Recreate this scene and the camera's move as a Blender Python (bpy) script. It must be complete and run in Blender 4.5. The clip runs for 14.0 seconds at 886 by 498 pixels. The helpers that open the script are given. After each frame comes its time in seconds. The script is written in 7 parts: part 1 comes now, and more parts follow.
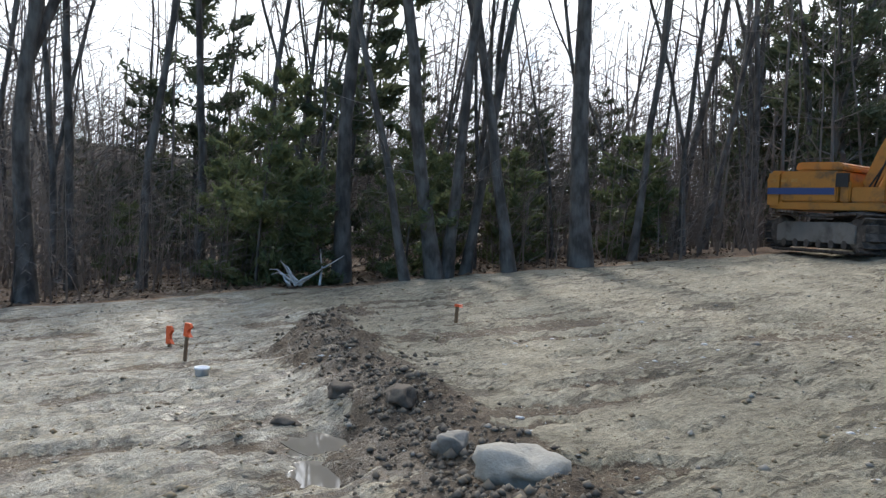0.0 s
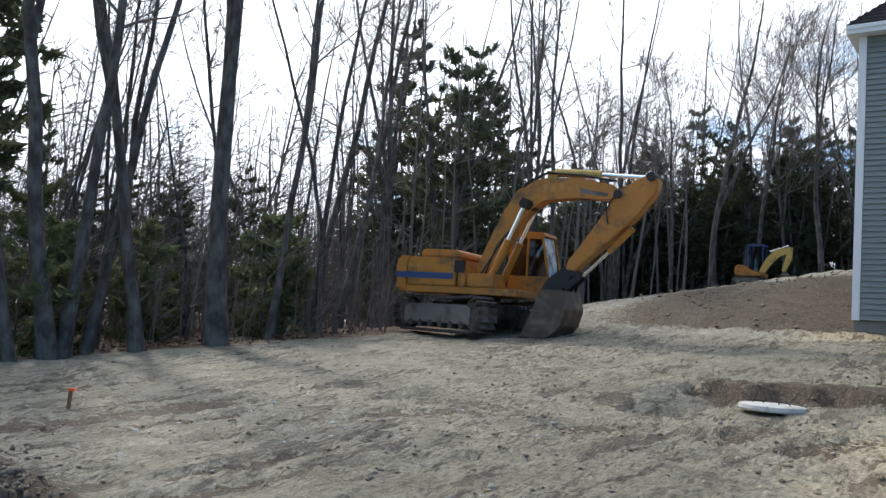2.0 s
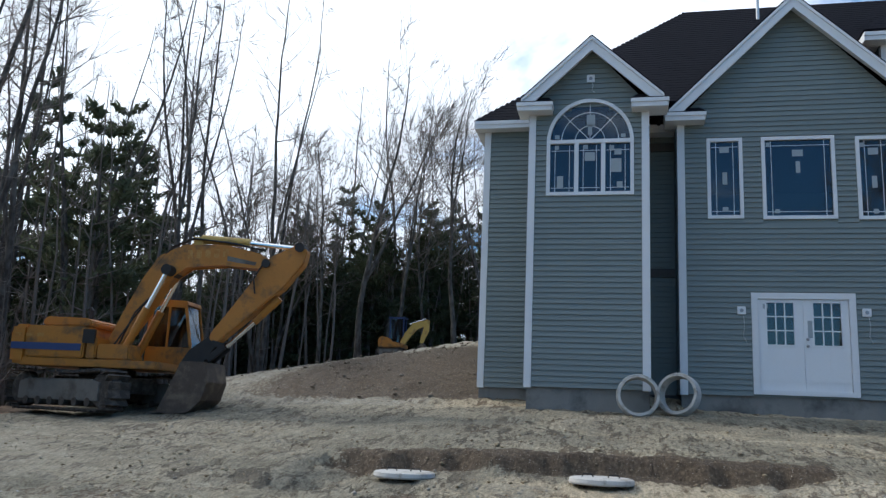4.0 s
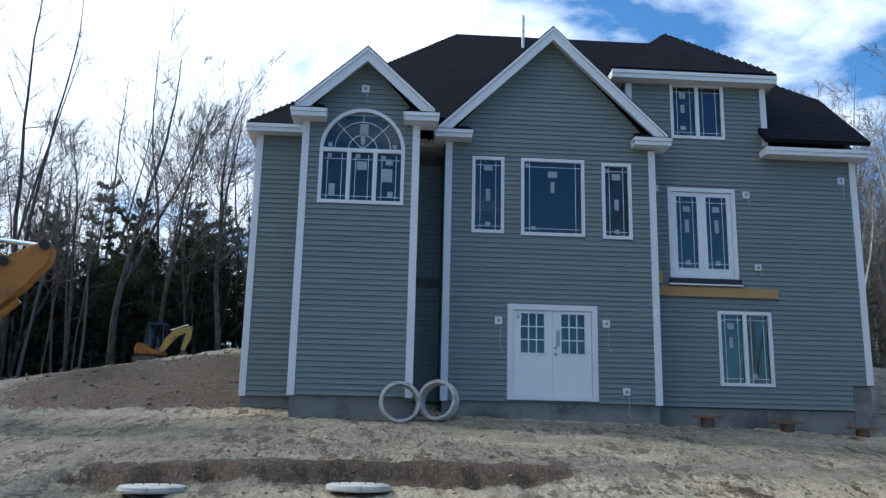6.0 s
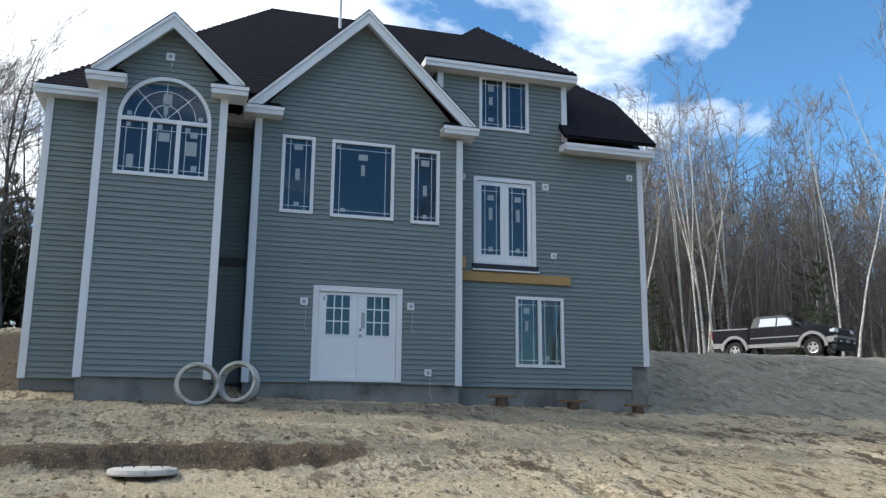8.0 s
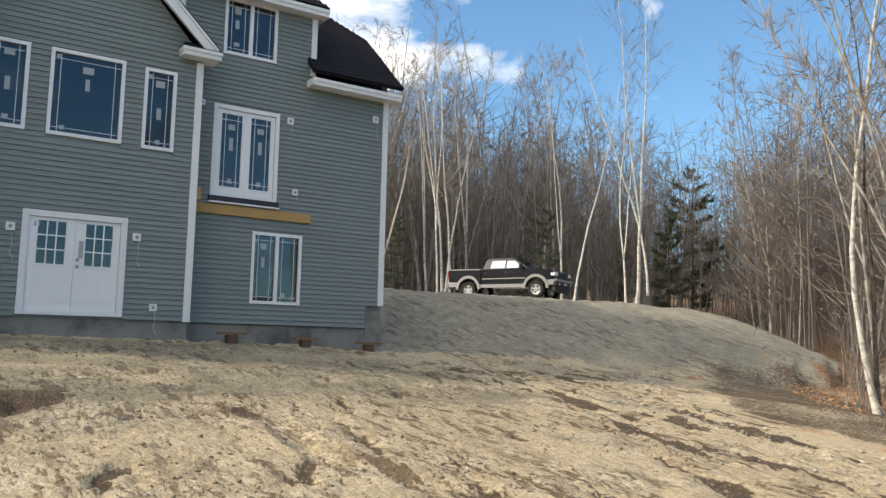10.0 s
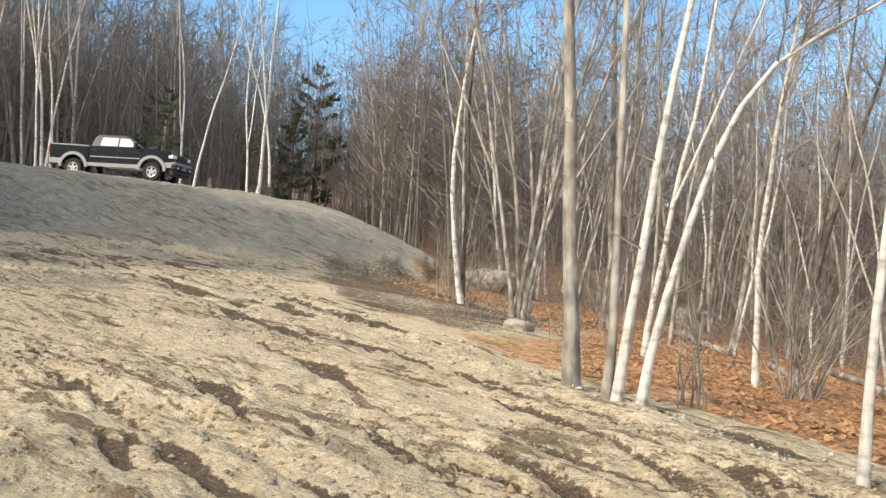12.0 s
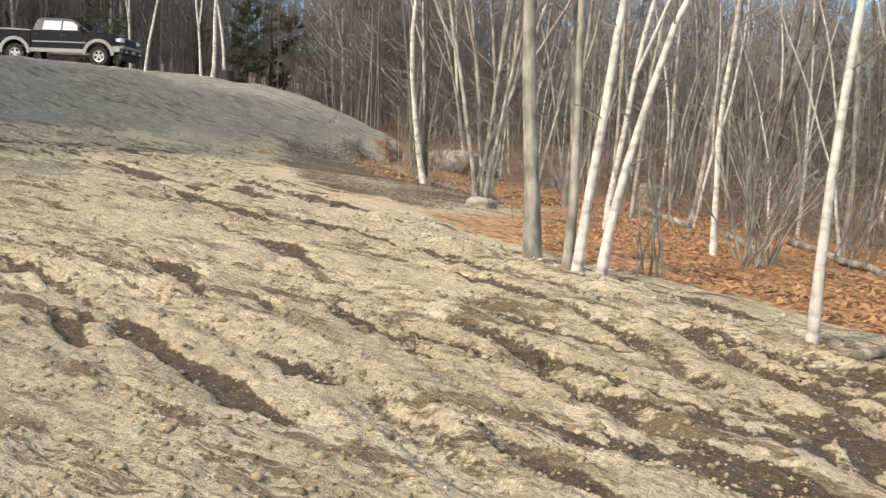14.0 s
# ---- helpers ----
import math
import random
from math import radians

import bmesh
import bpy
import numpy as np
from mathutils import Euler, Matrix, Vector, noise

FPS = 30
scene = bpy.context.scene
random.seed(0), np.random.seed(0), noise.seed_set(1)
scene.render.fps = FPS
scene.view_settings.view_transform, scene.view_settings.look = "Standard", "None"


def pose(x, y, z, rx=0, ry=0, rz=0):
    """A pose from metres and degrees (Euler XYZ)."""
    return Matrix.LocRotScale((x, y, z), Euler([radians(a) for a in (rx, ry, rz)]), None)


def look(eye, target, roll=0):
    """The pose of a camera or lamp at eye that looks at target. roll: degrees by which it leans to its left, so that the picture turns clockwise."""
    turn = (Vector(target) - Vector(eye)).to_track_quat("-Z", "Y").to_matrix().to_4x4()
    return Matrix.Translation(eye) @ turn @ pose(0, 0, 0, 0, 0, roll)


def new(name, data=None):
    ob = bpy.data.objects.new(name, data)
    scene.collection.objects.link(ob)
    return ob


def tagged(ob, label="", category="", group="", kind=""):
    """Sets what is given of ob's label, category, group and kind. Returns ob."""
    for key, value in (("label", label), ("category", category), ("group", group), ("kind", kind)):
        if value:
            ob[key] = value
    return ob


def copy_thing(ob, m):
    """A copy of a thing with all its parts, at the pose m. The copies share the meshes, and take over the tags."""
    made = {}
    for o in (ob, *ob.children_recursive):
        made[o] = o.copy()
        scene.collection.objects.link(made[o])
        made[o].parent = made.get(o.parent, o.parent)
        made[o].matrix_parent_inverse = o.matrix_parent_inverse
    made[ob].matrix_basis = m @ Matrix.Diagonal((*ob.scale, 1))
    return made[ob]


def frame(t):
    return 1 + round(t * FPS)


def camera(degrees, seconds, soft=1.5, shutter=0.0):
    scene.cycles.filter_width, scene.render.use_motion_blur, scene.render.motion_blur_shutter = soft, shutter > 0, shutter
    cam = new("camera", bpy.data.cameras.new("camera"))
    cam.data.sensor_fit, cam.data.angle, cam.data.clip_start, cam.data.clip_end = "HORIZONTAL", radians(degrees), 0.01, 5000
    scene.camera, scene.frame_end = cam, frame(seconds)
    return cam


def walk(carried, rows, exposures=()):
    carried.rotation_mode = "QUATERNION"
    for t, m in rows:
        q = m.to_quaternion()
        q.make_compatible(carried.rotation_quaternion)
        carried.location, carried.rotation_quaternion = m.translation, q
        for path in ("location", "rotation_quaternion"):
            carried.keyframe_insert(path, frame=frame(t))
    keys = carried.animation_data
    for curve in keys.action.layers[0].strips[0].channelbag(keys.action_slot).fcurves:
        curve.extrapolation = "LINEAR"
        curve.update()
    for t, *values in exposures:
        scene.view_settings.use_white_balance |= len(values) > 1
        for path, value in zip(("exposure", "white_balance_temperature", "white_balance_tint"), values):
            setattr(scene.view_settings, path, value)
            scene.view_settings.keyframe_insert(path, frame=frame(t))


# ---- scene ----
cam = camera(56.4, 14.0, soft=1.35, shutter=0.05)
PATH = [
    (0, (-2.587, -0.711, 1.296), (-4.326, 0.274, 1.225), 3.1),
    (0.5, (-2.544, -0.719, 1.293), (-4.134, 0.494, 1.296), 3.3),
    (1, (-2.558, -0.718, 1.316), (-3.975, 0.692, 1.394), 5.0),
    (1.5, (-2.567, -0.68, 1.308), (-3.874, 0.828, 1.434), 4.5),
    (2, (-2.594, -0.607, 1.305), (-3.776, 0.997, 1.476), 4.1),
    (2.5, (-2.624, -0.49, 1.296), (-3.586, 1.25, 1.516), 3.5),
    (3, (-2.599, -0.418, 1.29), (-3.42, 1.383, 1.577), 4.3),
    (3.2, (-2.567, -0.387, 1.303), (-3.309, 1.442, 1.627), 4.0),
    (5.3, (-2.596, -0.344, 1.301), (-2.662, 1.61, 1.718), 2.2),
    (5.5, (-2.566, -0.338, 1.302), (-2.588, 1.617, 1.724), 2.3),
    (6, (-2.491, -0.32, 1.295), (-2.383, 1.632, 1.721), 1.3),
    (6.5, (-2.463, -0.324, 1.276), (-2.256, 1.623, 1.687), 0.5),
    (7, (-2.438, -0.337, 1.263), (-2.114, 1.591, 1.684), 0.2),
    (7.5, (-2.364, -0.313, 1.257), (-1.954, 1.601, 1.666), 0.0),
    (7.7, (-2.347, -0.35, 1.252), (-1.881, 1.553, 1.656), 0.2),
    (9.8, (-1.988, -0.479, 1.505), (-0.971, 1.225, 1.755), 1.2),
    (10, (-1.96, -0.468, 1.497), (-0.869, 1.191, 1.73), 1.2),
    (10.5, (-1.949, -0.447, 1.484), (-0.706, 1.112, 1.648), 2.6),
    (11, (-1.887, -0.425, 1.475), (-0.455, 0.967, 1.587), 2.9),
    (11.5, (-1.79, -0.364, 1.436), (-0.237, 0.896, 1.465), 3.3),
    (12, (-1.71, -0.379, 1.431), (0.01, 0.642, 1.441), 3.5),
    (12.5, (-1.723, -0.455, 1.429), (0.131, 0.288, 1.334), 2.7),
    (13, (-1.662, -0.435, 1.393), (0.283, 0.016, 1.268), 2.3),
    (13.5, (-1.624, -0.439, 1.352), (0.287, 0.092, 1.101), 2.8),
    (14, (-1.601, -0.394, 1.326), (0.151, 0.534, 1.062), 2.2),
]
walk(cam, [(t, look(eye, target, roll)) for t, eye, target, roll in PATH],
     exposures=[(0, 0.26, 6200, 10), (1.5, 0.24, 6100, 10), (2.5, 0.12, 6050, 9), (3.2, 0.0, 6000, 9), (5.3, -0.40, 5600, 8), (6.2, -0.06, 5550, 8), (7.7, 0.10, 6050, 8), (9.8, 0.24, 7300, 11), (11.0, 0.50, 7700, 12), (11.7, 0.52, 7600, 12), (12.2, 0.45, 7000, 10), (12.6, 0.35, 7000, 11), (13.2, 0.26, 7000, 11), (14, 0.40, 7100, 11)])

# ---------------------------------------------------------------- light
SUN_AZ, SUN_EL = -68.0, 33.0          # azimuth from +y towards +x, degrees


def make_world():
    w = bpy.data.worlds.new("sky")
    scene.world = w
    w.use_nodes = True
    nt = w.node_tree
    nt.nodes.clear()
    N, L = nt.nodes.new, nt.links.new
    out, bg, sky = N("ShaderNodeOutputWorld"), N("ShaderNodeBackground"), N("ShaderNodeTexSky")
    sky.sky_type, sky.sun_disc = 'NISHITA', False
    sky.sun_elevation, sky.sun_rotation = radians(SUN_EL), radians(SUN_AZ)
    sky.air_density, sky.dust_density, sky.ozone_density = 1.0, 0.4, 3.5
    geo, sep = N("ShaderNodeTexCoord"), N("ShaderNodeSeparateXYZ")
    L(geo.outputs["Generated"], sep.inputs[0])
    # project the clouds on a flat layer overhead
    addz = N("ShaderNodeMath"); addz.operation = 'ADD'; addz.inputs[1].default_value = 0.22
    L(sep.outputs[2], addz.inputs[0])
    dx, dy = N("ShaderNodeMath"), N("ShaderNodeMath")
    dx.operation = dy.operation = 'DIVIDE'
    L(sep.outputs[0], dx.inputs[0]); L(addz.outputs[0], dx.inputs[1])
    L(sep.outputs[1], dy.inputs[0]); L(addz.outputs[0], dy.inputs[1])
    comb = N("ShaderNodeCombineXYZ")
    L(dx.outputs[0], comb.inputs[0]); L(dy.outputs[0], comb.inputs[1])
    noi = N("ShaderNodeTexNoise")
    noi.inputs["Scale"].default_value, noi.inputs["Detail"].default_value = 2.0, 7.0
    noi.inputs["Roughness"].default_value, noi.inputs["Distortion"].default_value = 0.55, 0.35
    L(comb.outputs[0], noi.inputs["Vector"])
    # thicker cloud towards the sun's side of the sky
    dot = N("ShaderNodeVectorMath"); dot.operation = 'DOT_PRODUCT'
    a, e = radians(SUN_AZ), radians(SUN_EL)
    dot.inputs[1].default_value = (math.sin(a) * math.cos(e), math.cos(a) * math.cos(e), math.sin(e))
    L(geo.outputs["Generated"], dot.inputs[0])
    tilt = N("ShaderNodeMath"); tilt.operation = 'MULTIPLY_ADD'
    tilt.inputs[1].default_value, tilt.inputs[2].default_value = 0.32, -0.08
    L(dot.outputs["Value"], tilt.inputs[0])
    sm = N("ShaderNodeMath"); sm.operation = 'ADD'
    L(noi.outputs["Fac"], sm.inputs[0]); L(tilt.outputs[0], sm.inputs[1])
    ramp = N("ShaderNodeValToRGB")
    ramp.color_ramp.elements[0].position, ramp.color_ramp.elements[1].position = 0.46, 0.60
    L(sm.outputs[0], ramp.inputs[0])
    mix = N("ShaderNodeMix"); mix.data_type = 'RGBA'
    L(ramp.outputs["Color"], mix.inputs[0])
    tone = N("ShaderNodeVectorMath"); tone.operation = 'MULTIPLY'
    tone.inputs[1].default_value = (0.84, 1.17, 1.30)
    L(sky.outputs[0], tone.inputs[0])
    L(tone.outputs[0], mix.inputs[6])
    mix.inputs[7].default_value = (10.0, 10.2, 10.5, 1)
    L(mix.outputs[2], bg.inputs[0])
    bg.inputs[1].default_value = 0.15
    L(bg.outputs[0], out.inputs[0])


make_world()
sun_data = bpy.data.lights.new("sun", 'SUN')
sun_data.energy, sun_data.angle, sun_data.color = 3.4, radians(6.0), (1.0, 0.93, 0.82)
sun = new("sun", sun_data)
_a, _e = radians(SUN_AZ), radians(SUN_EL)
sun.matrix_world = look((math.sin(_a) * 60, math.cos(_a) * 60, 45), (math.sin(_a) * 60 - math.sin(_a) * math.cos(_e), math.cos(_a) * 60 - math.cos(_a) * math.cos(_e), 45 - math.sin(_e)))


# ---------------------------------------------------------------- materials
def mat(name, color, rough=0.8, metal=0.0, var=0.15, scale=6.0, fine=60.0, bump=0.2, stain=None, stain_amt=0.0,
        stain_scale=1.5, per_object=0.0, spec=0.5, stretch=(1, 1, 1), bump_dist=0.01):
    """A procedural surface: base colour varied at two scales, optional stains, fine relief."""
    m = bpy.data.materials.new(name)
    m.use_nodes = True
    nt = m.node_tree
    N, L = nt.nodes.new, nt.links.new
    b = nt.nodes["Principled BSDF"]
    b.inputs["Roughness"].default_value, b.inputs["Metallic"].default_value = rough, metal
    b.inputs["Specular IOR Level"].default_value = spec
    tc, mp = N("ShaderNodeTexCoord"), N("ShaderNodeMapping")
    mp.inputs["Scale"].default_value = stretch
    L(tc.outputs["Object"], mp.inputs[0])
    n1, n2 = N("ShaderNodeTexNoise"), N("ShaderNodeTexNoise")
    n1.inputs["Scale"].default_value, n1.inputs["Detail"].default_value = scale, 4
    n2.inputs["Scale"].default_value, n2.inputs["Detail"].default_value = fine, 3
    for n in (n1, n2):
        L(mp.outputs[0], n.inputs["Vector"])
    add = N("ShaderNodeMath"); add.operation = 'ADD'
    L(n1.outputs["Fac"], add.inputs[0]); L(n2.outputs["Fac"], add.inputs[1])
    val = N("ShaderNodeMath"); val.operation = 'MULTIPLY_ADD'
    val.inputs[1].default_value, val.inputs[2].default_value = var * 2, 1 - var * 2
    L(add.outputs[0], val.inputs[0])
    last = val.outputs[0]
    if per_object:
        oi = N("ShaderNodeObjectInfo")
        po = N("ShaderNodeMath"); po.operation = 'MULTIPLY_ADD'
        po.inputs[1].default_value, po.inputs[2].default_value = per_object, 1 - per_object / 2
        L(oi.outputs["Random"], po.inputs[0])
        mu = N("ShaderNodeMath"); mu.operation = 'MULTIPLY'
        L(last, mu.inputs[0]); L(po.outputs[0], mu.inputs[1])
        last = mu.outputs[0]
    vm = N("ShaderNodeVectorMath"); vm.operation = 'SCALE'
    vm.inputs[0].default_value = color
    L(last, vm.inputs["Scale"])
    col = vm.outputs[0]
    if stain:
        n3 = N("ShaderNodeTexNoise")
        n3.inputs["Scale"].default_value, n3.inputs["Detail"].default_value = stain_scale, 6
        n3.inputs["Roughness"].default_value = 0.65
        L(mp.outputs[0], n3.inputs["Vector"])
        r3 = N("ShaderNodeMapRange")
        r3.inputs[1].default_value, r3.inputs[2].default_value = 0.62 - 0.3 * stain_amt, 0.72 - 0.15 * stain_amt
        L(n3.outputs["Fac"], r3.inputs[0])
        mx = N("ShaderNodeMix"); mx.data_type = 'RGBA'
        L(r3.outputs[0], mx.inputs[0]); L(col, mx.inputs[6])
        mx.inputs[7].default_value = (*stain, 1)
        col = mx.outputs[2]
    L(col, b.inputs["Base Color"])
    if bump:
        bp = N("ShaderNodeBump")
        bp.inputs["Strength"].default_value, bp.inputs["Distance"].default_value = bump, bump_dist
        L(add.outputs[0], bp.inputs["Height"])
        L(bp.outputs[0], b.inputs["Normal"])
    return m


def glass_mat(name, tint=(0.40, 0.52, 0.58)):
    m = bpy.data.materials.new(name)
    m.use_nodes = True
    nt = m.node_tree
    nt.nodes.clear()
    N, L = nt.nodes.new, nt.links.new
    out, mx, tr, gl, fr = (N("ShaderNodeOutputMaterial"), N("ShaderNodeMixShader"), N("ShaderNodeBsdfTransparent"),
                           N("ShaderNodeBsdfGlossy"), N("ShaderNodeFresnel"))
    tr.inputs[0].default_value = (*tint, 1)
    gl.inputs["Roughness"].default_value = 0.02
    gl.inputs["Color"].default_value = (0.9, 0.95, 1.0, 1)
    fr.inputs["IOR"].default_value = 1.65
    L(fr.outputs[0], mx.inputs[0]); L(tr.outputs[0], mx.inputs[1]); L(gl.outputs[0], mx.inputs[2])
    L(mx.outputs[0], out.inputs[0])
    return m


def ground_mat():
    """Sand, grey gravel, dark mud and leaf litter, blended by the zones stored on the sheet."""
    m = bpy.data.materials.new("yard_soil")
    m.use_nodes = True
    nt = m.node_tree
    N, L = nt.nodes.new, nt.links.new
    b = nt.nodes["Principled BSDF"]
    tc = N("ShaderNodeTexCoord")

    def noi(scale, detail=5, rough=0.6, vec=None):
        n = N("ShaderNodeTexNoise")
        n.inputs["Scale"].default_value, n.inputs["Detail"].default_value, n.inputs["Roughness"].default_value = scale, detail, rough
        L(vec or tc.outputs["Object"], n.inputs["Vector"])
        return n.outputs["Fac"]

    def ramp(src, lo, hi):
        r = N("ShaderNodeMapRange")
        r.inputs[1].default_value, r.inputs[2].default_value = lo, hi
        r.interpolation_type = 'SMOOTHSTEP'
        L(src, r.inputs[0])
        return r.outputs[0]

    def mix(fac, a, c, scale=None):
        x = N("ShaderNodeMix"); x.data_type = 'RGBA'
        L(fac, x.inputs[0])
        for k, v in ((6, a), (7, c)):
            if isinstance(v, tuple):
                x.inputs[k].default_value = (*v, 1)
            else:
                L(v, x.inputs[k])
        return x.outputs[2]

    def attr(name):
        a = N("ShaderNodeAttribute")
        a.attribute_name = name
        return a.outputs["Fac"]

    def math_(op, a, c):
        x = N("ShaderNodeMath"); x.operation = op
        for k, v in ((0, a), (1, c)):
            if isinstance(v, (int, float)):
                x.inputs[k].default_value = v
            else:
                L(v, x.inputs[k])
        return x.outputs[0]

    big, mid, fin, grit = noi(0.35, 4), noi(2.2, 6, 0.65), noi(14, 6, 0.7), noi(90, 3)
    sand = mix(ramp(mid, 0.35, 0.65), (0.50, 0.405, 0.262), (0.64, 0.545, 0.390))
    sand = mix(ramp(big, 0.42, 0.62), sand, (0.53, 0.435, 0.29))
    mp = N("ShaderNodeMapping")
    mp.inputs["Rotation"].default_value, mp.inputs["Scale"].default_value = (0, 0, radians(14)), (2.6, 0.62, 1.0)
    L(tc.outputs["Object"], mp.inputs[0])
    crust = noi(1.5, 8, 0.68, mp.outputs[0])
    crust2 = noi(4.2, 6, 0.65, mp.outputs[0])
    broken = math_('ADD', ramp(crust, 0.545, 0.585), math_('MULTIPLY', ramp(crust2, 0.555, 0.60), 0.8))
    broken = math_('ADD', broken, math_('MULTIPLY', ramp(noi(9.5, 5, 0.62, mp.outputs[0]), 0.585, 0.62), 0.7))
    broken = math_('MINIMUM', math_('MULTIPLY', broken, ramp(noi(0.55, 3), 0.36, 0.56)), 1.0)
    sand = mix(ramp(fin, 0.55, 0.72), sand, (0.30, 0.225, 0.135))
    sand = mix(math_('MULTIPLY', broken, 0.95), sand, (0.175, 0.122, 0.072))
    grey = mix(ramp(mid, 0.35, 0.7), (0.265, 0.243, 0.19), (0.375, 0.347, 0.277))
    grey = mix(ramp(fin, 0.58, 0.75), grey, (0.17, 0.155, 0.13))
    grey = mix(math_('MULTIPLY', broken, 0.85), grey, (0.14, 0.12, 0.095))
    olive = mix(ramp(mid, 0.3, 0.7), (0.265, 0.232, 0.162), (0.375, 0.330, 0.238))
    olive = mix(ramp(fin, 0.52, 0.7), olive, (0.16, 0.135, 0.092))
    olive = mix(math_('MULTIPLY', broken, 0.9), olive, (0.115, 0.094, 0.066))
    mud = mix(ramp(fin, 0.4, 0.7), (0.098, 0.070, 0.045), (0.175, 0.130, 0.083))
    # leaf litter: flakes from a cell pattern
    vo = N("ShaderNodeTexVoronoi")
    vo.inputs["Scale"].default_value = 11.0
    wob = N("ShaderNodeVectorMath"); wob.operation = 'ADD'
    nv = N("ShaderNodeTexNoise"); nv.inputs["Scale"].default_value = 9
    L(tc.outputs["Object"], nv.inputs["Vector"])
    sc = N("ShaderNodeVectorMath"); sc.operation = 'SCALE'; sc.inputs["Scale"].default_value = 0.12
    L(nv.outputs["Color"], sc.inputs[0])
    L(tc.outputs["Object"], wob.inputs[0]); L(sc.outputs[0], wob.inputs[1])
    L(wob.outputs[0], vo.inputs["Vector"])
    sepc = N("ShaderNodeSeparateColor")
    L(vo.outputs["Color"], sepc.inputs[0])
    leaf = mix(sepc.outputs[0], (0.25, 0.135, 0.07), (0.66, 0.38, 0.195))
    leaf = mix(ramp(sepc.outputs[1], 0.75, 0.9), leaf, (0.50, 0.32, 0.17))
    leaf = mix(ramp(noi(0.9, 5), 0.54, 0.68), leaf, (0.10, 0.062, 0.035))
    leaf = mix(ramp(noi(0.5, 4), 0.58, 0.70), leaf, (0.20, 0.15, 0.055))
    # shade of the woods painted into the litter as a darker brown
    leaf = mix(math_('MULTIPLY', attr("litter_shade"), 0.8), leaf, (0.085, 0.060, 0.042))
    jag = math_('MULTIPLY', math_('SUBTRACT', fin, 0.5), 0.9)
    col = mix(ramp(math_('ADD', attr("grey"), jag), 0.3, 0.7), sand, grey)
    col = mix(ramp(math_('ADD', attr("olive"), jag), 0.3, 0.7), col, olive)
    col = mix(ramp(math_('ADD', attr("mud"), jag), 0.43, 0.57), col, mud)
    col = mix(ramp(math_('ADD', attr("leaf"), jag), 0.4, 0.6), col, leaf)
    speck = ramp(noi(55, 2, 0.4), 0.70, 0.74)
    col = mix(math_('MULTIPLY', speck, math_('SUBTRACT', 1.0, attr("leaf"))), col, (0.55, 0.50, 0.42))
    # lumps and grains: grit tone and small crust shadows, put into the colour as noise
    grain = math_('ADD', math_('MULTIPLY', ramp(noi(34, 4, 0.7), 0.36, 0.66), 0.34), math_('MULTIPLY', ramp(noi(11, 5, 0.65, mp.outputs[0]), 0.40, 0.62), 0.30))
    sc_ = N("ShaderNodeVectorMath"); sc_.operation = 'SCALE'
    L(col, sc_.inputs[0]); L(math_('ADD', grain, 0.70), sc_.inputs["Scale"])
    col = sc_.outputs[0]
    L(col, b.inputs["Base Color"])
    wet = attr("wet")
    rg = N("ShaderNodeMapRange")
    rg.inputs[3].default_value, rg.inputs[4].default_value = 0.92, 0.42
    L(math_('MULTIPLY', wet, ramp(mid, 0.35, 0.6)), rg.inputs[0])
    L(rg.outputs[0], b.inputs["Roughness"])
    b.inputs["Specular IOR Level"].default_value = 0.35
    bp = N("ShaderNodeBump")
    bp.inputs["Strength"].default_value, bp.inputs["Distance"].default_value = 1.0, 0.06
    L(math_('ADD', math_('ADD', math_('MULTIPLY', mid, 0.6), math_('MULTIPLY', fin, 0.8)), math_('SUBTRACT', math_('MULTIPLY', grit, 0.35), math_('MULTIPLY', broken, 0.35))), bp.inputs["Height"])
    L(bp.outputs[0], b.inputs["Normal"])
    return m


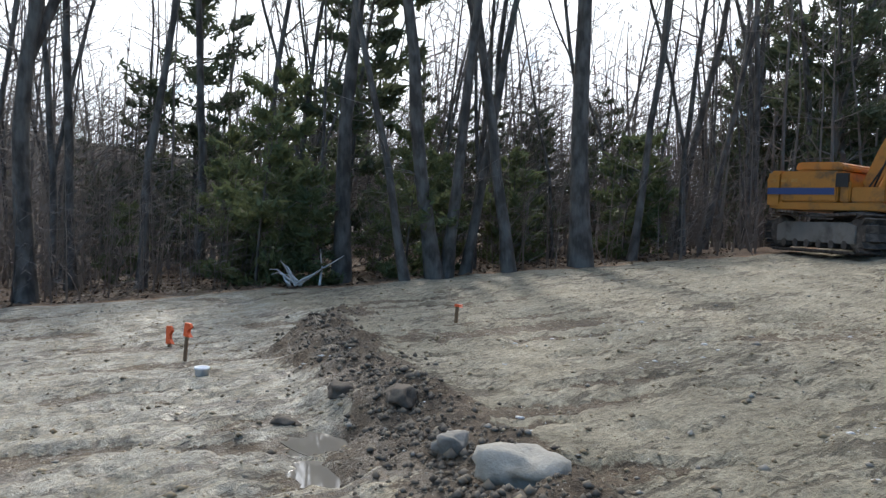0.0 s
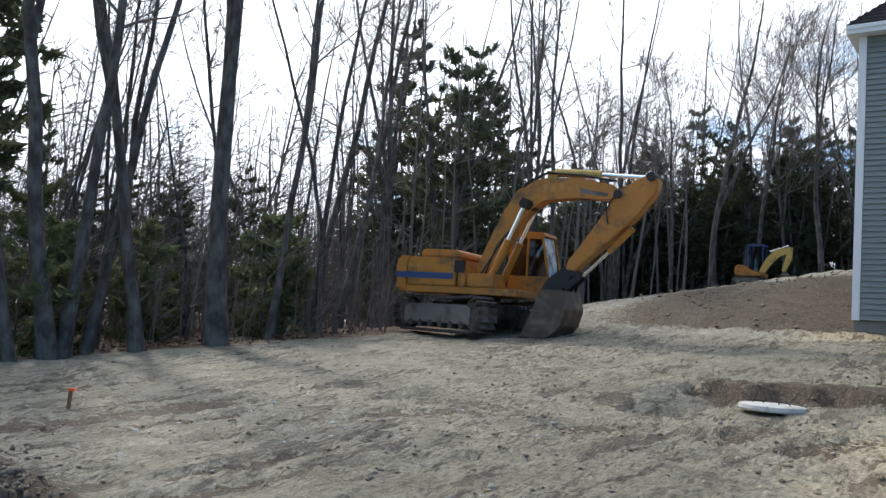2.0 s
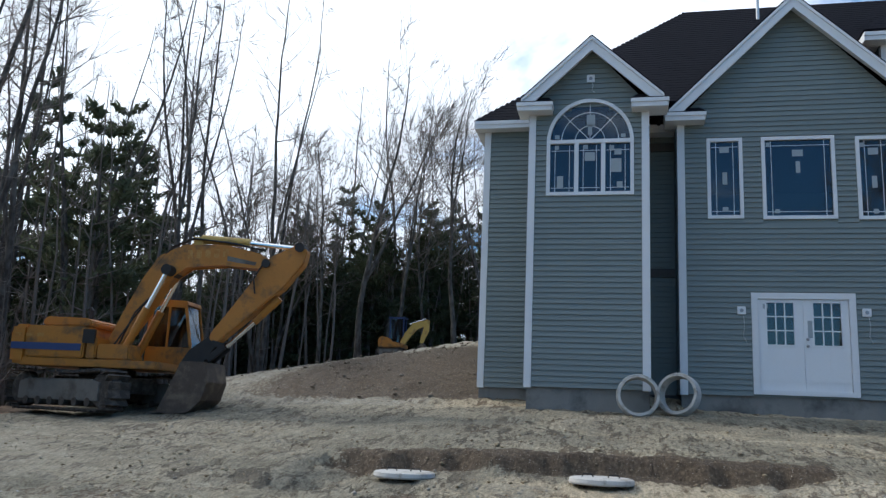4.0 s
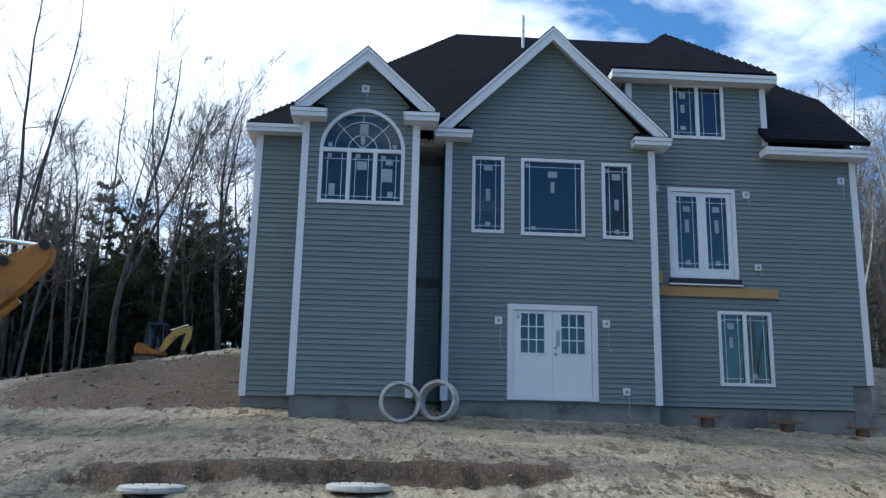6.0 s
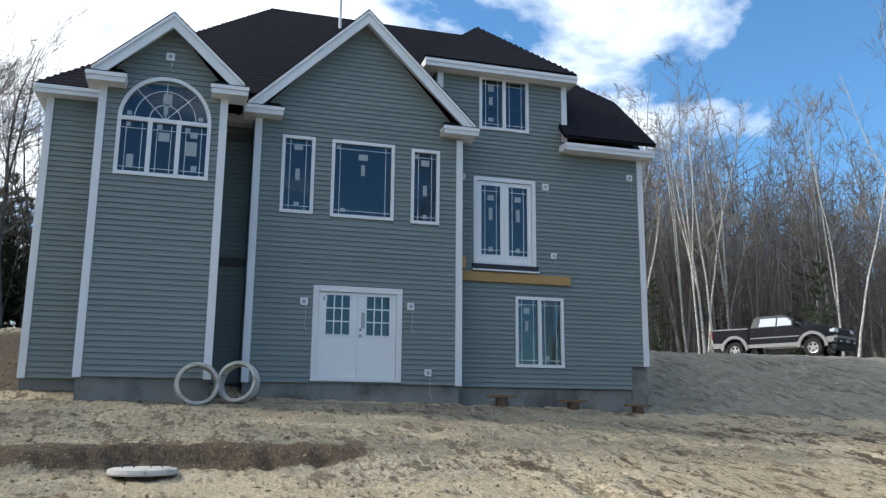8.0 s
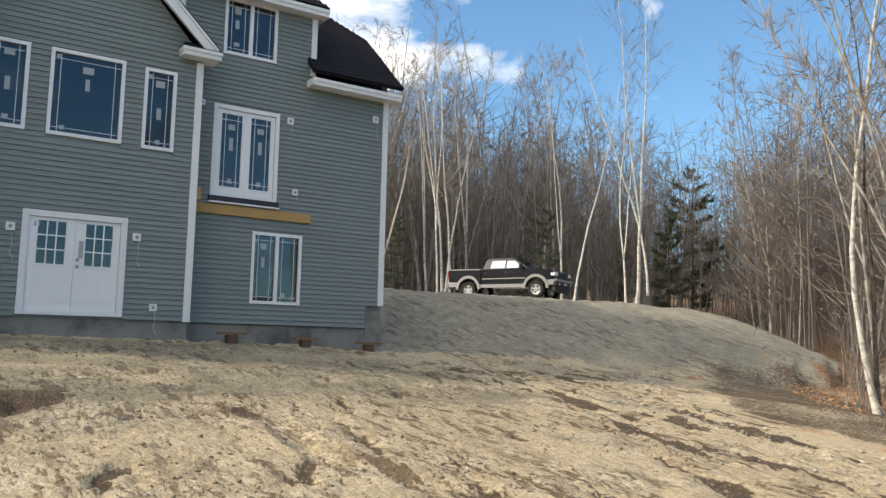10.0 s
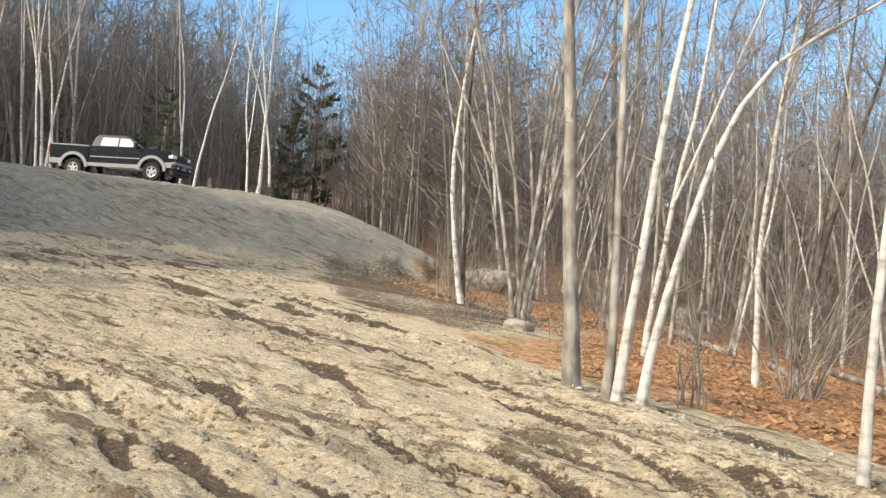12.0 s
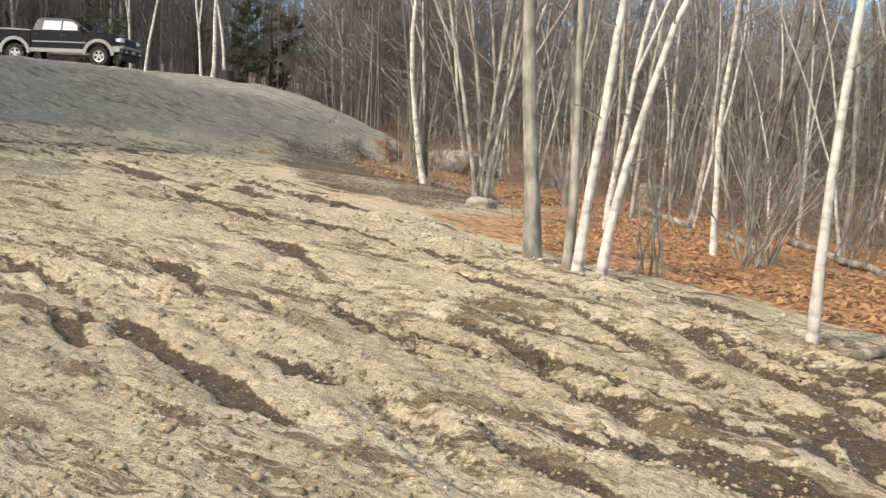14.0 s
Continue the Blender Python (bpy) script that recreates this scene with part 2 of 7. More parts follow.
def bark_mat(name, dark, light, patch=0.5, ring=2.5, per_object=0.25):
    """Bark with vertical streaks, lichen patches and darker scars."""
    m = bpy.data.materials.new(name)
    m.use_nodes = True
    nt = m.node_tree
    N, L = nt.nodes.new, nt.links.new
    b = nt.nodes["Principled BSDF"]
    b.inputs["Roughness"].default_value = 0.9
    b.inputs["Specular IOR Level"].default_value = 0.2
    tc, mp, mq = N("ShaderNodeTexCoord"), N("ShaderNodeMapping"), N("ShaderNodeMapping")
    mp.inputs["Scale"].default_value = (12, 12, 1.2)
    mq.inputs["Scale"].default_value = (5, 5, ring)
    L(tc.outputs["Object"], mp.inputs[0]); L(tc.outputs["Object"], mq.inputs[0])
    n1, n2 = N("ShaderNodeTexNoise"), N("ShaderNodeTexNoise")
    n1.inputs["Scale"].default_value, n1.inputs["Detail"].default_value = 2.0, 5
    n2.inputs["Scale"].default_value, n2.inputs["Detail"].default_value = 1.0, 4
    L(mp.outputs[0], n1.inputs["Vector"]); L(mq.outputs[0], n2.inputs["Vector"])
    r = N("ShaderNodeMapRange"); r.inputs[1].default_value, r.inputs[2].default_value = patch - 0.12, patch + 0.12
    L(n2.outputs["Fac"], r.inputs[0])
    mx = N("ShaderNodeMix"); mx.data_type = 'RGBA'
    L(r.outputs[0], mx.inputs[0])
    mx.inputs[6].default_value, mx.inputs[7].default_value = (*dark, 1), (*light, 1)
    oi = N("ShaderNodeObjectInfo")
    v = N("ShaderNodeMath"); v.operation = 'MULTIPLY_ADD'; v.inputs[1].default_value, v.inputs[2].default_value = per_object, 1 - per_object / 2
    L(oi.outputs["Random"], v.inputs[0])
    s2 = N("ShaderNodeMath"); s2.operation = 'MULTIPLY_ADD'; s2.inputs[1].default_value, s2.inputs[2].default_value = 0.7, 0.65
    L(n1.outputs["Fac"], s2.inputs[0])
    s3 = N("ShaderNodeMath"); s3.operation = 'MULTIPLY'
    L(v.outputs[0], s3.inputs[0]); L(s2.outputs[0], s3.inputs[1])
    vm = N("ShaderNodeVectorMath"); vm.operation = 'SCALE'
    L(mx.outputs[2], vm.inputs[0]); L(s3.outputs[0], vm.inputs["Scale"])
    L(vm.outputs[0], b.inputs["Base Color"])
    bp = N("ShaderNodeBump"); bp.inputs["Strength"].default_value, bp.inputs["Distance"].default_value = 0.6, 0.02
    L(n1.outputs["Fac"], bp.inputs["Height"]); L(bp.outputs[0], b.inputs["Normal"])
    return m


def foliage_mat(name, c1, c2, thin=False):
    m = bpy.data.materials.new(name)
    m.use_nodes = True
    nt = m.node_tree
    N, L = nt.nodes.new, nt.links.new
    b = nt.nodes["Principled BSDF"]
    b.inputs["Roughness"].default_value = 0.7
    b.inputs["Specular IOR Level"].default_value = 0.2
    ge, oi, mx = N("ShaderNodeNewGeometry"), N("ShaderNodeObjectInfo"), N("ShaderNodeMix")
    mx.data_type = 'RGBA'
    ad = N("ShaderNodeMath"); ad.operation = 'MULTIPLY_ADD'; ad.inputs[1].default_value = 0.6
    sc = N("ShaderNodeMath"); sc.operation = 'MULTIPLY'; sc.inputs[1].default_value = 0.4
    L(oi.outputs["Random"], sc.inputs[0])
    L(ge.outputs["Random Per Island"], ad.inputs[0]); L(sc.outputs[0], ad.inputs[2])
    L(ad.outputs[0], mx.inputs[0])
    mx.inputs[6].default_value, mx.inputs[7].default_value = (*c1, 1), (*c2, 1)
    L(mx.outputs[2], b.inputs["Base Color"])
    if thin:
        tl, ms = N("ShaderNodeBsdfTranslucent"), N("ShaderNodeMixShader")
        L(mx.outputs[2], tl.inputs[0])
        ms.inputs[0].default_value = 0.4
        L(b.outputs[0], ms.inputs[1]); L(tl.outputs[0], ms.inputs[2])
        L(ms.outputs[0], nt.nodes["Material Output"].inputs[0])
    return m


SOIL = ground_mat()
SIDING = mat("grey_vinyl_siding", (0.185, 0.218, 0.212), 0.55, var=0.06, scale=0.8, fine=40, bump=0.08, per_object=0.08)
TRIM = mat("white_vinyl_trim", (0.74, 0.75, 0.76), 0.5, var=0.05, scale=2, fine=50, bump=0.05)
DOORWHITE = mat("white_door_paint", (0.78, 0.79, 0.80), 0.4, var=0.03, scale=2, fine=30, bump=0.03)
SHINGLE = mat("black_asphalt_shingle", (0.013, 0.013, 0.018), 0.95, var=0.35, scale=9, fine=160, bump=0.5, per_object=0.2, spec=0.1)
CONCRETE = mat("foundation_concrete", (0.23, 0.225, 0.21), 0.9, var=0.15, scale=3, fine=70, bump=0.25, stain=(0.10, 0.10, 0.095), stain_amt=0.45, stain_scale=1.1)
PALECONC = mat("pale_concrete", (0.52, 0.50, 0.46), 0.9, var=0.15, scale=8, fine=90, bump=0.3, stain=(0.30, 0.27, 0.22), stain_amt=0.3, stain_scale=5)
GLASS = glass_mat("window_glass")
# room surfaces coloured dark in place of indoor gloom
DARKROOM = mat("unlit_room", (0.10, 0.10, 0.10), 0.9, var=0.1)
PAPER = mat("paper_sticker", (0.34, 0.38, 0.40), 0.7, var=0.08, scale=14, bump=0)
LUMBER = mat("yellow_lumber", (0.42, 0.26, 0.10), 0.75, var=0.2, scale=3, fine=30, bump=0.2, stretch=(0.6, 4, 6))
BLACKSTRIP = mat("black_flashing", (0.02, 0.02, 0.03), 0.6)
GREYMETAL = mat("grey_metal", (0.35, 0.35, 0.36), 0.4, 0.8, var=0.1)
BARK = bark_mat("dark_bark", (0.066, 0.055, 0.046), (0.15, 0.132, 0.112), 0.5)
PALEBARK = bark_mat("pale_grey_bark", (0.165, 0.152, 0.135), (0.39, 0.365, 0.325), 0.5)
BIRCH = bark_mat("birch_bark", (0.30, 0.282, 0.255), (0.61, 0.585, 0.54), 0.42, 9.0)
TWIG = mat("twig_bark", (0.19, 0.155, 0.13), 0.9, var=0.2, per_object=0.3)
RIDGETWIG = mat("ridge_stem_bark", (0.21, 0.186, 0.168), 0.95, var=0.25, scale=0.1, bump=0)
FARTWIG = mat("far_stem_bark", (0.165, 0.146, 0.13), 0.9, var=0.25, scale=0.3)
PALETWIG = mat("pale_twig_bark", (0.24, 0.21, 0.182), 0.9, var=0.2, per_object=0.3)
NEEDLE = foliage_mat("pine_needles", (0.060, 0.074, 0.044), (0.125, 0.143, 0.082), True)
YOUNGNEEDLE = foliage_mat("young_pine_needles", (0.085, 0.105, 0.048), (0.16, 0.18, 0.085), True)
LEAFLITTER = foliage_mat("dry_leaves", (0.28, 0.145, 0.072), (0.74, 0.45, 0.245), True)
ROCK = mat("granite", (0.27, 0.245, 0.205), 0.9, var=0.25, scale=4, fine=40, bump=0.5, stain=(0.13, 0.115, 0.095), stain_amt=0.5, stain_scale=3)
PALEROCK = mat("pale_granite", (0.36, 0.33, 0.275), 0.85, var=0.2, scale=5, fine=50, bump=0.5, stain=(0.25, 0.22, 0.17), stain_amt=0.4, stain_scale=4)
CLOD = mat("dark_soil_clod", (0.12, 0.095, 0.07), 0.95, var=0.3, scale=7, fine=50, bump=0.6, per_object=0.4)


# ---------------------------------------------------------------- mesh helpers
def add_box(bm, lo, hi, m=None, taper=0.0):
    """An axis-aligned box between two corners, moved by m."""
    x0, y0, z0 = lo
    x1, y1, z1 = hi
    vs = [bm.verts.new(Vector(c) if m is None else m @ Vector(c)) for c in
          ((x0, y0, z0), (x1, y0, z0), (x1, y1, z0), (x0, y1, z0), (x0, y0, z1), (x1, y0, z1), (x1, y1, z1), (x0, y1, z1))]
    for f in ((0, 3, 2, 1), (4, 5, 6, 7), (0, 1, 5, 4), (1, 2, 6, 5), (2, 3, 7, 6), (3, 0, 4, 7)):
        bm.faces.new([vs[i] for i in f])
    return vs


def add_prism(bm, poly, a, b, axis='y', m=None):
    """A polygon given in the plane across the axis, pushed from a to b along it."""
    def pt(u, v, w):
        p = {'y': (u, w, v), 'x': (w, u, v), 'z': (u, v, w)}[axis]
        return Vector(p) if m is None else m @ Vector(p)
    A = [bm.verts.new(pt(u, v, a)) for u, v in poly]
    B = [bm.verts.new(pt(u, v, b)) for u, v in poly]
    n = len(poly)
    bm.faces.new(A)
    bm.faces.new(B[::-1])
    for i in range(n):
        bm.faces.new((A[i], B[i], B[(i + 1) % n], A[(i + 1) % n]))


def add_tube(bm, pts, radii, sides=8, caps=True):
    """A round bar through the points."""
    rings = []
    pts = [Vector(p) for p in pts]
    for i, p in enumerate(pts):
        d = (pts[min(i + 1, len(pts) - 1)] - pts[max(i - 1, 0)]).normalized()
        u = d.orthogonal().normalized() if i == 0 else (rings[-1][1] - d * rings[-1][1].dot(d)).normalized()
        v = d.cross(u)
        r = radii[i] if hasattr(radii, "__len__") else radii
        ring = [bm.verts.new(p + (u * math.cos(k * math.tau / sides) + v * math.sin(k * math.tau / sides)) * r) for k in range(sides)]
        rings.append((ring, u))
    for (a, _), (b, _) in zip(rings, rings[1:]):
        for k in range(sides):
            bm.faces.new((a[k], a[(k + 1) % sides], b[(k + 1) % sides], b[k]))
    if caps:
        bm.faces.new(rings[0][0][::-1])
        bm.faces.new(rings[-1][0])


def add_lathe(bm, profile, m=None, seg=24):
    """A turned shape: (radius, height) pairs round the local z axis, closed back on itself."""
    rings = []
    for r, z in profile:
        ring = []
        for k in range(seg):
            c = Vector((r * math.cos(k * math.tau / seg), r * math.sin(k * math.tau / seg), z))
            ring.append(bm.verts.new(c if m is None else m @ c))
        rings.append(ring)
    n = len(rings)
    for i in range(n):
        a, b = rings[i], rings[(i + 1) % n]
        for k in range(seg):
            bm.faces.new((a[k], a[(k + 1) % seg], b[(k + 1) % seg], b[k]))


def finish(name, bm, material, smooth=False, bevel=0.0):
    if bevel:
        bmesh.ops.bevel(bm, geom=bm.edges[:], offset=bevel, segments=2, affect='EDGES', clamp_overlap=True)
    bmesh.ops.recalc_face_normals(bm, faces=bm.faces[:])
    me = bpy.data.meshes.new(name)
    bm.to_mesh(me)
    bm.free()
    if smooth:
        me.polygons.foreach_set("use_smooth", [True] * len(me.polygons))
    me.materials.append(material)
    return me


def part(name, bm, material, parent=None, label="", smooth=False, bevel=0.0):
    """One mesh object out of a bmesh, under a thing or a part."""
    ob = new(name, finish(name, bm, material, smooth, bevel))
    if parent:
        ob.parent = parent
    return tagged(ob, label)


def box_part(name, lo, hi, material, parent=None, label="", bevel=0.0, m=None):
    bm = bmesh.new()
    add_box(bm, lo, hi, m)
    return part(name, bm, material, parent, label, bevel=bevel)


def mesh_np(name, verts, faces, material, smooth=False):
    """A mesh from arrays of vertices and of triangles or quads."""
    me = bpy.data.meshes.new(name)
    v = np.asarray(verts, dtype=np.float32)
    if isinstance(faces, np.ndarray):
        k = faces.shape[1]
        me.vertices.add(len(v))
        me.vertices.foreach_set("co", v.ravel())
        me.loops.add(faces.size)
        me.loops.foreach_set("vertex_index", faces.astype(np.int32).ravel())
        me.polygons.add(len(faces))
        me.polygons.foreach_set("loop_start", np.arange(0, faces.size, k, dtype=np.int32))
        me.update(calc_edges=True)
    else:
        me.from_pydata([tuple(p) for p in v.tolist()], [], faces)
    if smooth:
        me.polygons.foreach_set("use_smooth", [True] * len(me.polygons))
    me.materials.append(material)
    return me


# ---------------------------------------------------------------- the ground
def hash2(ix, iy, seed):
    n = (ix * 374761393 + iy * 668265263 + seed * 974711) & 0x7fffffff
    n = ((n ^ (n >> 13)) * 1274126177) & 0x7fffffff
    return ((n ^ (n >> 16)) & 0xffff) / 65535.0


def vnoise(x, y, seed=0):
    """Smooth value noise, 0 to 1, on arrays."""
    x, y = np.asarray(x, float), np.asarray(y, float)
    ix, iy = np.floor(x).astype(np.int64), np.floor(y).astype(np.int64)
    fx, fy = x - ix, y - iy
    fx, fy = fx * fx * (3 - 2 * fx), fy * fy * (3 - 2 * fy)
    a, b = hash2(ix, iy, seed), hash2(ix + 1, iy, seed)
    c, d = hash2(ix, iy + 1, seed), hash2(ix + 1, iy + 1, seed)
    return (a * (1 - fx) + b * fx) * (1 - fy) + (c * (1 - fx) + d * fx) * fy


def fbm(x, y, octaves=4, seed=0):
    s, a = 0.0, 0.5
    for k in range(octaves):
        s = s + a * (vnoise(x, y, seed + k * 17) - 0.5)
        x, y, a = x * 2.03 + 5.1, y * 2.03 + 3.7, a * 0.5
    return s


def sstep(lo, hi, x):
    t = np.clip((x - lo) / (hi - lo), 0, 1)
    return t * t * (3 - 2 * t)


def smin(a, b, k):
    h = np.clip(0.5 + 0.5 * (b - a) / k, 0, 1)
    return b * (1 - h) + a * h - k * h * (1 - h)


def smax(a, b, k):
    return -smin(-a, -b, k)


def yard_edge(y):
    """x of the lip where the yard drops to the woods on the east side."""
    return 6.9 + 0.22 * np.clip(y, -6, 4) + 0.42 * np.clip(y - 4, 0, 6) + 1.0 * np.clip(y - 10, 0, 30)


def wood_edge(y):
    """x of the tree line on the west side."""
    return -20.4 + 0.28 * np.clip(y, -30, 16) + 0.02 * y


def seg_dist(x, y, pts):
    """Distance to a polyline, and how far along it (0 to 1)."""
    best, along = np.full(np.shape(x), 1e9), np.zeros(np.shape(x))
    n = len(pts) - 1
    for i in range(n):
        (ax, ay), (bx, by) = pts[i], pts[i + 1]
        t = np.clip(((x - ax) * (bx - ax) + (y - ay) * (by - ay)) / ((bx - ax) ** 2 + (by - ay) ** 2), 0, 1)
        d = np.hypot(x - ax - t * (bx - ax), y - ay - t * (by - ay))
        along = np.where(d < best, (i + t) / n, along)
        best = np.minimum(best, d)
    return best, along


BERM = [(-5.2, 1.5), (-6.4, 1.75), (-7.5, 2.0), (-8.6, 2.25), (-10.2, 2.6), (-12.4, 3.1), (-14.4, 4.1)]
RUTS = [  # wheel and track marks pressed in the soft yard
    [(1.2, 0.6), (2.2, 2.2), (2.5, 4.2), (1.6, 6.4), (1.5, 9.0)],
    [(2.4, 0.2), (3.6, 1.8), (4.1, 3.6), (3.6, 5.2)],
    [(2.2, -1.8), (4.1, -0.4), (5.4, 1.0), (6.2, 3.4)],
    [(2.9, -2.6), (4.8, -1.1), (6.0, 0.6)],
    [(3.6, 0.2), (4.9, 1.4), (5.6, 3.2), (5.6, 5.0)],
    [(4.3, -1.6), (5.3, -0.2), (6.0, 1.6)],
]


PUDDLES = [(-8.35, 1.60, 0.40, 0.20, 1), (-7.55, 1.26, 0.38, 0.15, 2), (-6.6, 1.15, 0.26, 0.10, 3), (7.0, -2.0, 0.75, 0.45, 7)]


def large_form(x, y):
    """The ground without its small relief."""
    yard = -0.21 + 0.1 * smin(y, 17.3, 0.8) + 0.04 * smin(x + 4, 0.0, 1.0) - 0.035 * smax(x - 3, 0.0, 1.0)
    yard = np.where(y < -4, yard + 0.06 * (-4 - y), yard)
    # plateau and mound behind and west of the house
    z2 = smin(3.8 + 0.11 * (y - 27) + 0.17 * smin(x + 7, 0.0, 1.0), 4.4, 0.4)
    z2 = np.where(x < -17, z2 - 0.2 * (-17 - x), z2)
    face = 1.45 + 0.34 * (y - 17.7 - 0.06 * np.clip(-7 - x, 0, 12))
    west = smin(z2, face, 0.5)
    # bank east of the house, up to the drive
    z3 = smin(3.5 + 0.055 * (y - 25) - 0.02 * np.clip(x - 20, 0, 30), 4.1, 0.3)
    foot = 18.7 - 0.33 * np.clip(x - 9, 0, 12)
    face3 = 1.35 + 0.30 * (y - foot)
    side = 4.1 - 0.33 * (x - yard_edge(y) - 0.9 - 0.25 * np.clip(y - 16, 0, 40))
    east = smin(smin(z3, face3, 0.6), side, 1.2)
    t = sstep(-3, 6, x)
    raised = west * (1 - t) + east * t
    ground = np.where(y > 14, smax(yard, raised, 0.35), yard)
    # the woods' floor
    floor = -0.75 + 0.1 * np.clip(y - 1, -14, 75) + 0.25 * fbm(x * 0.12, y * 0.12, 3, 5) - 0.02 * np.clip(x - 8, 0, 30) + 0.05 * np.clip(x - 34, 0, 55)
    drop = sstep(-0.35, 1.5, x - yard_edge(y))
    ground = np.where(x > 3, ground * (1 - drop) + smax(floor, smin(ground, side, 0.3), 0.35) * drop, ground)
    deep = sstep(0, 12, x - yard_edge(y) - 6)
    ground = np.where(x > 3, ground * (1 - deep) + smax(floor, np.where(y > 14, smin(raised, side, 0.4), -9), 0.4) * deep, ground)
    return ground


def height(x, y, fine=True):
    x, y = np.asarray(x, float), np.asarray(y, float)
    z = large_form(x, y)
    lip = x - yard_edge(y)
    in_yard = sstep(0.6, -0.6, lip) * sstep(0, 1.5, x - wood_edge(y))
    # low wet flat south-west of the berm
    d, al = seg_dist(x, y, BERM)
    south = sstep(0.3, -0.5, y - np.interp(-x, [5.2, 6.4, 7.5, 8.6, 10.2, 12.4, 14.4], [1.5, 1.75, 2.0, 2.25, 2.6, 3.1, 4.1])) * sstep(-4.4, -5.8, x)
    z = z - 0.10 * south * in_yard
    z = z + sstep(0.75, 0.05, d + 0.35 * fbm(x * 1.7, y * 1.7, 3, 8)) * (0.10 + 0.62 * np.clip(fbm(x * 1.1, y * 1.1, 4, 9) + 0.10, 0, 1) + 0.12 * fbm(x * 6, y * 6, 4, 19)) * sstep(1.0, 0.85, al) * sstep(0.0, 0.14, al)
    # the cut with the tank covers
    cut = sstep(0.0, 0.9, y - 7.7) * sstep(0.12, -0.12, y - 10.35 - 0.9 * fbm(x * 1.4, y * 0.3, 3, 21)) * sstep(-6.7, -6.0, x) * sstep(0.2, -0.9, x)
    z = z - 0.21 * cut
    for px, py, rx, ry, _ in PUDDLES:
        z = z - 0.105 * np.exp(-1.2 * (((x - px) / rx) ** 2 + ((y - py) / ry) ** 2))
    if not fine:
        return z
    z = z + in_yard * (0.10 * fbm(x * 0.5, y * 0.5, 3, 1) + 0.09 * fbm(x * 1.6, y * 1.6, 4, 2) + 0.075 * fbm(x * 6, y * 6, 3, 3) + 0.035 * fbm(x * 15, y * 15, 2, 13))
    z = z + (1 - in_yard) * 0.16 * fbm(x * 1.1, y * 1.1, 4, 4)
    # clods along the lip
    z = z + 0.30 * sstep(0.7, 0.0, np.abs(lip + 0.45)) * np.clip(fbm(x * 2.6, y * 2.6, 3, 12) + 0.05, 0, 1) * (y < 15)
    z = z - 0.05 * track_marks(x, y) * in_yard
    for k, r in enumerate(RUTS):
        dr, ar = seg_dist(x + 0.35 * fbm(x * 0.9, y * 0.9, 2, 31 + k), y + 0.35 * fbm(x * 0.9, y * 0.9, 2, 51 + k), r)
        w = sstep(0.0, 0.12, ar) * sstep(1.0, 0.85, ar) * (0.6 + 0.9 * vnoise(x * 1.5, y * 1.5, 70 + k))
        z = z - 0.055 * w * sstep(0.17, 0.06, dr) + 0.03 * w * sstep(0.2, 0.25, dr) * sstep(0.42, 0.27, dr)
    return z


def track_marks(x, y):
    """0 to 1: soil opened up by machine tracks, drawn out along the way they ran."""
    wx, wy = x + 0.9 * fbm(x * 0.35, y * 0.35, 3, 61), y + 0.9 * fbm(x * 0.35, y * 0.35, 3, 62)
    u, v = wx * 0.96 - wy * 0.28, wx * 0.28 + wy * 0.96
    a = fbm(u * 1.9, v * 0.33, 4, 63) + 0.5 * fbm(u * 5.5, v * 1.5, 3, 64)
    area = 0.10 * vnoise(x * 0.22 + 3, y * 0.22, 65)
    fine = fbm(u * 4.2, v * 0.45, 4, 66) + 0.4 * fbm(u * 11, v * 2.4, 2, 67)
    west = sstep(-1, -5, x) * sstep(0.05, 0.11, fine - area) * sstep(0.25, 0.6, vnoise(x * 0.5, y * 0.5, 68))
    streak = fbm(u * 6.5, v * 0.6, 4, 86) + 0.35 * fbm(u * 16, v * 3.5, 2, 87)
    east = sstep(0, 3, x) * sstep(0.06, 0.11, streak - area) * sstep(0.30, 0.6, vnoise(x * 0.45, y * 0.45, 89))
    calm = 1 - 0.85 * sstep(6.5, 10.5, y) * sstep(8, 3, x)
    return np.maximum(np.maximum(sstep(0.05, 0.115, a - area) * calm, west), east)


def hz(x, y):
    return float(height(np.array([x]), np.array([y]))[0])


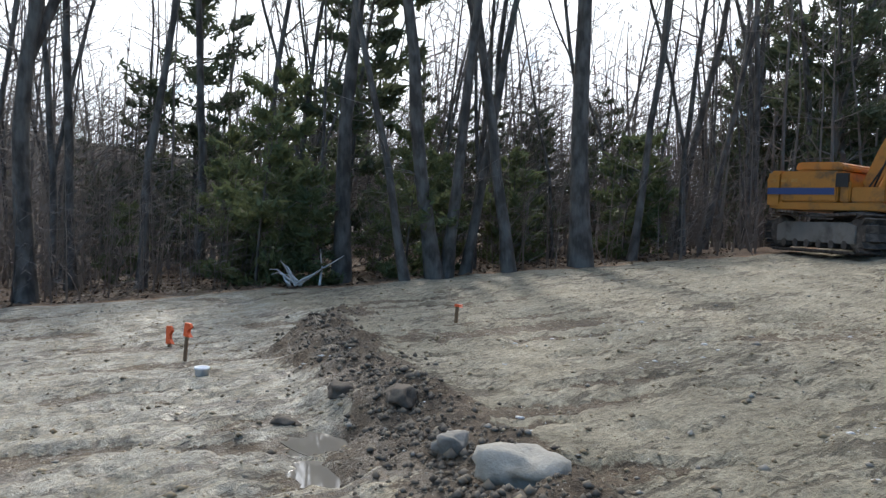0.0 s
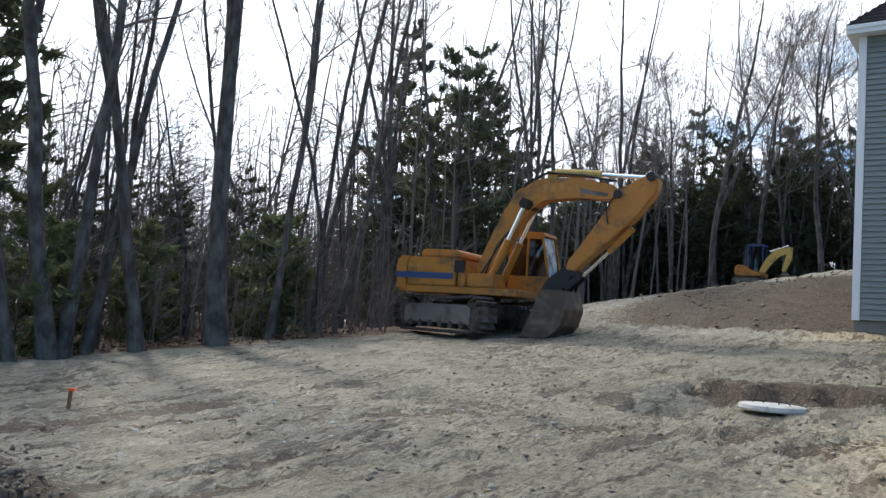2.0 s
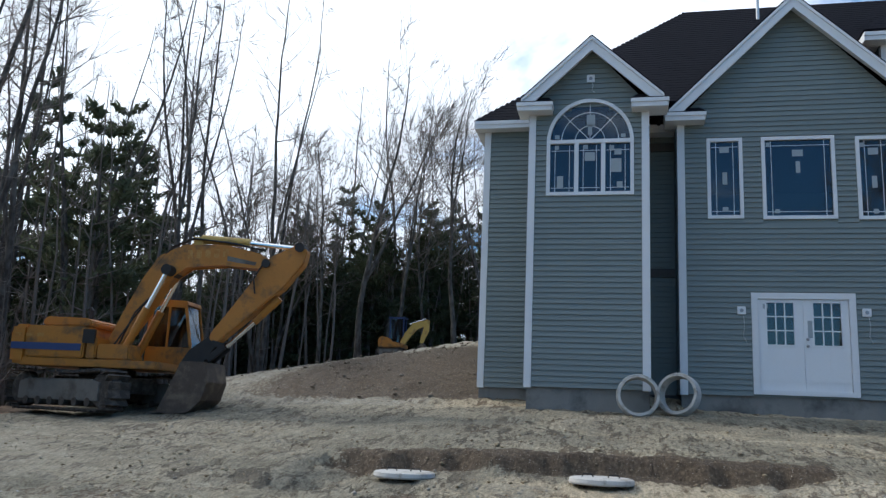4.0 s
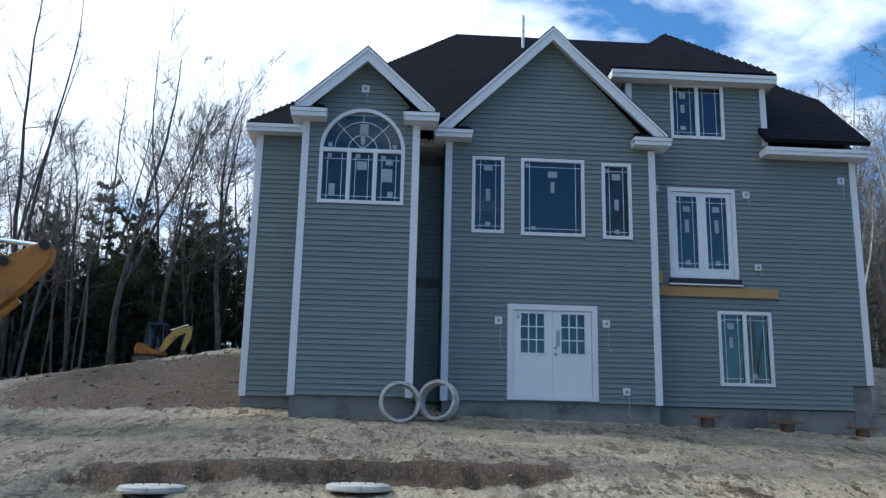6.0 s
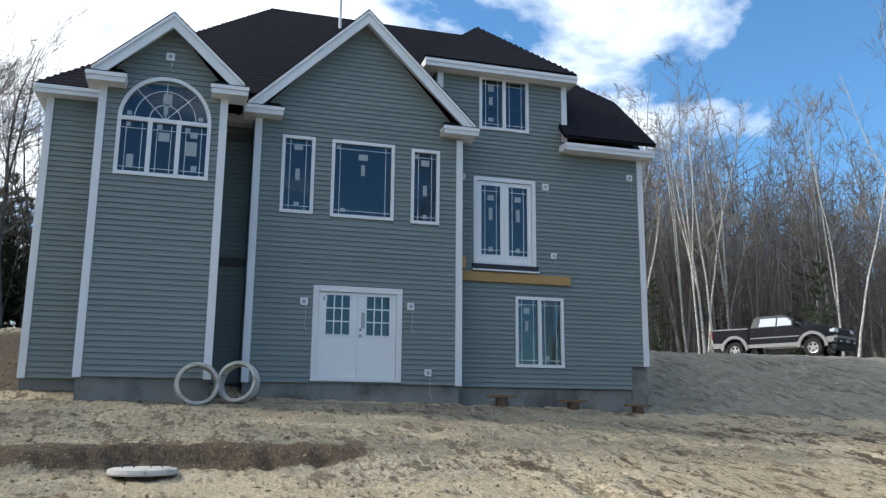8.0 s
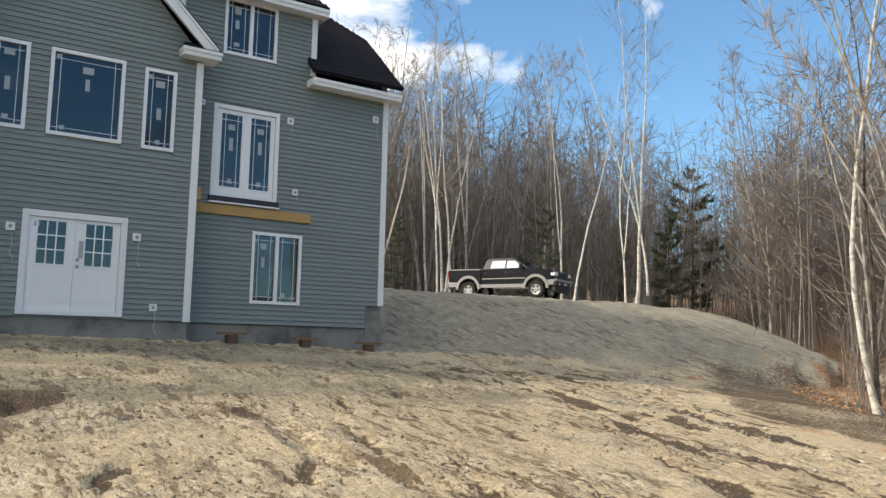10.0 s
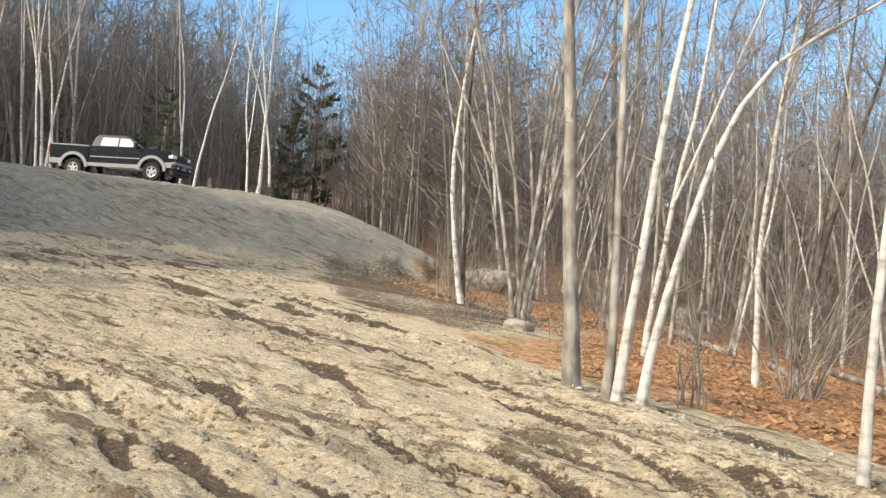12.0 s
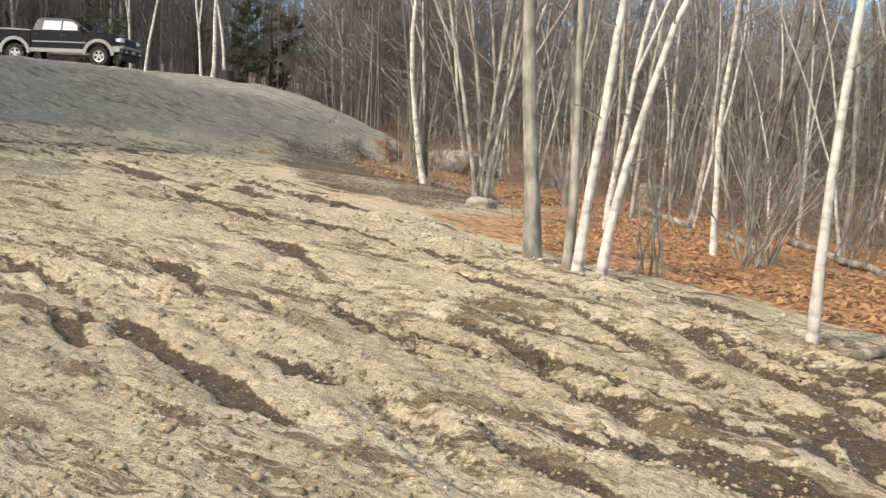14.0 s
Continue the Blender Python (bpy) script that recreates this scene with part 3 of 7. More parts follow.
def make_ground():
    radii = np.concatenate([[0.05, 0.6, 1.2], np.geomspace(1.8, 23, 235), np.geomspace(23.6, 900, 72)])
    ang = np.concatenate([np.arange(-104, 118, 0.27), np.arange(118, 256, 3.0)])
    A, R = np.meshgrid(np.radians(ang), radii)
    X, Y = -2 + R * np.sin(A), -0.45 + R * np.cos(A)
    far = np.clip((R - 110) / 200, 0, 1)
    Z = height(X, Y) * (1 - far) + 6.0 * far
    nr, na = X.shape
    v = np.stack([X, Y, Z], -1).reshape(-1, 3)
    i, j = np.meshgrid(np.arange(nr - 1), np.arange(na), indexing='ij')
    j2 = (j + 1) % na
    f = np.stack([i * na + j, i * na + j2, (i + 1) * na + j2, (i + 1) * na + j], -1).reshape(-1, 4)
    me = mesh_np("ground", v, f[:, ::-1], SOIL, smooth=True)
    x, y = v[:, 0], v[:, 1]
    lip = x - yard_edge(y)
    side = x - yard_edge(y) - 0.25 * np.clip(y - 16, 0, 40)
    bank = sstep(-0.4, 0.5, y - (18.7 - 0.33 * np.clip(x - 9, 0, 12)) + 0.7) * (x > 7.5)
    leaf_e = np.where(y > 14.5, sstep(6.5, 9.0, side + 2.0 * fbm(x * 0.6, y * 0.6, 3, 41)), sstep(0.35, 1.3, lip + 1.4 * fbm(x * 0.8, y * 0.8, 3, 40)))
    toe = sstep(3.5, 7.5, y) * sstep(20, 15, y) * sstep(-0.6, 2.2, lip + 2.4 * fbm(x * 0.7, y * 0.7, 4, 48))
    leaf_e = leaf_e * (1 - toe * sstep(8.0, 5.5, lip + 1.2 * fbm(x * 0.7, y * 0.7, 3, 47)))
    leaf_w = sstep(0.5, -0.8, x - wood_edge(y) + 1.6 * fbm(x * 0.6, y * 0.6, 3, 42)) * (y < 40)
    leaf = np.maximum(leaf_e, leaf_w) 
    d, al = seg_dist(x, y, BERM)
    mud = sstep(0.95, 0.15, d + 0.9 * fbm(x * 1.6, y * 1.6, 4, 98)) * 0.85
    rutd = np.full(x.shape, 9.0)
    for r in RUTS:
        rutd = np.minimum(rutd, seg_dist(x, y, r)[0])
    mud = np.maximum(mud, sstep(0.30, 0.06, rutd) * (0.15 + 0.7 * vnoise(x * 1.1, y * 1.1, 6)))
    mud = np.maximum(mud, (0.58 + 0.12 * sstep(-2, 2, x)) * track_marks(x, y) * (lip < 0.4) * sstep(15.4, 14.4, y))
    # back wall of the cut: its shade put in through the mud colour
    cut_shade = sstep(9.9, 10.2, y) * sstep(11.0, 10.55, y) * sstep(-6.8, -6, x) * sstep(0.6, -0.6, x)
    mud = np.maximum(mud, 0.75 * cut_shade)
    mud = np.maximum(mud, 0.7 * sstep(0.3, 2.2, lip) * sstep(3.5, 1.8, lip) * (y < 16) * vnoise(x * 0.8, y * 0.8, 90))
    mud = np.maximum(mud, (0.46 + 0.25 * vnoise(x * 1.6 + y, y * 0.5 - x * 0.5, 92)) * toe * sstep(8, 5.5, lip) * (1 - 0.5 * bank))
    mud = np.maximum(mud, (0.30 + 0.16 * vnoise(x * 0.7, y * 1.5, 95)) * sstep(10.5, 13, y) * sstep(17.6, 16.8, y) * (x > -9) * (lip < -1))
    mound = sstep(17.6, 18.6, y) * sstep(26, 22, y) * sstep(-15, -9, x) * sstep(-3, -5, x)
    mud = np.maximum(mud, 0.72 * mound + 0.12 * mound * vnoise(x, y, 3))
    grey = np.maximum(bank * 0.75, sstep(-4.0, -8.0, x) * 0.62)
    grey = np.maximum(grey, 0.5 * sstep(26, 30, y))
    grey = np.maximum(grey, 0.5 * sstep(0.04, 0.18, fbm(x * 0.45, y * 0.45, 4, 79)))
    grey = np.maximum(grey, 0.55 * toe)
    south = sstep(0.3, -0.5, y - np.interp(-x, [5.2, 7.5, 10.2, 14.4], [1.5, 2.0, 2.6, 4.1])) * sstep(-5, -6.4, x)
    wet = np.clip(south * 0.9 + 0.3 * sstep(-5, -9, x), 0, 1)
    olive = sstep(-2.0, -6.0, x + 1.5 * fbm(x * 0.4, y * 0.4, 3, 97)) * (1 - south) * sstep(18, 16, y) * 0.95
    olive = np.maximum(olive, (0.42 + 0.5 * vnoise(x * 0.9, y * 1.6, 99)) * sstep(7.5, 11, y) * sstep(18, 17, y) * sstep(9, 6, x))
    # litter beyond 18 m and under western trees carries the shade in its colour
    for name, val in (("olive", olive), ("leaf", leaf), ("litter_shade", np.maximum(sstep(18, 34, np.hypot(x + 2, y)), leaf_w * (x < -9))), ("mud", mud), ("grey", grey), ("wet", wet)):
        me.attributes.new(name, 'FLOAT', 'POINT').data.foreach_set("value", np.asarray(val, dtype=np.float32))
    ob = new("ground", me)
    return tagged(ob, "graded sandy soil with ruts, gravel and leaf litter", "ground", kind="structure")


make_ground()


def ridge_height(a, r):
    """Height of the far hills at bearing a (radians) and distance r."""
    crest = 10 + 3.5 * np.sin(a * 2 + 0.6) + 8 * fbm(np.cos(a) * 6 + 9, np.sin(a) * 6 + 9, 3, 201)
    return 2 + np.interp(r, [105, 118, 130, 140, 170], [-0.2, 0.45, 0.8, 1.0, 0.6]) * crest


def far_ridge():
    """Low wooded hills that close the view all round; their crest is ragged with tree tops."""
    a = np.radians(np.arange(0, 360, 0.22))
    rows = []
    for r in (105, 118, 130, 140, 170):
        top = (1.2 * fbm(a * 40, a * 0 + r, 3, 202) + 0.8 * fbm(a * 260, a * 0 + r * 3, 2, 203)) * (r > 106)
        rows.append(np.stack([-2 + r * np.sin(a), r * np.cos(a), ridge_height(a, a * 0 + r) + top], -1))
    v = np.concatenate(rows)
    n = len(a)
    i, j = np.meshgrid(np.arange(len(rows) - 1), np.arange(n), indexing='ij')
    j2 = (j + 1) % n
    f = np.stack([i * n + j, i * n + j2, (i + 1) * n + j2, (i + 1) * n + j], -1).reshape(-1, 4)
    m = mat("leafless_hillside", (0.15, 0.13, 0.115), 1.0, var=0.3, scale=0.25, fine=3.0, bump=0, stretch=(2.0, 2.0, 0.25), spec=0.0,
            stain=(0.045, 0.055, 0.035), stain_amt=0.35, stain_scale=0.06)
    return tagged(new("backdrop", mesh_np("backdrop", v, f, m)), "distant leafless wooded hills", "hills", kind="structure")


far_ridge()

# ---------------------------------------------------------------- the house
EXPO = 0.115          # showing height of a siding course
house = tagged(new("house"), "unfinished house with grey vinyl siding, white trim, black shingle roof", "house")
house.location = (1.4, 18.6, 1.45)
PLANKS = {}


def plank_mesh(length, left_cut=0.0, right_cut=0.0):
    """One clapboard course; the cuts slope its ends under a rake."""
    key = (round(length, 2), round(left_cut, 3), round(right_cut, 3))
    if key not in PLANKS:
        bm = bmesh.new()
        h = EXPO + 0.012
        a = [(0, -0.032, 0), (length, -0.032, 0), (length - right_cut, -0.005, h), (left_cut, -0.005, h)]
        b = [(p[0], 0.004, p[2]) for p in a]
        A = [bm.verts.new(p) for p in a]
        B = [bm.verts.new(p) for p in b]
        bm.faces.new(A)
        bm.faces.new(B[::-1])
        for i in range(4):
            bm.faces.new((A[i], B[i], B[(i + 1) % 4], A[(i + 1) % 4]))
        PLANKS[key] = finish("plank", bm, SIDING)
    return PLANKS[key]


def hang(ob, parent):
    """Parent a part that was built in world places under an Empty, keeping its place."""
    ob.parent = parent
    ob.matrix_parent_inverse = parent.matrix_world.inverted() if parent.parent else Matrix.Translation(parent.location).inverted()
    return ob


def side_wall(x0, x1, y, z0, z1, openings=(), gable=None, depth=0.16, name="wall"):
    """A wall that faces the yard, with openings (x0, x1, z0, z1), and its siding. gable: (apex x, apex z)."""
    xs = sorted({x0, x1, *[v for o in openings for v in o[:2]]})
    zs = sorted({z0, z1, *[v for o in openings for v in o[2:]]})
    bm = bmesh.new()
    for xa, xb in zip(xs, xs[1:]):
        for za, zb in zip(zs, zs[1:]):
            cx, cz = (xa + xb) / 2, (za + zb) / 2
            if not any(o[0] < cx < o[1] and o[2] < cz < o[3] for o in openings):
                add_box(bm, (xa, y + 0.006, za), (xb, y + depth, zb))
    if gable:
        add_prism(bm, [(x0, z1), (x1, z1), gable], y + 0.006, y + depth)
    bmesh.ops.remove_doubles(bm, verts=bm.verts[:], dist=0.0005)
    wall = hang(part(name, bm, SIDING), house)
    z = z0
    top = gable[1] if gable else z1
    while z < top - 0.03:
        zm = z + EXPO / 2
        lo, hi, lc, rc = x0, x1, 0.0, 0.0
        if z + EXPO > z1 and gable:
            s0 = (z + EXPO * 0.5 - z1) / (gable[1] - z1)
            lo, hi = x0 + (gable[0] - x0) * max(s0, 0), x1 + (gable[0] - x1) * max(s0, 0)
            lc, rc = (EXPO + 0.012) * (gable[0] - x0) / (gable[1] - z1), (EXPO + 0.012) * (x1 - gable[0]) / (gable[1] - z1)
            lo, hi = lo - lc / 2, hi + rc / 2
            if hi - lo < 0.15:
                break
        cuts = [(lo, hi)]
        for o in openings:
            if o[2] - 0.03 < zm < o[3] + 0.03:
                cuts = [c for a, b in cuts for c in ((a, min(b, o[0])), (max(a, o[1]), b)) if c[1] - c[0] > 0.03]
        for a, b in cuts:
            ob = new("plank", plank_mesh(b - a, lc if a == lo else 0, rc if b == hi else 0))
            ob.parent = wall
            ob.matrix_parent_inverse = Matrix.Translation(house.location).inverted() @ Matrix.Translation(house.location)
            ob.location = (a, y, z)
        z += EXPO
    return wall


def trim_board(x0, x1, y, z0, z1, name="corner_board"):
    return hang(box_part(name, (x0, y - 0.045, z0), (x1, y + 0.12, z1), TRIM, bevel=0.004), house)


def window(x0, x1, z0, z1, y, lights, arched=False, stickers=(), sill_bar=0.055, door=False, grid=None):
    """A window unit: frame, mullions, panes, thin prairie bars inside the glass, paper stickers on it."""
    win = hang(new("door" if door else "window"), house)
    win.location = (0, 0, 0)
    f = 0.075
    bm = bmesh.new()
    top = z1
    if arched:
        cx, r = (x0 + x1) / 2, (x1 - x0) / 2
        steps = 28
        outer = [(cx - r * math.cos(math.pi * k / steps), top + (r * 1.04) * math.sin(math.pi * k / steps)) for k in range(steps + 1)]
        inner = [(cx - (r - f) * math.cos(math.pi * k / steps), top + (r * 1.04 - f) * math.sin(math.pi * k / steps)) for k in range(steps + 1)]
        for k in range(steps):
            add_prism(bm, [outer[k], outer[k + 1], inner[k + 1], inner[k]], y - 0.05, y + 0.05)
    add_box(bm, (x0, y - 0.05, z0), (x0 + f, y + 0.05, z1))
    add_box(bm, (x1 - f, y - 0.05, z0), (x1, y + 0.05, z1))
    add_box(bm, (x0 + f, y - 0.05, z0), (x1 - f, y + 0.05, z0 + f))
    add_box(bm, (x0 + f, y - 0.048, z1 - f * (0.6 if arched else 1)), (x1 - f, y + 0.05, z1 + (f * 0.5 if arched else 0)))
    edges = [x0 + f]
    w = (x1 - x0 - 2 * f) / lights
    mull = 0.09 if lights > 1 else 0
    for k in range(1, lights):
        xm = x0 + f + k * w
        add_box(bm, (xm - mull / 2, y - 0.046, z0 + f), (xm + mull / 2, y + 0.05, z1 - f * (0.6 if arched else 1)))
    hang(part("window_frame", bm, TRIM, label="white vinyl frame"), win)
    def bar(lo, hi):
        hang(box_part("glazing_bar", lo, hi, TRIM), win)

    def bar_tube(pts):
        b_ = bmesh.new()
        add_tube(b_, pts, 0.009, 4)
        hang(part("glazing_bar", b_, TRIM), win)
    for k in range(lights):
        a = x0 + f + k * w + (mull / 2 if k else 0) + 0.02
        b = x0 + f + (k + 1) * w - (mull / 2 if k < lights - 1 else 0) - 0.02
        hang(box_part("pane", (a - 0.03, y + 0.016, z0 + f - 0.02), (b + 0.03, y + 0.026, z1 - f + 0.03), GLASS), win)
        g = 0.011
        ins = min(0.11, (b - a) * 0.18)
        for xx in (a + ins, b - ins):
            bar((xx - g / 2, y + 0.006, z0 + f), (xx + g / 2, y + 0.013, z1 - f))
        for zz in (z0 + f + 0.10, z1 - f - 0.12):
            bar((a, y + 0.007, zz - g / 2), (b, y + 0.0125, zz + g / 2))
    if arched:
        bm2 = bmesh.new()
        rr = r - f + 0.02
        add_prism(bm2, [(cx - rr * math.cos(math.pi * k / 20), top + 0.02 + (rr * 1.04) * math.sin(math.pi * k / 20)) for k in range(21)], y + 0.016, y + 0.026)
        hang(part("pane", bm2, GLASS), win)
        for q in (0.36, 0.70):
            pts = [(cx - rr * q * math.cos(math.pi * k / 18), y + 0.009, top + 0.03 + rr * q * 1.04 * math.sin(math.pi * k / 18)) for k in range(19)]
            bar_tube(pts)
        for ang in (45, 90, 135):
            c, s = math.cos(radians(ang)), math.sin(radians(ang))
            q0 = 0.0 if ang != 90 else 0.0
            bar_tube([(cx + rr * q0 * c, y + 0.009, top + 0.03 + rr * q0 * s), (cx + rr * c * 0.98, y + 0.009, top + 0.03 + rr * 1.02 * s)])
    for sx, sz, sw, sh in stickers:
        px, pz = x0 + sx * (x1 - x0), z0 + sz * (z1 - z0)
        hang(box_part("sticker", (px - sw / 2, y + 0.002, pz - sh / 2), (px + sw / 2, y + 0.0045, pz + sh / 2), PAPER, label="white paper sticker"), win)
    return win


def stick(lights, big=True):
    """The usual maker's stickers of a light: a sheet high up, a strip below it, small corner tabs."""
    out = []
    for k in range(lights):
        c = (k + 0.5) / lights
        out += [(c + 0.02 / lights, 0.80, 0.17, 0.12), (c, 0.55, 0.09, 0.30), (c - 0.28 / lights, 0.90, 0.07, 0.07)]
        if big:
            out += [(c - 0.02, 0.17, 0.12, 0.10)]
    return out


Z0 = 1.92
# openings
O_BAY = (-4.26, -2.42, 5.96, 7.16)
O_L, O_C, O_R = (-0.84, -0.09, 5.70, 7.53), (0.30, 1.79, 5.68, 7.53), (2.20, 2.90, 5.66, 7.49)
O_DOOR = (0.0, 2.04, 1.96, 4.085)
O_DORM, O_BAL, O_LOW = (4.10, 5.45, 8.40, 9.83), (3.95, 5.61, 4.90, 7.14), (5.04, 6.33, 2.41, 4.15)

side_wall(-5.85, -4.58, 18.24, Z0, 7.95)
# the bay with the arched window: steps follow the arch
arch_open = [O_BAY] + [((-3.34 - 0.92 * math.cos(t)), (-3.34 + 0.92 * math.cos(t)), 7.16 + 0.92 * math.sin(t) - 0.13, 7.16 + 0.92 * math.sin(t) + 0.02) for t in (0.13, 0.28, 0.44, 0.62, 0.84, 1.12)]
side_wall(-4.62, -2.12, 16.84, Z0, 7.95, arch_open, gable=(-3.33, 9.32))
side_wall(-1.47, 3.46, 18.0, Z0, 7.95, [O_L, O_C, O_R, O_DOOR], gable=(1.0, 10.62))
side_wall(3.40, 8.66, 18.58, Z0, 8.02, [O_BAL, O_LOW, (8.18, 8.70, Z0 - 0.01, 2.50)])
side_wall(3.02, 6.50, 18.58, 8.02, 9.86, [O_DORM])
side_wall(-2.25, -1.4, 18.9, Z0, 8.0)


def cross_wall(x, y0, y1, z0, z1, thick=0.14, name="wall", to_left=True):
    """A wall that runs back from the yard, with its courses as one sheet of laps."""
    bm = bmesh.new()
    add_box(bm, (x - thick / 2, y0, z0), (x + thick / 2, y1, z1))
    s = -1 if to_left else 1
    z = z0
    while z < z1 - 0.02:
        zt = min(z + EXPO + 0.01, z1)
        e = x + s * thick / 2
        add_prism(bm, [(e, z), (e + s * 0.022, z), (e + s * 0.006, zt), (e, zt)], y0, y1)
        z += EXPO
    return hang(part(name, bm, SIDING), house)


cross_wall(-5.78, 18.42, 28.0, Z0, 7.95)
cross_wall(8.59, 18.76, 28.0, 2.0, 8.0, to_left=False)
cross_wall(-4.54, 17.02, 18.22, Z0, 7.95)
cross_wall(-2.20, 17.02, 18.88, Z0, 7.95, to_left=False)
cross_wall(-1.40, 18.18, 18.88, Z0, 7.95)
cross_wall(3.38, 18.18, 18.56, Z0, 7.95, to_left=False)
cross_wall(3.09, 18.76, 22.0, 8.6, 9.84)
cross_wall(6.43, 18.76, 22.0, 8.6, 9.84, to_left=False)
# gable end above the east eave, and the wall towards the street
bm = bmesh.new()
add_prism(bm, [(18.3, 8.0), (28.0, 8.0), (26.3, 10.1), (20.0, 10.1)], 8.5, 8.66, axis='x')
add_box(bm, (-5.7, 27.86, 2.0), (8.5, 28.0, 7.95))
hang(part("wall", bm, SIDING), house)
# unfinished rooms behind the glass, their lack of light put into dark surfaces
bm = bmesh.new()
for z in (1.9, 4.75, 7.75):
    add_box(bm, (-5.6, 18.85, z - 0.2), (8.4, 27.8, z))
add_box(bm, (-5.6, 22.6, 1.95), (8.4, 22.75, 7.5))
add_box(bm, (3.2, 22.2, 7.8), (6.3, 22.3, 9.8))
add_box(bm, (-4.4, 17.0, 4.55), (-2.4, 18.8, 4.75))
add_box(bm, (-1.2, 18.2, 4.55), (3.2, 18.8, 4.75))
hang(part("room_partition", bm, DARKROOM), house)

# corner boards
for x0, x1, y, z0, z1 in ((-5.87, -5.72, 18.24, Z0 - 0.01, 7.93), (-4.65, -4.50, 16.84, Z0 - 0.02, 7.80), (-2.26, -2.10, 16.84, Z0 - 0.02, 7.80),
                          (-1.47, -1.31, 18.0, Z0 - 0.02, 7.86), (3.32, 3.48, 18.0, Z0 - 0.02, 7.82), (8.53, 8.69, 18.58, 2.50, 7.98),
                          (2.99, 3.14, 18.58, 8.9, 9.80), (6.38, 6.53, 18.58, 8.28, 9.80)):
    trim_board(x0, x1, y, z0, z1)

# foundation, in poured lifts
for x0, x1, y, z0, z1 in ((-5.84, -4.60, 18.29, 0.9, Z0), (-4.60, -2.12, 16.88, 0.9, Z0), (-1.44, 3.44, 18.04, 0.9, Z0), (3.44, 8.20, 18.62, 0.9, Z0 - 0.02), (8.20, 8.66, 18.615, 0.9, 2.50)):
    hang(box_part("foundation", (x0, y, z0), (x1, y + 0.3, z1), CONCRETE, label="stained bare concrete foundation", bevel=0.01), house)
hang(box_part("foundation", (-2.4, 17.2, 0.9), (-2.14, 18.9, Z0), CONCRETE), house)
hang(box_part("foundation", (-2.14, 18.94, 0.9), (-1.44, 19.2, Z0), CONCRETE), house)
hang(box_part("foundation", (-5.82, 18.6, 0.9), (-5.6, 28.0, Z0 + 0.05), CONCRETE), house)
hang(box_part("foundation", (8.4, 18.93, 0.9), (8.64, 28.0, 2.52), CONCRETE), house)

# windows
window(*O_BAY, 16.84, 3, arched=True, stickers=[(0.16, 0.25, 0.13, 0.28), (0.5, 0.72, 0.22, 0.19), (0.8, 0.55, 0.22, 0.30), (0.82, 0.80, 0.15, 0.13), (0.12, 0.9, 0.08, 0.09), (0.45, 0.9, 0.1, 0.1), (0.75, 0.88, 0.1, 0.1), (0.84, 0.2, 0.12, 0.12), (0.51, 1.40, 0.18, 0.26), (0.50, 1.22, 0.09, 0.24), (0.12, 1.1, 0.1, 0.09), (0.88, 1.1, 0.1, 0.08)])
window(*O_L, 18.0, 1, stickers=[(0.5, 0.86, 0.2, 0.14), (0.5, 0.5, 0.1, 0.28), (0.5, 0.12, 0.12, 0.1)])
window(*O_C, 18.0, 1, stickers=[(0.5, 0.80, 0.22, 0.15), (0.5, 0.63, 0.09, 0.26), (0.1, 0.91, 0.08, 0.1), (0.2, 0.1, 0.1, 0.09)])
window(*O_R, 18.0, 1, stickers=[(0.5, 0.82, 0.2, 0.15), (0.5, 0.45, 0.1, 0.26), (0.2, 0.9, 0.1, 0.1), (0.5, 0.1, 0.1, 0.1)])
window(*O_DORM, 18.58, 2, stickers=[(0.24, 0.80, 0.16, 0.2), (0.24, 0.55, 0.1, 0.22), (0.24, 0.2, 0.14, 0.1)])
window(*O_LOW, 18.58, 2, stickers=[(0.24, 0.80, 0.16, 0.15), (0.24, 0.58, 0.09, 0.26), (0.1, 0.88, 0.07, 0.07), (0.62, 0.9, 0.08, 0.08), (0.66, 0.14, 0.1, 0.1)])


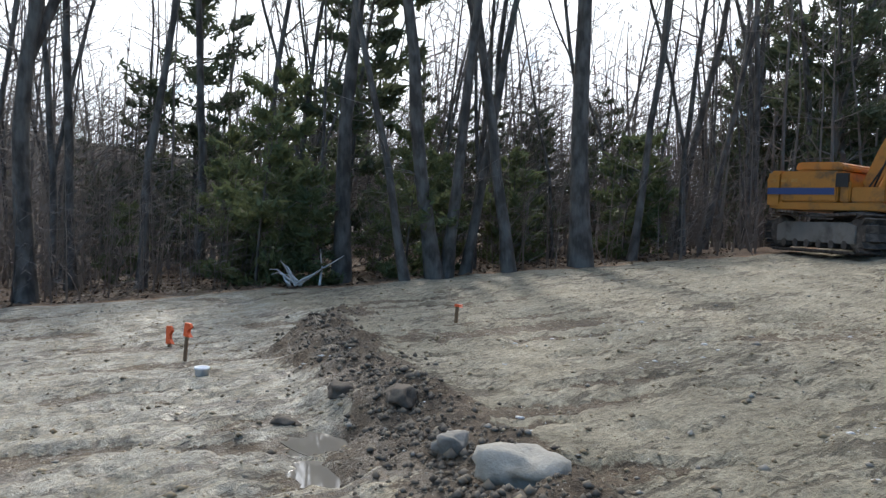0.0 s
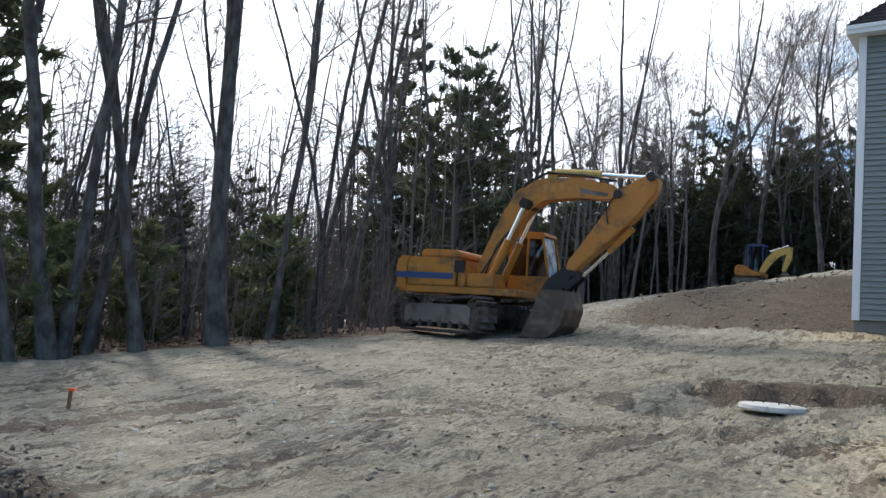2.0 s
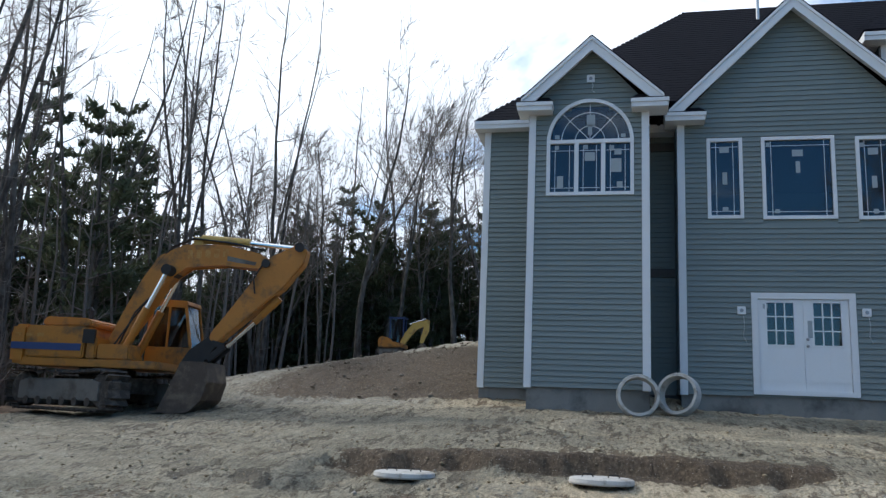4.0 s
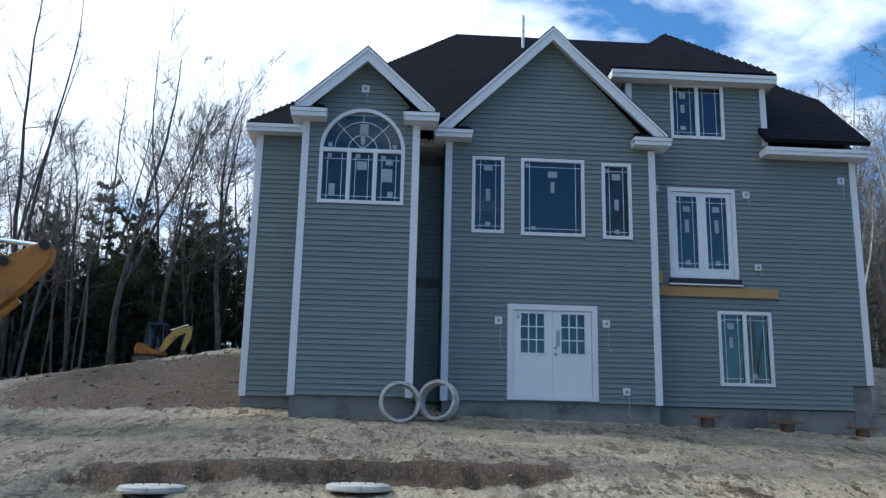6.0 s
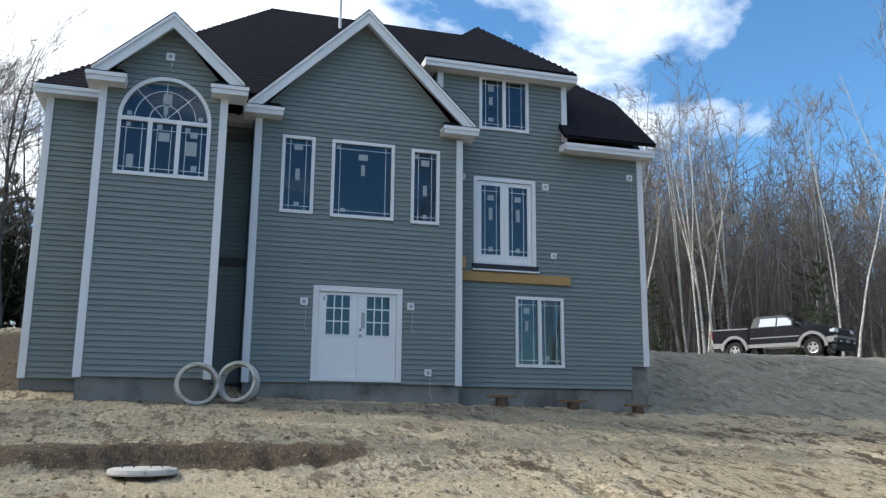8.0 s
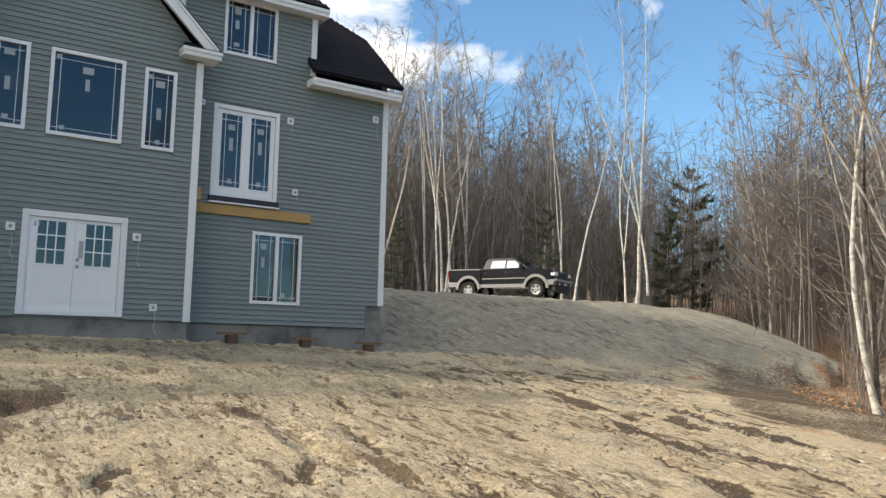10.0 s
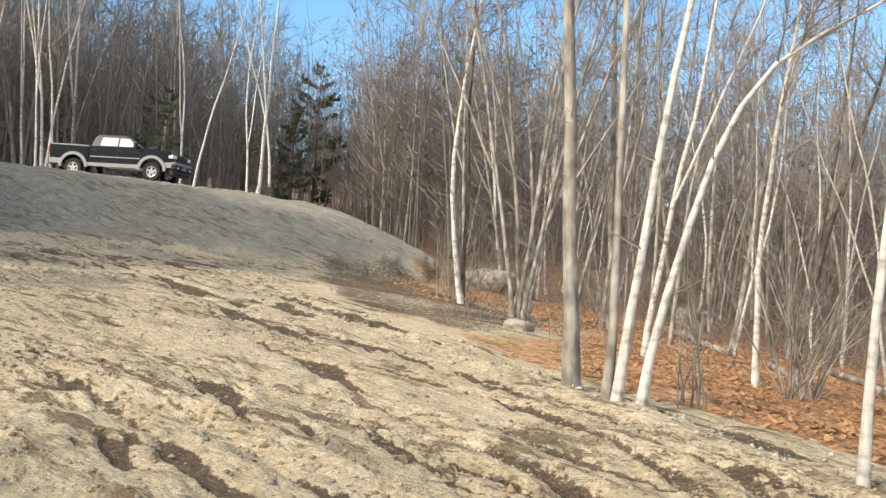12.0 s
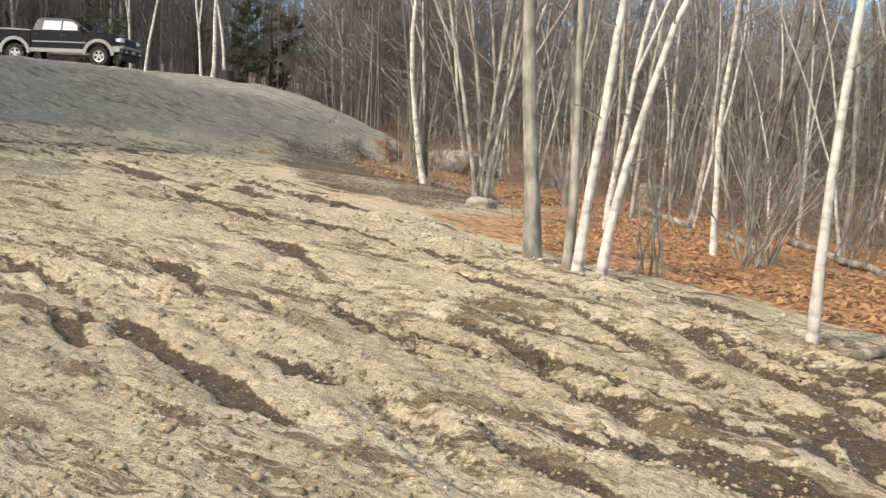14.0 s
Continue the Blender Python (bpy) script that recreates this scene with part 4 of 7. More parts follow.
def door_leaf(x0, x1, z0, z1, y, parent, glass=None, grid=(3, 3), lower_panel=False, prairie=False):
    leaf = hang(new("door_leaf"), parent)
    gx0, gx1, gz0, gz1 = glass
    bm = bmesh.new()
    for lo, hi in (((x0, z0), (gx0, z1)), ((gx1, z0), (x1, z1)), ((gx0, z0), (gx1, gz0)), ((gx0, gz1), (gx1, z1))):
        add_box(bm, (lo[0], y - 0.02, lo[1]), (hi[0], y + 0.025, hi[1]))
    if lower_panel:
        w = x1 - x0
        for a, b in ((0.14, 0.46), (0.54, 0.86)):
            add_box(bm, (x0 + a * w, y - 0.027, z0 + 0.22), (x0 + b * w, y - 0.015, gz0 - 0.2))
    hang(part("panel", bm, DOORWHITE, label="white door panel", bevel=0.004), leaf)
    bm = bmesh.new()
    e = 0.03
    for lo, hi in (((gx0 - e, gz0 - e), (gx0, gz1 + e)), ((gx1, gz0 - e), (gx1 + e, gz1 + e)), ((gx0, gz0 - e), (gx1, gz0)), ((gx0, gz1), (gx1, gz1 + e))):
        add_box(bm, (lo[0], y - 0.034, lo[1]), (hi[0], y - 0.018, hi[1]))
    if prairie:
        for xx in (gx0 + 0.10, gx1 - 0.10):
            add_box(bm, (xx - 0.006, y - 0.012, gz0), (xx + 0.006, y - 0.004, gz1))
        for zz in (gz0 + 0.12, gz1 - 0.14):
            add_box(bm, (gx0, y - 0.013, zz - 0.006), (gx1, y - 0.005, zz + 0.006))
    else:
        for k in range(1, grid[0]):
            xx = gx0 + k * (gx1 - gx0) / grid[0]
            add_box(bm, (xx - 0.012, y - 0.03, gz0), (xx + 0.012, y + 0.0, gz1))
        for k in range(1, grid[1]):
            zz = gz0 + k * (gz1 - gz0) / grid[1]
            add_box(bm, (gx0, y - 0.028, zz - 0.012), (gx1, y + 0.001, zz + 0.012))
    hang(part("glazing_bead", bm, DOORWHITE), leaf)
    hang(box_part("pane", (gx0 - 0.01, y + 0.004, gz0 - 0.01), (gx1 + 0.01, y + 0.012, gz1 + 0.01), GLASS), leaf)
    return leaf


def casing(x0, x1, z0, z1, y, w, parent, bottom=False):
    bm = bmesh.new()
    add_box(bm, (x0, y - 0.05, z0), (x0 + w, y + 0.1, z1))
    add_box(bm, (x1 - w, y - 0.05, z0), (x1, y + 0.1, z1))
    add_box(bm, (x0 + w, y - 0.048, z1 - w), (x1 - w, y + 0.1, z1))
    if bottom:
        add_box(bm, (x0 + w, y - 0.048, z0), (x1 - w, y + 0.1, z0 + w * 0.7))
    return hang(part("casing", bm, TRIM, label="white door casing", bevel=0.004), parent)


door = hang(new("door"), house); door.location = (0, 0, 0)
casing(O_DOOR[0], O_DOOR[1], O_DOOR[2], O_DOOR[3], 18.0, 0.13, door, True)
for a, b, s in ((0.135, 1.018, 0), (1.022, 1.905, 1)):
    door_leaf(a, b, 2.02, 3.95, 18.02, door, (a + 0.17 + 0.03 * s, a + 0.70 + 0.03 * s, 3.0, 3.88), lower_panel=True)
for zz in (2.98, 3.12):
    bm = bmesh.new()
    add_lathe(bm, [(0.0, 0.0), (0.030, 0.0), (0.034, 0.03), (0.022, 0.055), (0.0, 0.06)], Matrix.Translation((1.09, 18.0, zz)) @ Matrix.Rotation(radians(90), 4, 'X'), 12)
    hang(part("handle" if zz < 3 else "deadbolt", bm, GREYMETAL, label="brushed metal door hardware"), door)
for sx, sz, sw, sh in ((1.16, 3.33, 0.12, 0.36), (0.28, 3.8, 0.1, 0.1)):
    hang(box_part("sticker", (sx - sw / 2, 17.994, sz - sh / 2), (sx + sw / 2, 17.998, sz + sh / 2), PAPER), door)

bal = hang(new("door"), house); bal.location = (0, 0, 0)
casing(O_BAL[0], O_BAL[1], O_BAL[2], O_BAL[3], 18.58, 0.10, bal, True)
for a, b in ((4.055, 4.778), (4.782, 5.505)):
    door_leaf(a, b, 4.98, 7.03, 18.60, bal, (a + 0.11, b - 0.11, 5.16, 6.93), prairie=True)
    for sz, sw, sh in ((6.62, 0.17, 0.14), (6.2, 0.1, 0.32), (5.3, 0.11, 0.12)):
        hang(box_part("sticker", ((a + b) / 2 - sw / 2, 18.592, sz - sh / 2), ((a + b) / 2 + sw / 2, 18.595, sz + sh / 2), PAPER), bal)
hang(box_part("threshold", (3.92, 18.46, 4.77), (5.64, 18.6, 4.90), BLACKSTRIP, label="black rubber flashing strip"), bal)
hang(box_part("drip_cap", (3.9, 18.44, 4.735), (5.66, 18.6, 4.77), TRIM), bal)

# deck ledger and a short return block
hang(box_part("ledger_board", (3.50, 18.49, 4.47), (6.52, 18.555, 4.70), LUMBER, label="raw lumber deck ledger", bevel=0.006), house)
hang(box_part("ledger_block", (3.485, 18.05, 4.68), (3.60, 18.55, 4.98), LUMBER, bevel=0.006), house)

# junction boxes left for lamps and outlets, some with loose cables
WIRE = mat("white_cable", (0.55, 0.56, 0.55), 0.5, bump=0)
for x, y, z, s, tail in ((-0.2, 18.0, 3.70, 0.17, 0.6), (2.24, 18.0, 3.69, 0.17, 0.55), (2.67, 18.0, 2.19, 0.16, 0.5), (-3.33, 16.84, 8.58, 0.17, 0.25), (5.89, 18.58, 7.01, 0.17, 0.2),
                         (8.30, 18.58, 7.46, 0.17, 0.45), (6.09, 18.58, 5.22, 0.15, 0.15), (3.66, 18.58, 7.10, 0.14, 0)):
    bm = bmesh.new()
    add_box(bm, (x - s / 2, y - 0.055, z - s / 2), (x + s / 2, y - 0.005, z + s / 2))
    jb = hang(part("junction_box", bm, TRIM, label="white mounting block on the siding", bevel=0.006), house)
    bm = bmesh.new()
    add_lathe(bm, [(0.0, 0), (0.04, 0), (0.04, 0.008), (0.0, 0.008)], Matrix.Translation((x, y - 0.056, z)) @ Matrix.Rotation(radians(90), 4, 'X'), 10)
    hang(part("cover", bm, GREYMETAL), jb)
    if tail:
        bm = bmesh.new()
        add_tube(bm, [(x + 0.03, y - 0.05, z - s / 2), (x + 0.05, y - 0.07, z - s / 2 - tail * 0.4), (x + 0.02, y - 0.06, z - s / 2 - tail * 0.75), (x + 0.09, y - 0.06, z - s / 2 - tail)], 0.006, 5)
        hang(part("cable", bm, WIRE, label="loose white cable"), jb)


# roofs -------------------------------------------------------------
SH = 0.16


def roof_plane(corners, name="roof", thick=0.10, courses=True):
    """A sloped slab over the polygon (in world places, first edge along the eave) with lapped shingle courses."""
    P = [Vector(c) for c in corners]
    n = (P[1] - P[0]).cross(P[2] - P[1]).normalized()
    if n.z < 0:
        n = -n
    bm = bmesh.new()
    top = [bm.verts.new(p) for p in P]
    bot = [bm.verts.new(p - n * thick) for p in P]
    bm.faces.new(top)
    bm.faces.new(bot[::-1])
    for i in range(len(P)):
        k = (i + 1) % len(P)
        bm.faces.new((top[i], bot[i], bot[k], top[k]))
    slab = hang(part(name, bm, SHINGLE, label="black asphalt shingle slope"), house)
    if not courses:
        return slab
    e = (P[1] - P[0]).normalized()
    u = n.cross(e)
    if u.z < 0:
        u = -u
    loc = [((p - P[0]).dot(e), (p - P[0]).dot(u)) for p in P]
    top_v = max(v for _, v in loc)
    bm = bmesh.new()
    v = 0.0
    while v < top_v - 0.03:
        vm = min(v + SH * 0.5, top_v - 0.01)
        hits = []
        for (a, b), (c, d) in zip(loc, loc[1:] + loc[:1]):
            if (b - vm) * (d - vm) < 0:
                hits.append(a + (c - a) * (vm - b) / (d - b))
        hits.sort()
        if len(hits) >= 2 and hits[-1] - hits[0] > 0.05:
            a, b, vt = hits[0], hits[-1], min(v + SH + 0.01, top_v)
            q = [P[0] + e * s + u * w + n * h for s, w, h in ((a, v, 0.009), (b, v, 0.009), (b, vt, 0.003), (a, vt, 0.003))]
            o = [P[0] + e * s + u * w for s, w in ((a, v), (b, v))]
            V = [bm.verts.new(p) for p in q]
            W = [bm.verts.new(p) for p in o]
            bm.faces.new(V)
            bm.faces.new((W[0], W[1], V[1], V[0]))
        v += SH
    hang(tagged(part("shingle_layer", bm, SHINGLE), kind="stuff"), slab)
    return slab


EZ, RZ = 8.12, 13.2
WX, EX, FY, BY = -6.08, 8.90, 17.9, 28.4
RY, RX0, RX1 = 23.1, -0.9, 5.3
PIT = (RZ - EZ) / (RY - FY)


def on_roof(x, y):
    return (x, y, EZ + (y - FY) * PIT)


roof_plane([(WX, FY, EZ), (-1.7, FY, EZ), on_roof(-1.7, 22.3), (RX0, RY, RZ)])
roof_plane([on_roof(-1.7, 18.4), on_roof(2.92, 18.4), (2.92, RY, RZ), (RX0, RY, RZ), on_roof(-1.7, 22.3)])
roof_plane([on_roof(2.92, 18.85), on_roof(6.3, 18.85), (6.3, 22.2, on_roof(0, 22.2)[2]), (RX1, RY, RZ), (2.92, RY, RZ)])
roof_plane([on_roof(6.3, 18.12), on_roof(EX, 18.12), on_roof(8.75, 20.0), on_roof(6.3, 22.2)])
roof_plane([(WX, BY, EZ), (WX, FY, EZ), (RX0, RY, RZ)])
roof_plane([(EX, BY, EZ), (WX, BY, EZ), (RX0, RY, RZ), (RX1, RY, RZ), (8.75, 26.2, 10.17)])
roof_plane([(8.75, 20.0, 10.17), (8.75, 26.2, 10.17), (RX1, RY, RZ)])


def fascia(lo, hi, name="fascia"):
    """A white two-step eave board with its soffit."""
    bm = bmesh.new()
    add_box(bm, lo, hi)
    add_prism(bm, [(lo[1] - 0.025, hi[2] - 0.085), (lo[1] + 0.02, hi[2] - 0.085), (lo[1] + 0.02, hi[2] + 0.004), (lo[1] - 0.025, hi[2] + 0.004)], lo[0] - 0.004, hi[0] + 0.004, "x")
    return hang(part(name, bm, TRIM, label="white eave board", bevel=0.003), house)


fascia((WX, 17.92, 7.92), (-4.66, 18.24, 8.10))
fascia((6.30, 18.18, 7.96), (8.88, 18.58, 8.14))
fascia((-2.08, 18.5, 7.9), (-1.49, 18.89, 8.08))
bm = bmesh.new()
add_box(bm, (WX, 18.26, 7.92), (-5.86, 28.2, 8.09))
hang(part("fascia", bm, TRIM), house)
bm = bmesh.new()
add_box(bm, (8.67, 18.6, 7.96), (8.86, 28.2, 8.13))
hang(part("fascia", bm, TRIM), house)


def gable(cx, half, apex_z, y_front, y_wall, y_back, end_z, ret_in, ret_z):
    """A front gable: two slopes back to the main roof, white rake boards and cornice returns."""
    slope = (apex_z - end_z) / half
    for s in (-1, 1):
        end_x = cx + s * half
        roof_plane([(end_x, y_front, end_z), (end_x, y_back, end_z), (cx, y_back, apex_z), (cx, y_front, apex_z)], thick=0.06)
        bm = bmesh.new()
        w = 0.25
        add_prism(bm, [(cx, apex_z - 0.03), (end_x, end_z - 0.03), (end_x + s * -0.0, end_z - 0.03 - w * 0.55), (end_x - s * 0.20, end_z - 0.03 - w * 0.55), (cx, apex_z - 0.03 - w * 1.25)], y_front + 0.02, y_front + 0.07)
        add_prism(bm, [(cx, apex_z - 0.03), (end_x, end_z - 0.03), (end_x, end_z - 0.10), (cx, apex_z - 0.11)], y_front - 0.012, y_front + 0.02)
        add_prism(bm, [(cx, apex_z - 0.20), (end_x, end_z - 0.16), (end_x, end_z - 0.19), (cx, apex_z - 0.24)], y_front + 0.07, y_wall)
        hang(part("rake_board", bm, TRIM, label="white rake board"), house)
        # cornice return
        xa, xb = sorted((end_x + s * 0.08, end_x - s * ret_in))
        bm = bmesh.new()
        add_box(bm, (xa, y_front - 0.0, ret_z), (xb, y_wall + 0.25, ret_z + 0.15))
        add_box(bm, (xa - 0.02, y_front - 0.03, ret_z + 0.10), (xb + 0.02, y_wall + 0.2, ret_z + 0.185))
        hang(part("cornice_return", bm, TRIM, label="white boxed cornice return", bevel=0.004), house)
        bm = bmesh.new()
        A = [bm.verts.new(p) for p in ((xa - 0.02, y_front - 0.035, ret_z + 0.188), (xb + 0.02, y_front - 0.035, ret_z + 0.188), (xb + 0.02, y_wall, ret_z + 0.188), (xa - 0.02, y_wall, ret_z + 0.188))]
        B = [bm.verts.new(p) for p in ((xa + 0.1, y_wall - 0.02, ret_z + 0.40), (xb - 0.1, y_wall - 0.02, ret_z + 0.40), (xb - 0.1, y_wall, ret_z + 0.40), (xa + 0.1, y_wall, ret_z + 0.40))]
        bm.faces.new(A[::-1]); bm.faces.new(B)
        for i in range(4):
            bm.faces.new((A[i], A[(i + 1) % 4], B[(i + 1) % 4], B[i]))
        hang(part("return_roof", bm, SHINGLE), house)


gable(1.02, 2.68, 10.75, 17.63, 17.98, 20.9, 8.14, 0.78, 7.86)
gable(-3.30, 1.50, 9.46, 16.48, 16.82, 19.6, 8.08, 0.66, 7.78)

# dormer roof
DZ = 10.05
dx0, dx1, dy = 2.58, 6.70, 18.2
dap = (4.64, 20.35, 12.1)
roof_plane([(dx0, dy, DZ), (dx1, dy, DZ), dap])
roof_plane([(dx0, 22.3, DZ), (dx0, dy, DZ), dap, (4.64, 22.4, 12.1)])
roof_plane([(dx1, dy, DZ), (dx1, 22.3, DZ), (4.64, 22.4, 12.1), dap])
fascia((dx0, dy + 0.02, 9.80), (dx1, 18.58, 9.99))
bm = bmesh.new()
add_box(bm, (dx0, 18.6, 9.80), (2.98, 21.6, 9.985))
hang(part("fascia", bm, TRIM), house)
bm = bmesh.new()
add_box(bm, (6.54, 18.6, 9.80), (dx1, 21.6, 9.985))
hang(part("fascia", bm, TRIM), house)
bm = bmesh.new()
add_tube(bm, [(1.03, 22.4, 12.3), (1.03, 22.4, 13.55)], 0.045, 8)
hang(part("vent_pipe", bm, TRIM, label="white plastic vent pipe"), house)

# ---------------------------------------------------------------- trees
class Acc:
    """Collects tubes and leaf cards as arrays."""

    def __init__(self):
        self.v, self.f, self.n = [], [], 0

    def tube(self, pts, radii, sides):
        P = np.asarray(pts, float)
        k = len(P)
        D = np.gradient(P, axis=0)
        D /= np.linalg.norm(D, axis=1)[:, None] + 1e-9
        ref = np.array([0.0, 0.0, 1.0]) if abs(D[0][2]) < 0.8 else np.array([1.0, 0.0, 0.0])
        U = np.cross(D, ref)
        U /= np.linalg.norm(U, axis=1)[:, None] + 1e-9
        W = np.cross(D, U)
        a = np.arange(sides) * (2 * np.pi / sides)
        R = np.asarray(radii, float)[:, None, None]
        ring = P[:, None, :] + R * (np.cos(a)[None, :, None] * U[:, None, :] + np.sin(a)[None, :, None] * W[:, None, :])
        self.v.append(ring.reshape(-1, 3))
        i, j = np.meshgrid(np.arange(k - 1), np.arange(sides), indexing='ij')
        j2 = (j + 1) % sides
        self.f.append((np.stack([i * sides + j, i * sides + j2, (i + 1) * sides + j2, (i + 1) * sides + j], -1).reshape(-1, 4)) + self.n)
        self.n += k * sides

    def cards(self, centers, along, across):
        """Diamond-shaped leaves or needle tufts."""
        c, a, b = np.asarray(centers), np.asarray(along), np.asarray(across)
        q = np.stack([c - a, c + b * 0.8 - a * 0.1, c + a, c - b * 0.8 - a * 0.1], 1)
        m = len(c)
        self.v.append(q.reshape(-1, 3))
        self.f.append(np.arange(m * 4).reshape(-1, 4) + self.n)
        self.n += m * 4

    def sprigs(self, starts, dirs, half):
        """Thin pointed twigs, one slim blade each."""
        p, d = np.asarray(starts), np.asarray(dirs)
        b = np.cross(d, np.array([0.31, 0.77, 0.55]))
        b *= half / (np.linalg.norm(b, axis=1)[:, None] + 1e-9)
        m = len(p)
        self.v.append(np.stack([p - b, p + b, p + d + b * 0.25, p + d - b * 0.25], 1).reshape(-1, 3))
        self.f.append(np.arange(m * 4).reshape(-1, 4) + self.n)
        self.n += m * 4

    def needles(self, centers, along, across):
        """Pointed needle sprays, one triangle each."""
        c, a, b = np.asarray(centers), np.asarray(along), np.asarray(across)
        m = len(c)
        self.v.append(np.stack([c - a * 0.7 + b, c - a * 0.7 - b, c + a], 1).reshape(-1, 3))
        self.f.append(np.arange(m * 3).reshape(-1, 3) + self.n)
        self.n += m * 3

    def mesh(self, name, material, smooth=True):
        return mesh_np(name, np.concatenate(self.v), np.concatenate(self.f), material, smooth)


def unit(v):
    return v / (np.linalg.norm(v) + 1e-9)


def curve(rng, start, d, length, n, wob, lift=0.0):
    """A wandering line of n points; lift bends it up."""
    pts = [np.array(start, float)]
    d = unit(np.array(d, float))
    for _ in range(n - 1):
        d = unit(d + rng.normal(0, wob, 3) + np.array([0, 0, lift]))
        pts.append(pts[-1] + d * length / (n - 1))
    return np.array(pts)


def bare_tree_meshes(seed, H, r, bark, twig, first=0.42, limbs=15, spread=0.75, fork=False, lean=0.0, wob=0.045, path=None, twigs=4, lightly=False):
    """Trunk and leafless crown of a slim woodland tree that stands at the origin."""
    rng = np.random.default_rng(seed)
    tr, cr = Acc(), Acc()
    axes = []
    if path is not None:
        main = np.array(path, float)
    else:
        main = curve(rng, (0, 0, -0.25), (lean, 0, 1), H, 16, wob, 0.03)
    k = len(main)
    s = np.linspace(0, 1, k)
    rad = r * (1 - 0.88 * s ** 0.9)
    rad[0] *= 1.45
    rad[1] *= 1.08
    tr.tube(main, rad, 9)
    axes.append((main, rad, first))
    if fork:
        i = int(rng.integers(3, 6))
        d = unit(main[i + 1] - main[i]) + np.array([rng.choice([-1, 1]) * 0.22, rng.normal(0, 0.12), 0])
        f = curve(rng, main[i], d, H * (1 - i / k) * 0.95, 12, wob, 0.05)
        fr = rad[i] * 0.78 * (1 - 0.88 * np.linspace(0, 1, 12))
        tr.tube(f, fr, 8)
        axes.append((f, fr, 0.3))
    for pts, rr, st in axes:
        m = len(pts)
        for _ in range(limbs if pts is main else limbs * 2 // 3):
            t = st + (0.97 - st) * rng.random() ** 0.85
            x = t * (m - 1)
            i = min(int(x), m - 2)
            p = pts[i] + (pts[i + 1] - pts[i]) * (x - i)
            a = rng.random() * 2 * np.pi
            up = rng.uniform(0.5, 1.25)
            d = np.array([np.cos(a), np.sin(a), up])
            L = H * rng.uniform(0.10, 0.22) * spread * (1.15 - 0.6 * t)
            q = curve(rng, p, d, L, 6, 0.13, 0.07)
            r0 = max(rr[i] * 0.42, 0.010)
            cr.tube(q, r0 * (1 - 0.8 * np.linspace(0, 1, 6)), 4)
            for _ in range(4 if lightly else 5):
                j = int(rng.integers(1, 5))
                d2 = unit(q[j + 1] - q[j]) + rng.normal(0, 0.55, 3) + np.array([0, 0, 0.25])
                w = curve(rng, q[j], d2, L * rng.uniform(0.35, 0.7), 3 if lightly else 4, 0.2, 0.05)
                cr.tube(w, np.linspace(0.4, 0.12, len(w)) * max(r0, 0.016), 3)
                h = rng.integers(0, len(w) - 1, twigs * 3)
                s = rng.random(twigs * 3)[:, None]
                d3 = (w[-1] - w[0]) / (np.linalg.norm(w[-1] - w[0]) + 1e-6) + rng.normal(0, 0.55, (twigs * 3, 3)) + np.array([0, 0, 0.15])
                d3 *= L * rng.uniform(0.14, 0.34, twigs * 3)[:, None]
                cr.sprigs(w[h] + (w[h + 1] - w[h]) * s, d3, 0.0095 if lightly else 0.0045)
    # short dead snags on the lower stem
    for _ in range(5):
        t = rng.uniform(0.15, 0.45) * (k - 1)
        i = int(t)
        a = rng.random() * 2 * np.pi
        q = curve(rng, main[i], (np.cos(a), np.sin(a), 0.5), rng.uniform(0.4, 1.3), 4, 0.15)
        cr.tube(q, [0.012, 0.009, 0.006, 0.003], 3)
    return tr.mesh("trunk", bark), cr.mesh("crown", twig)


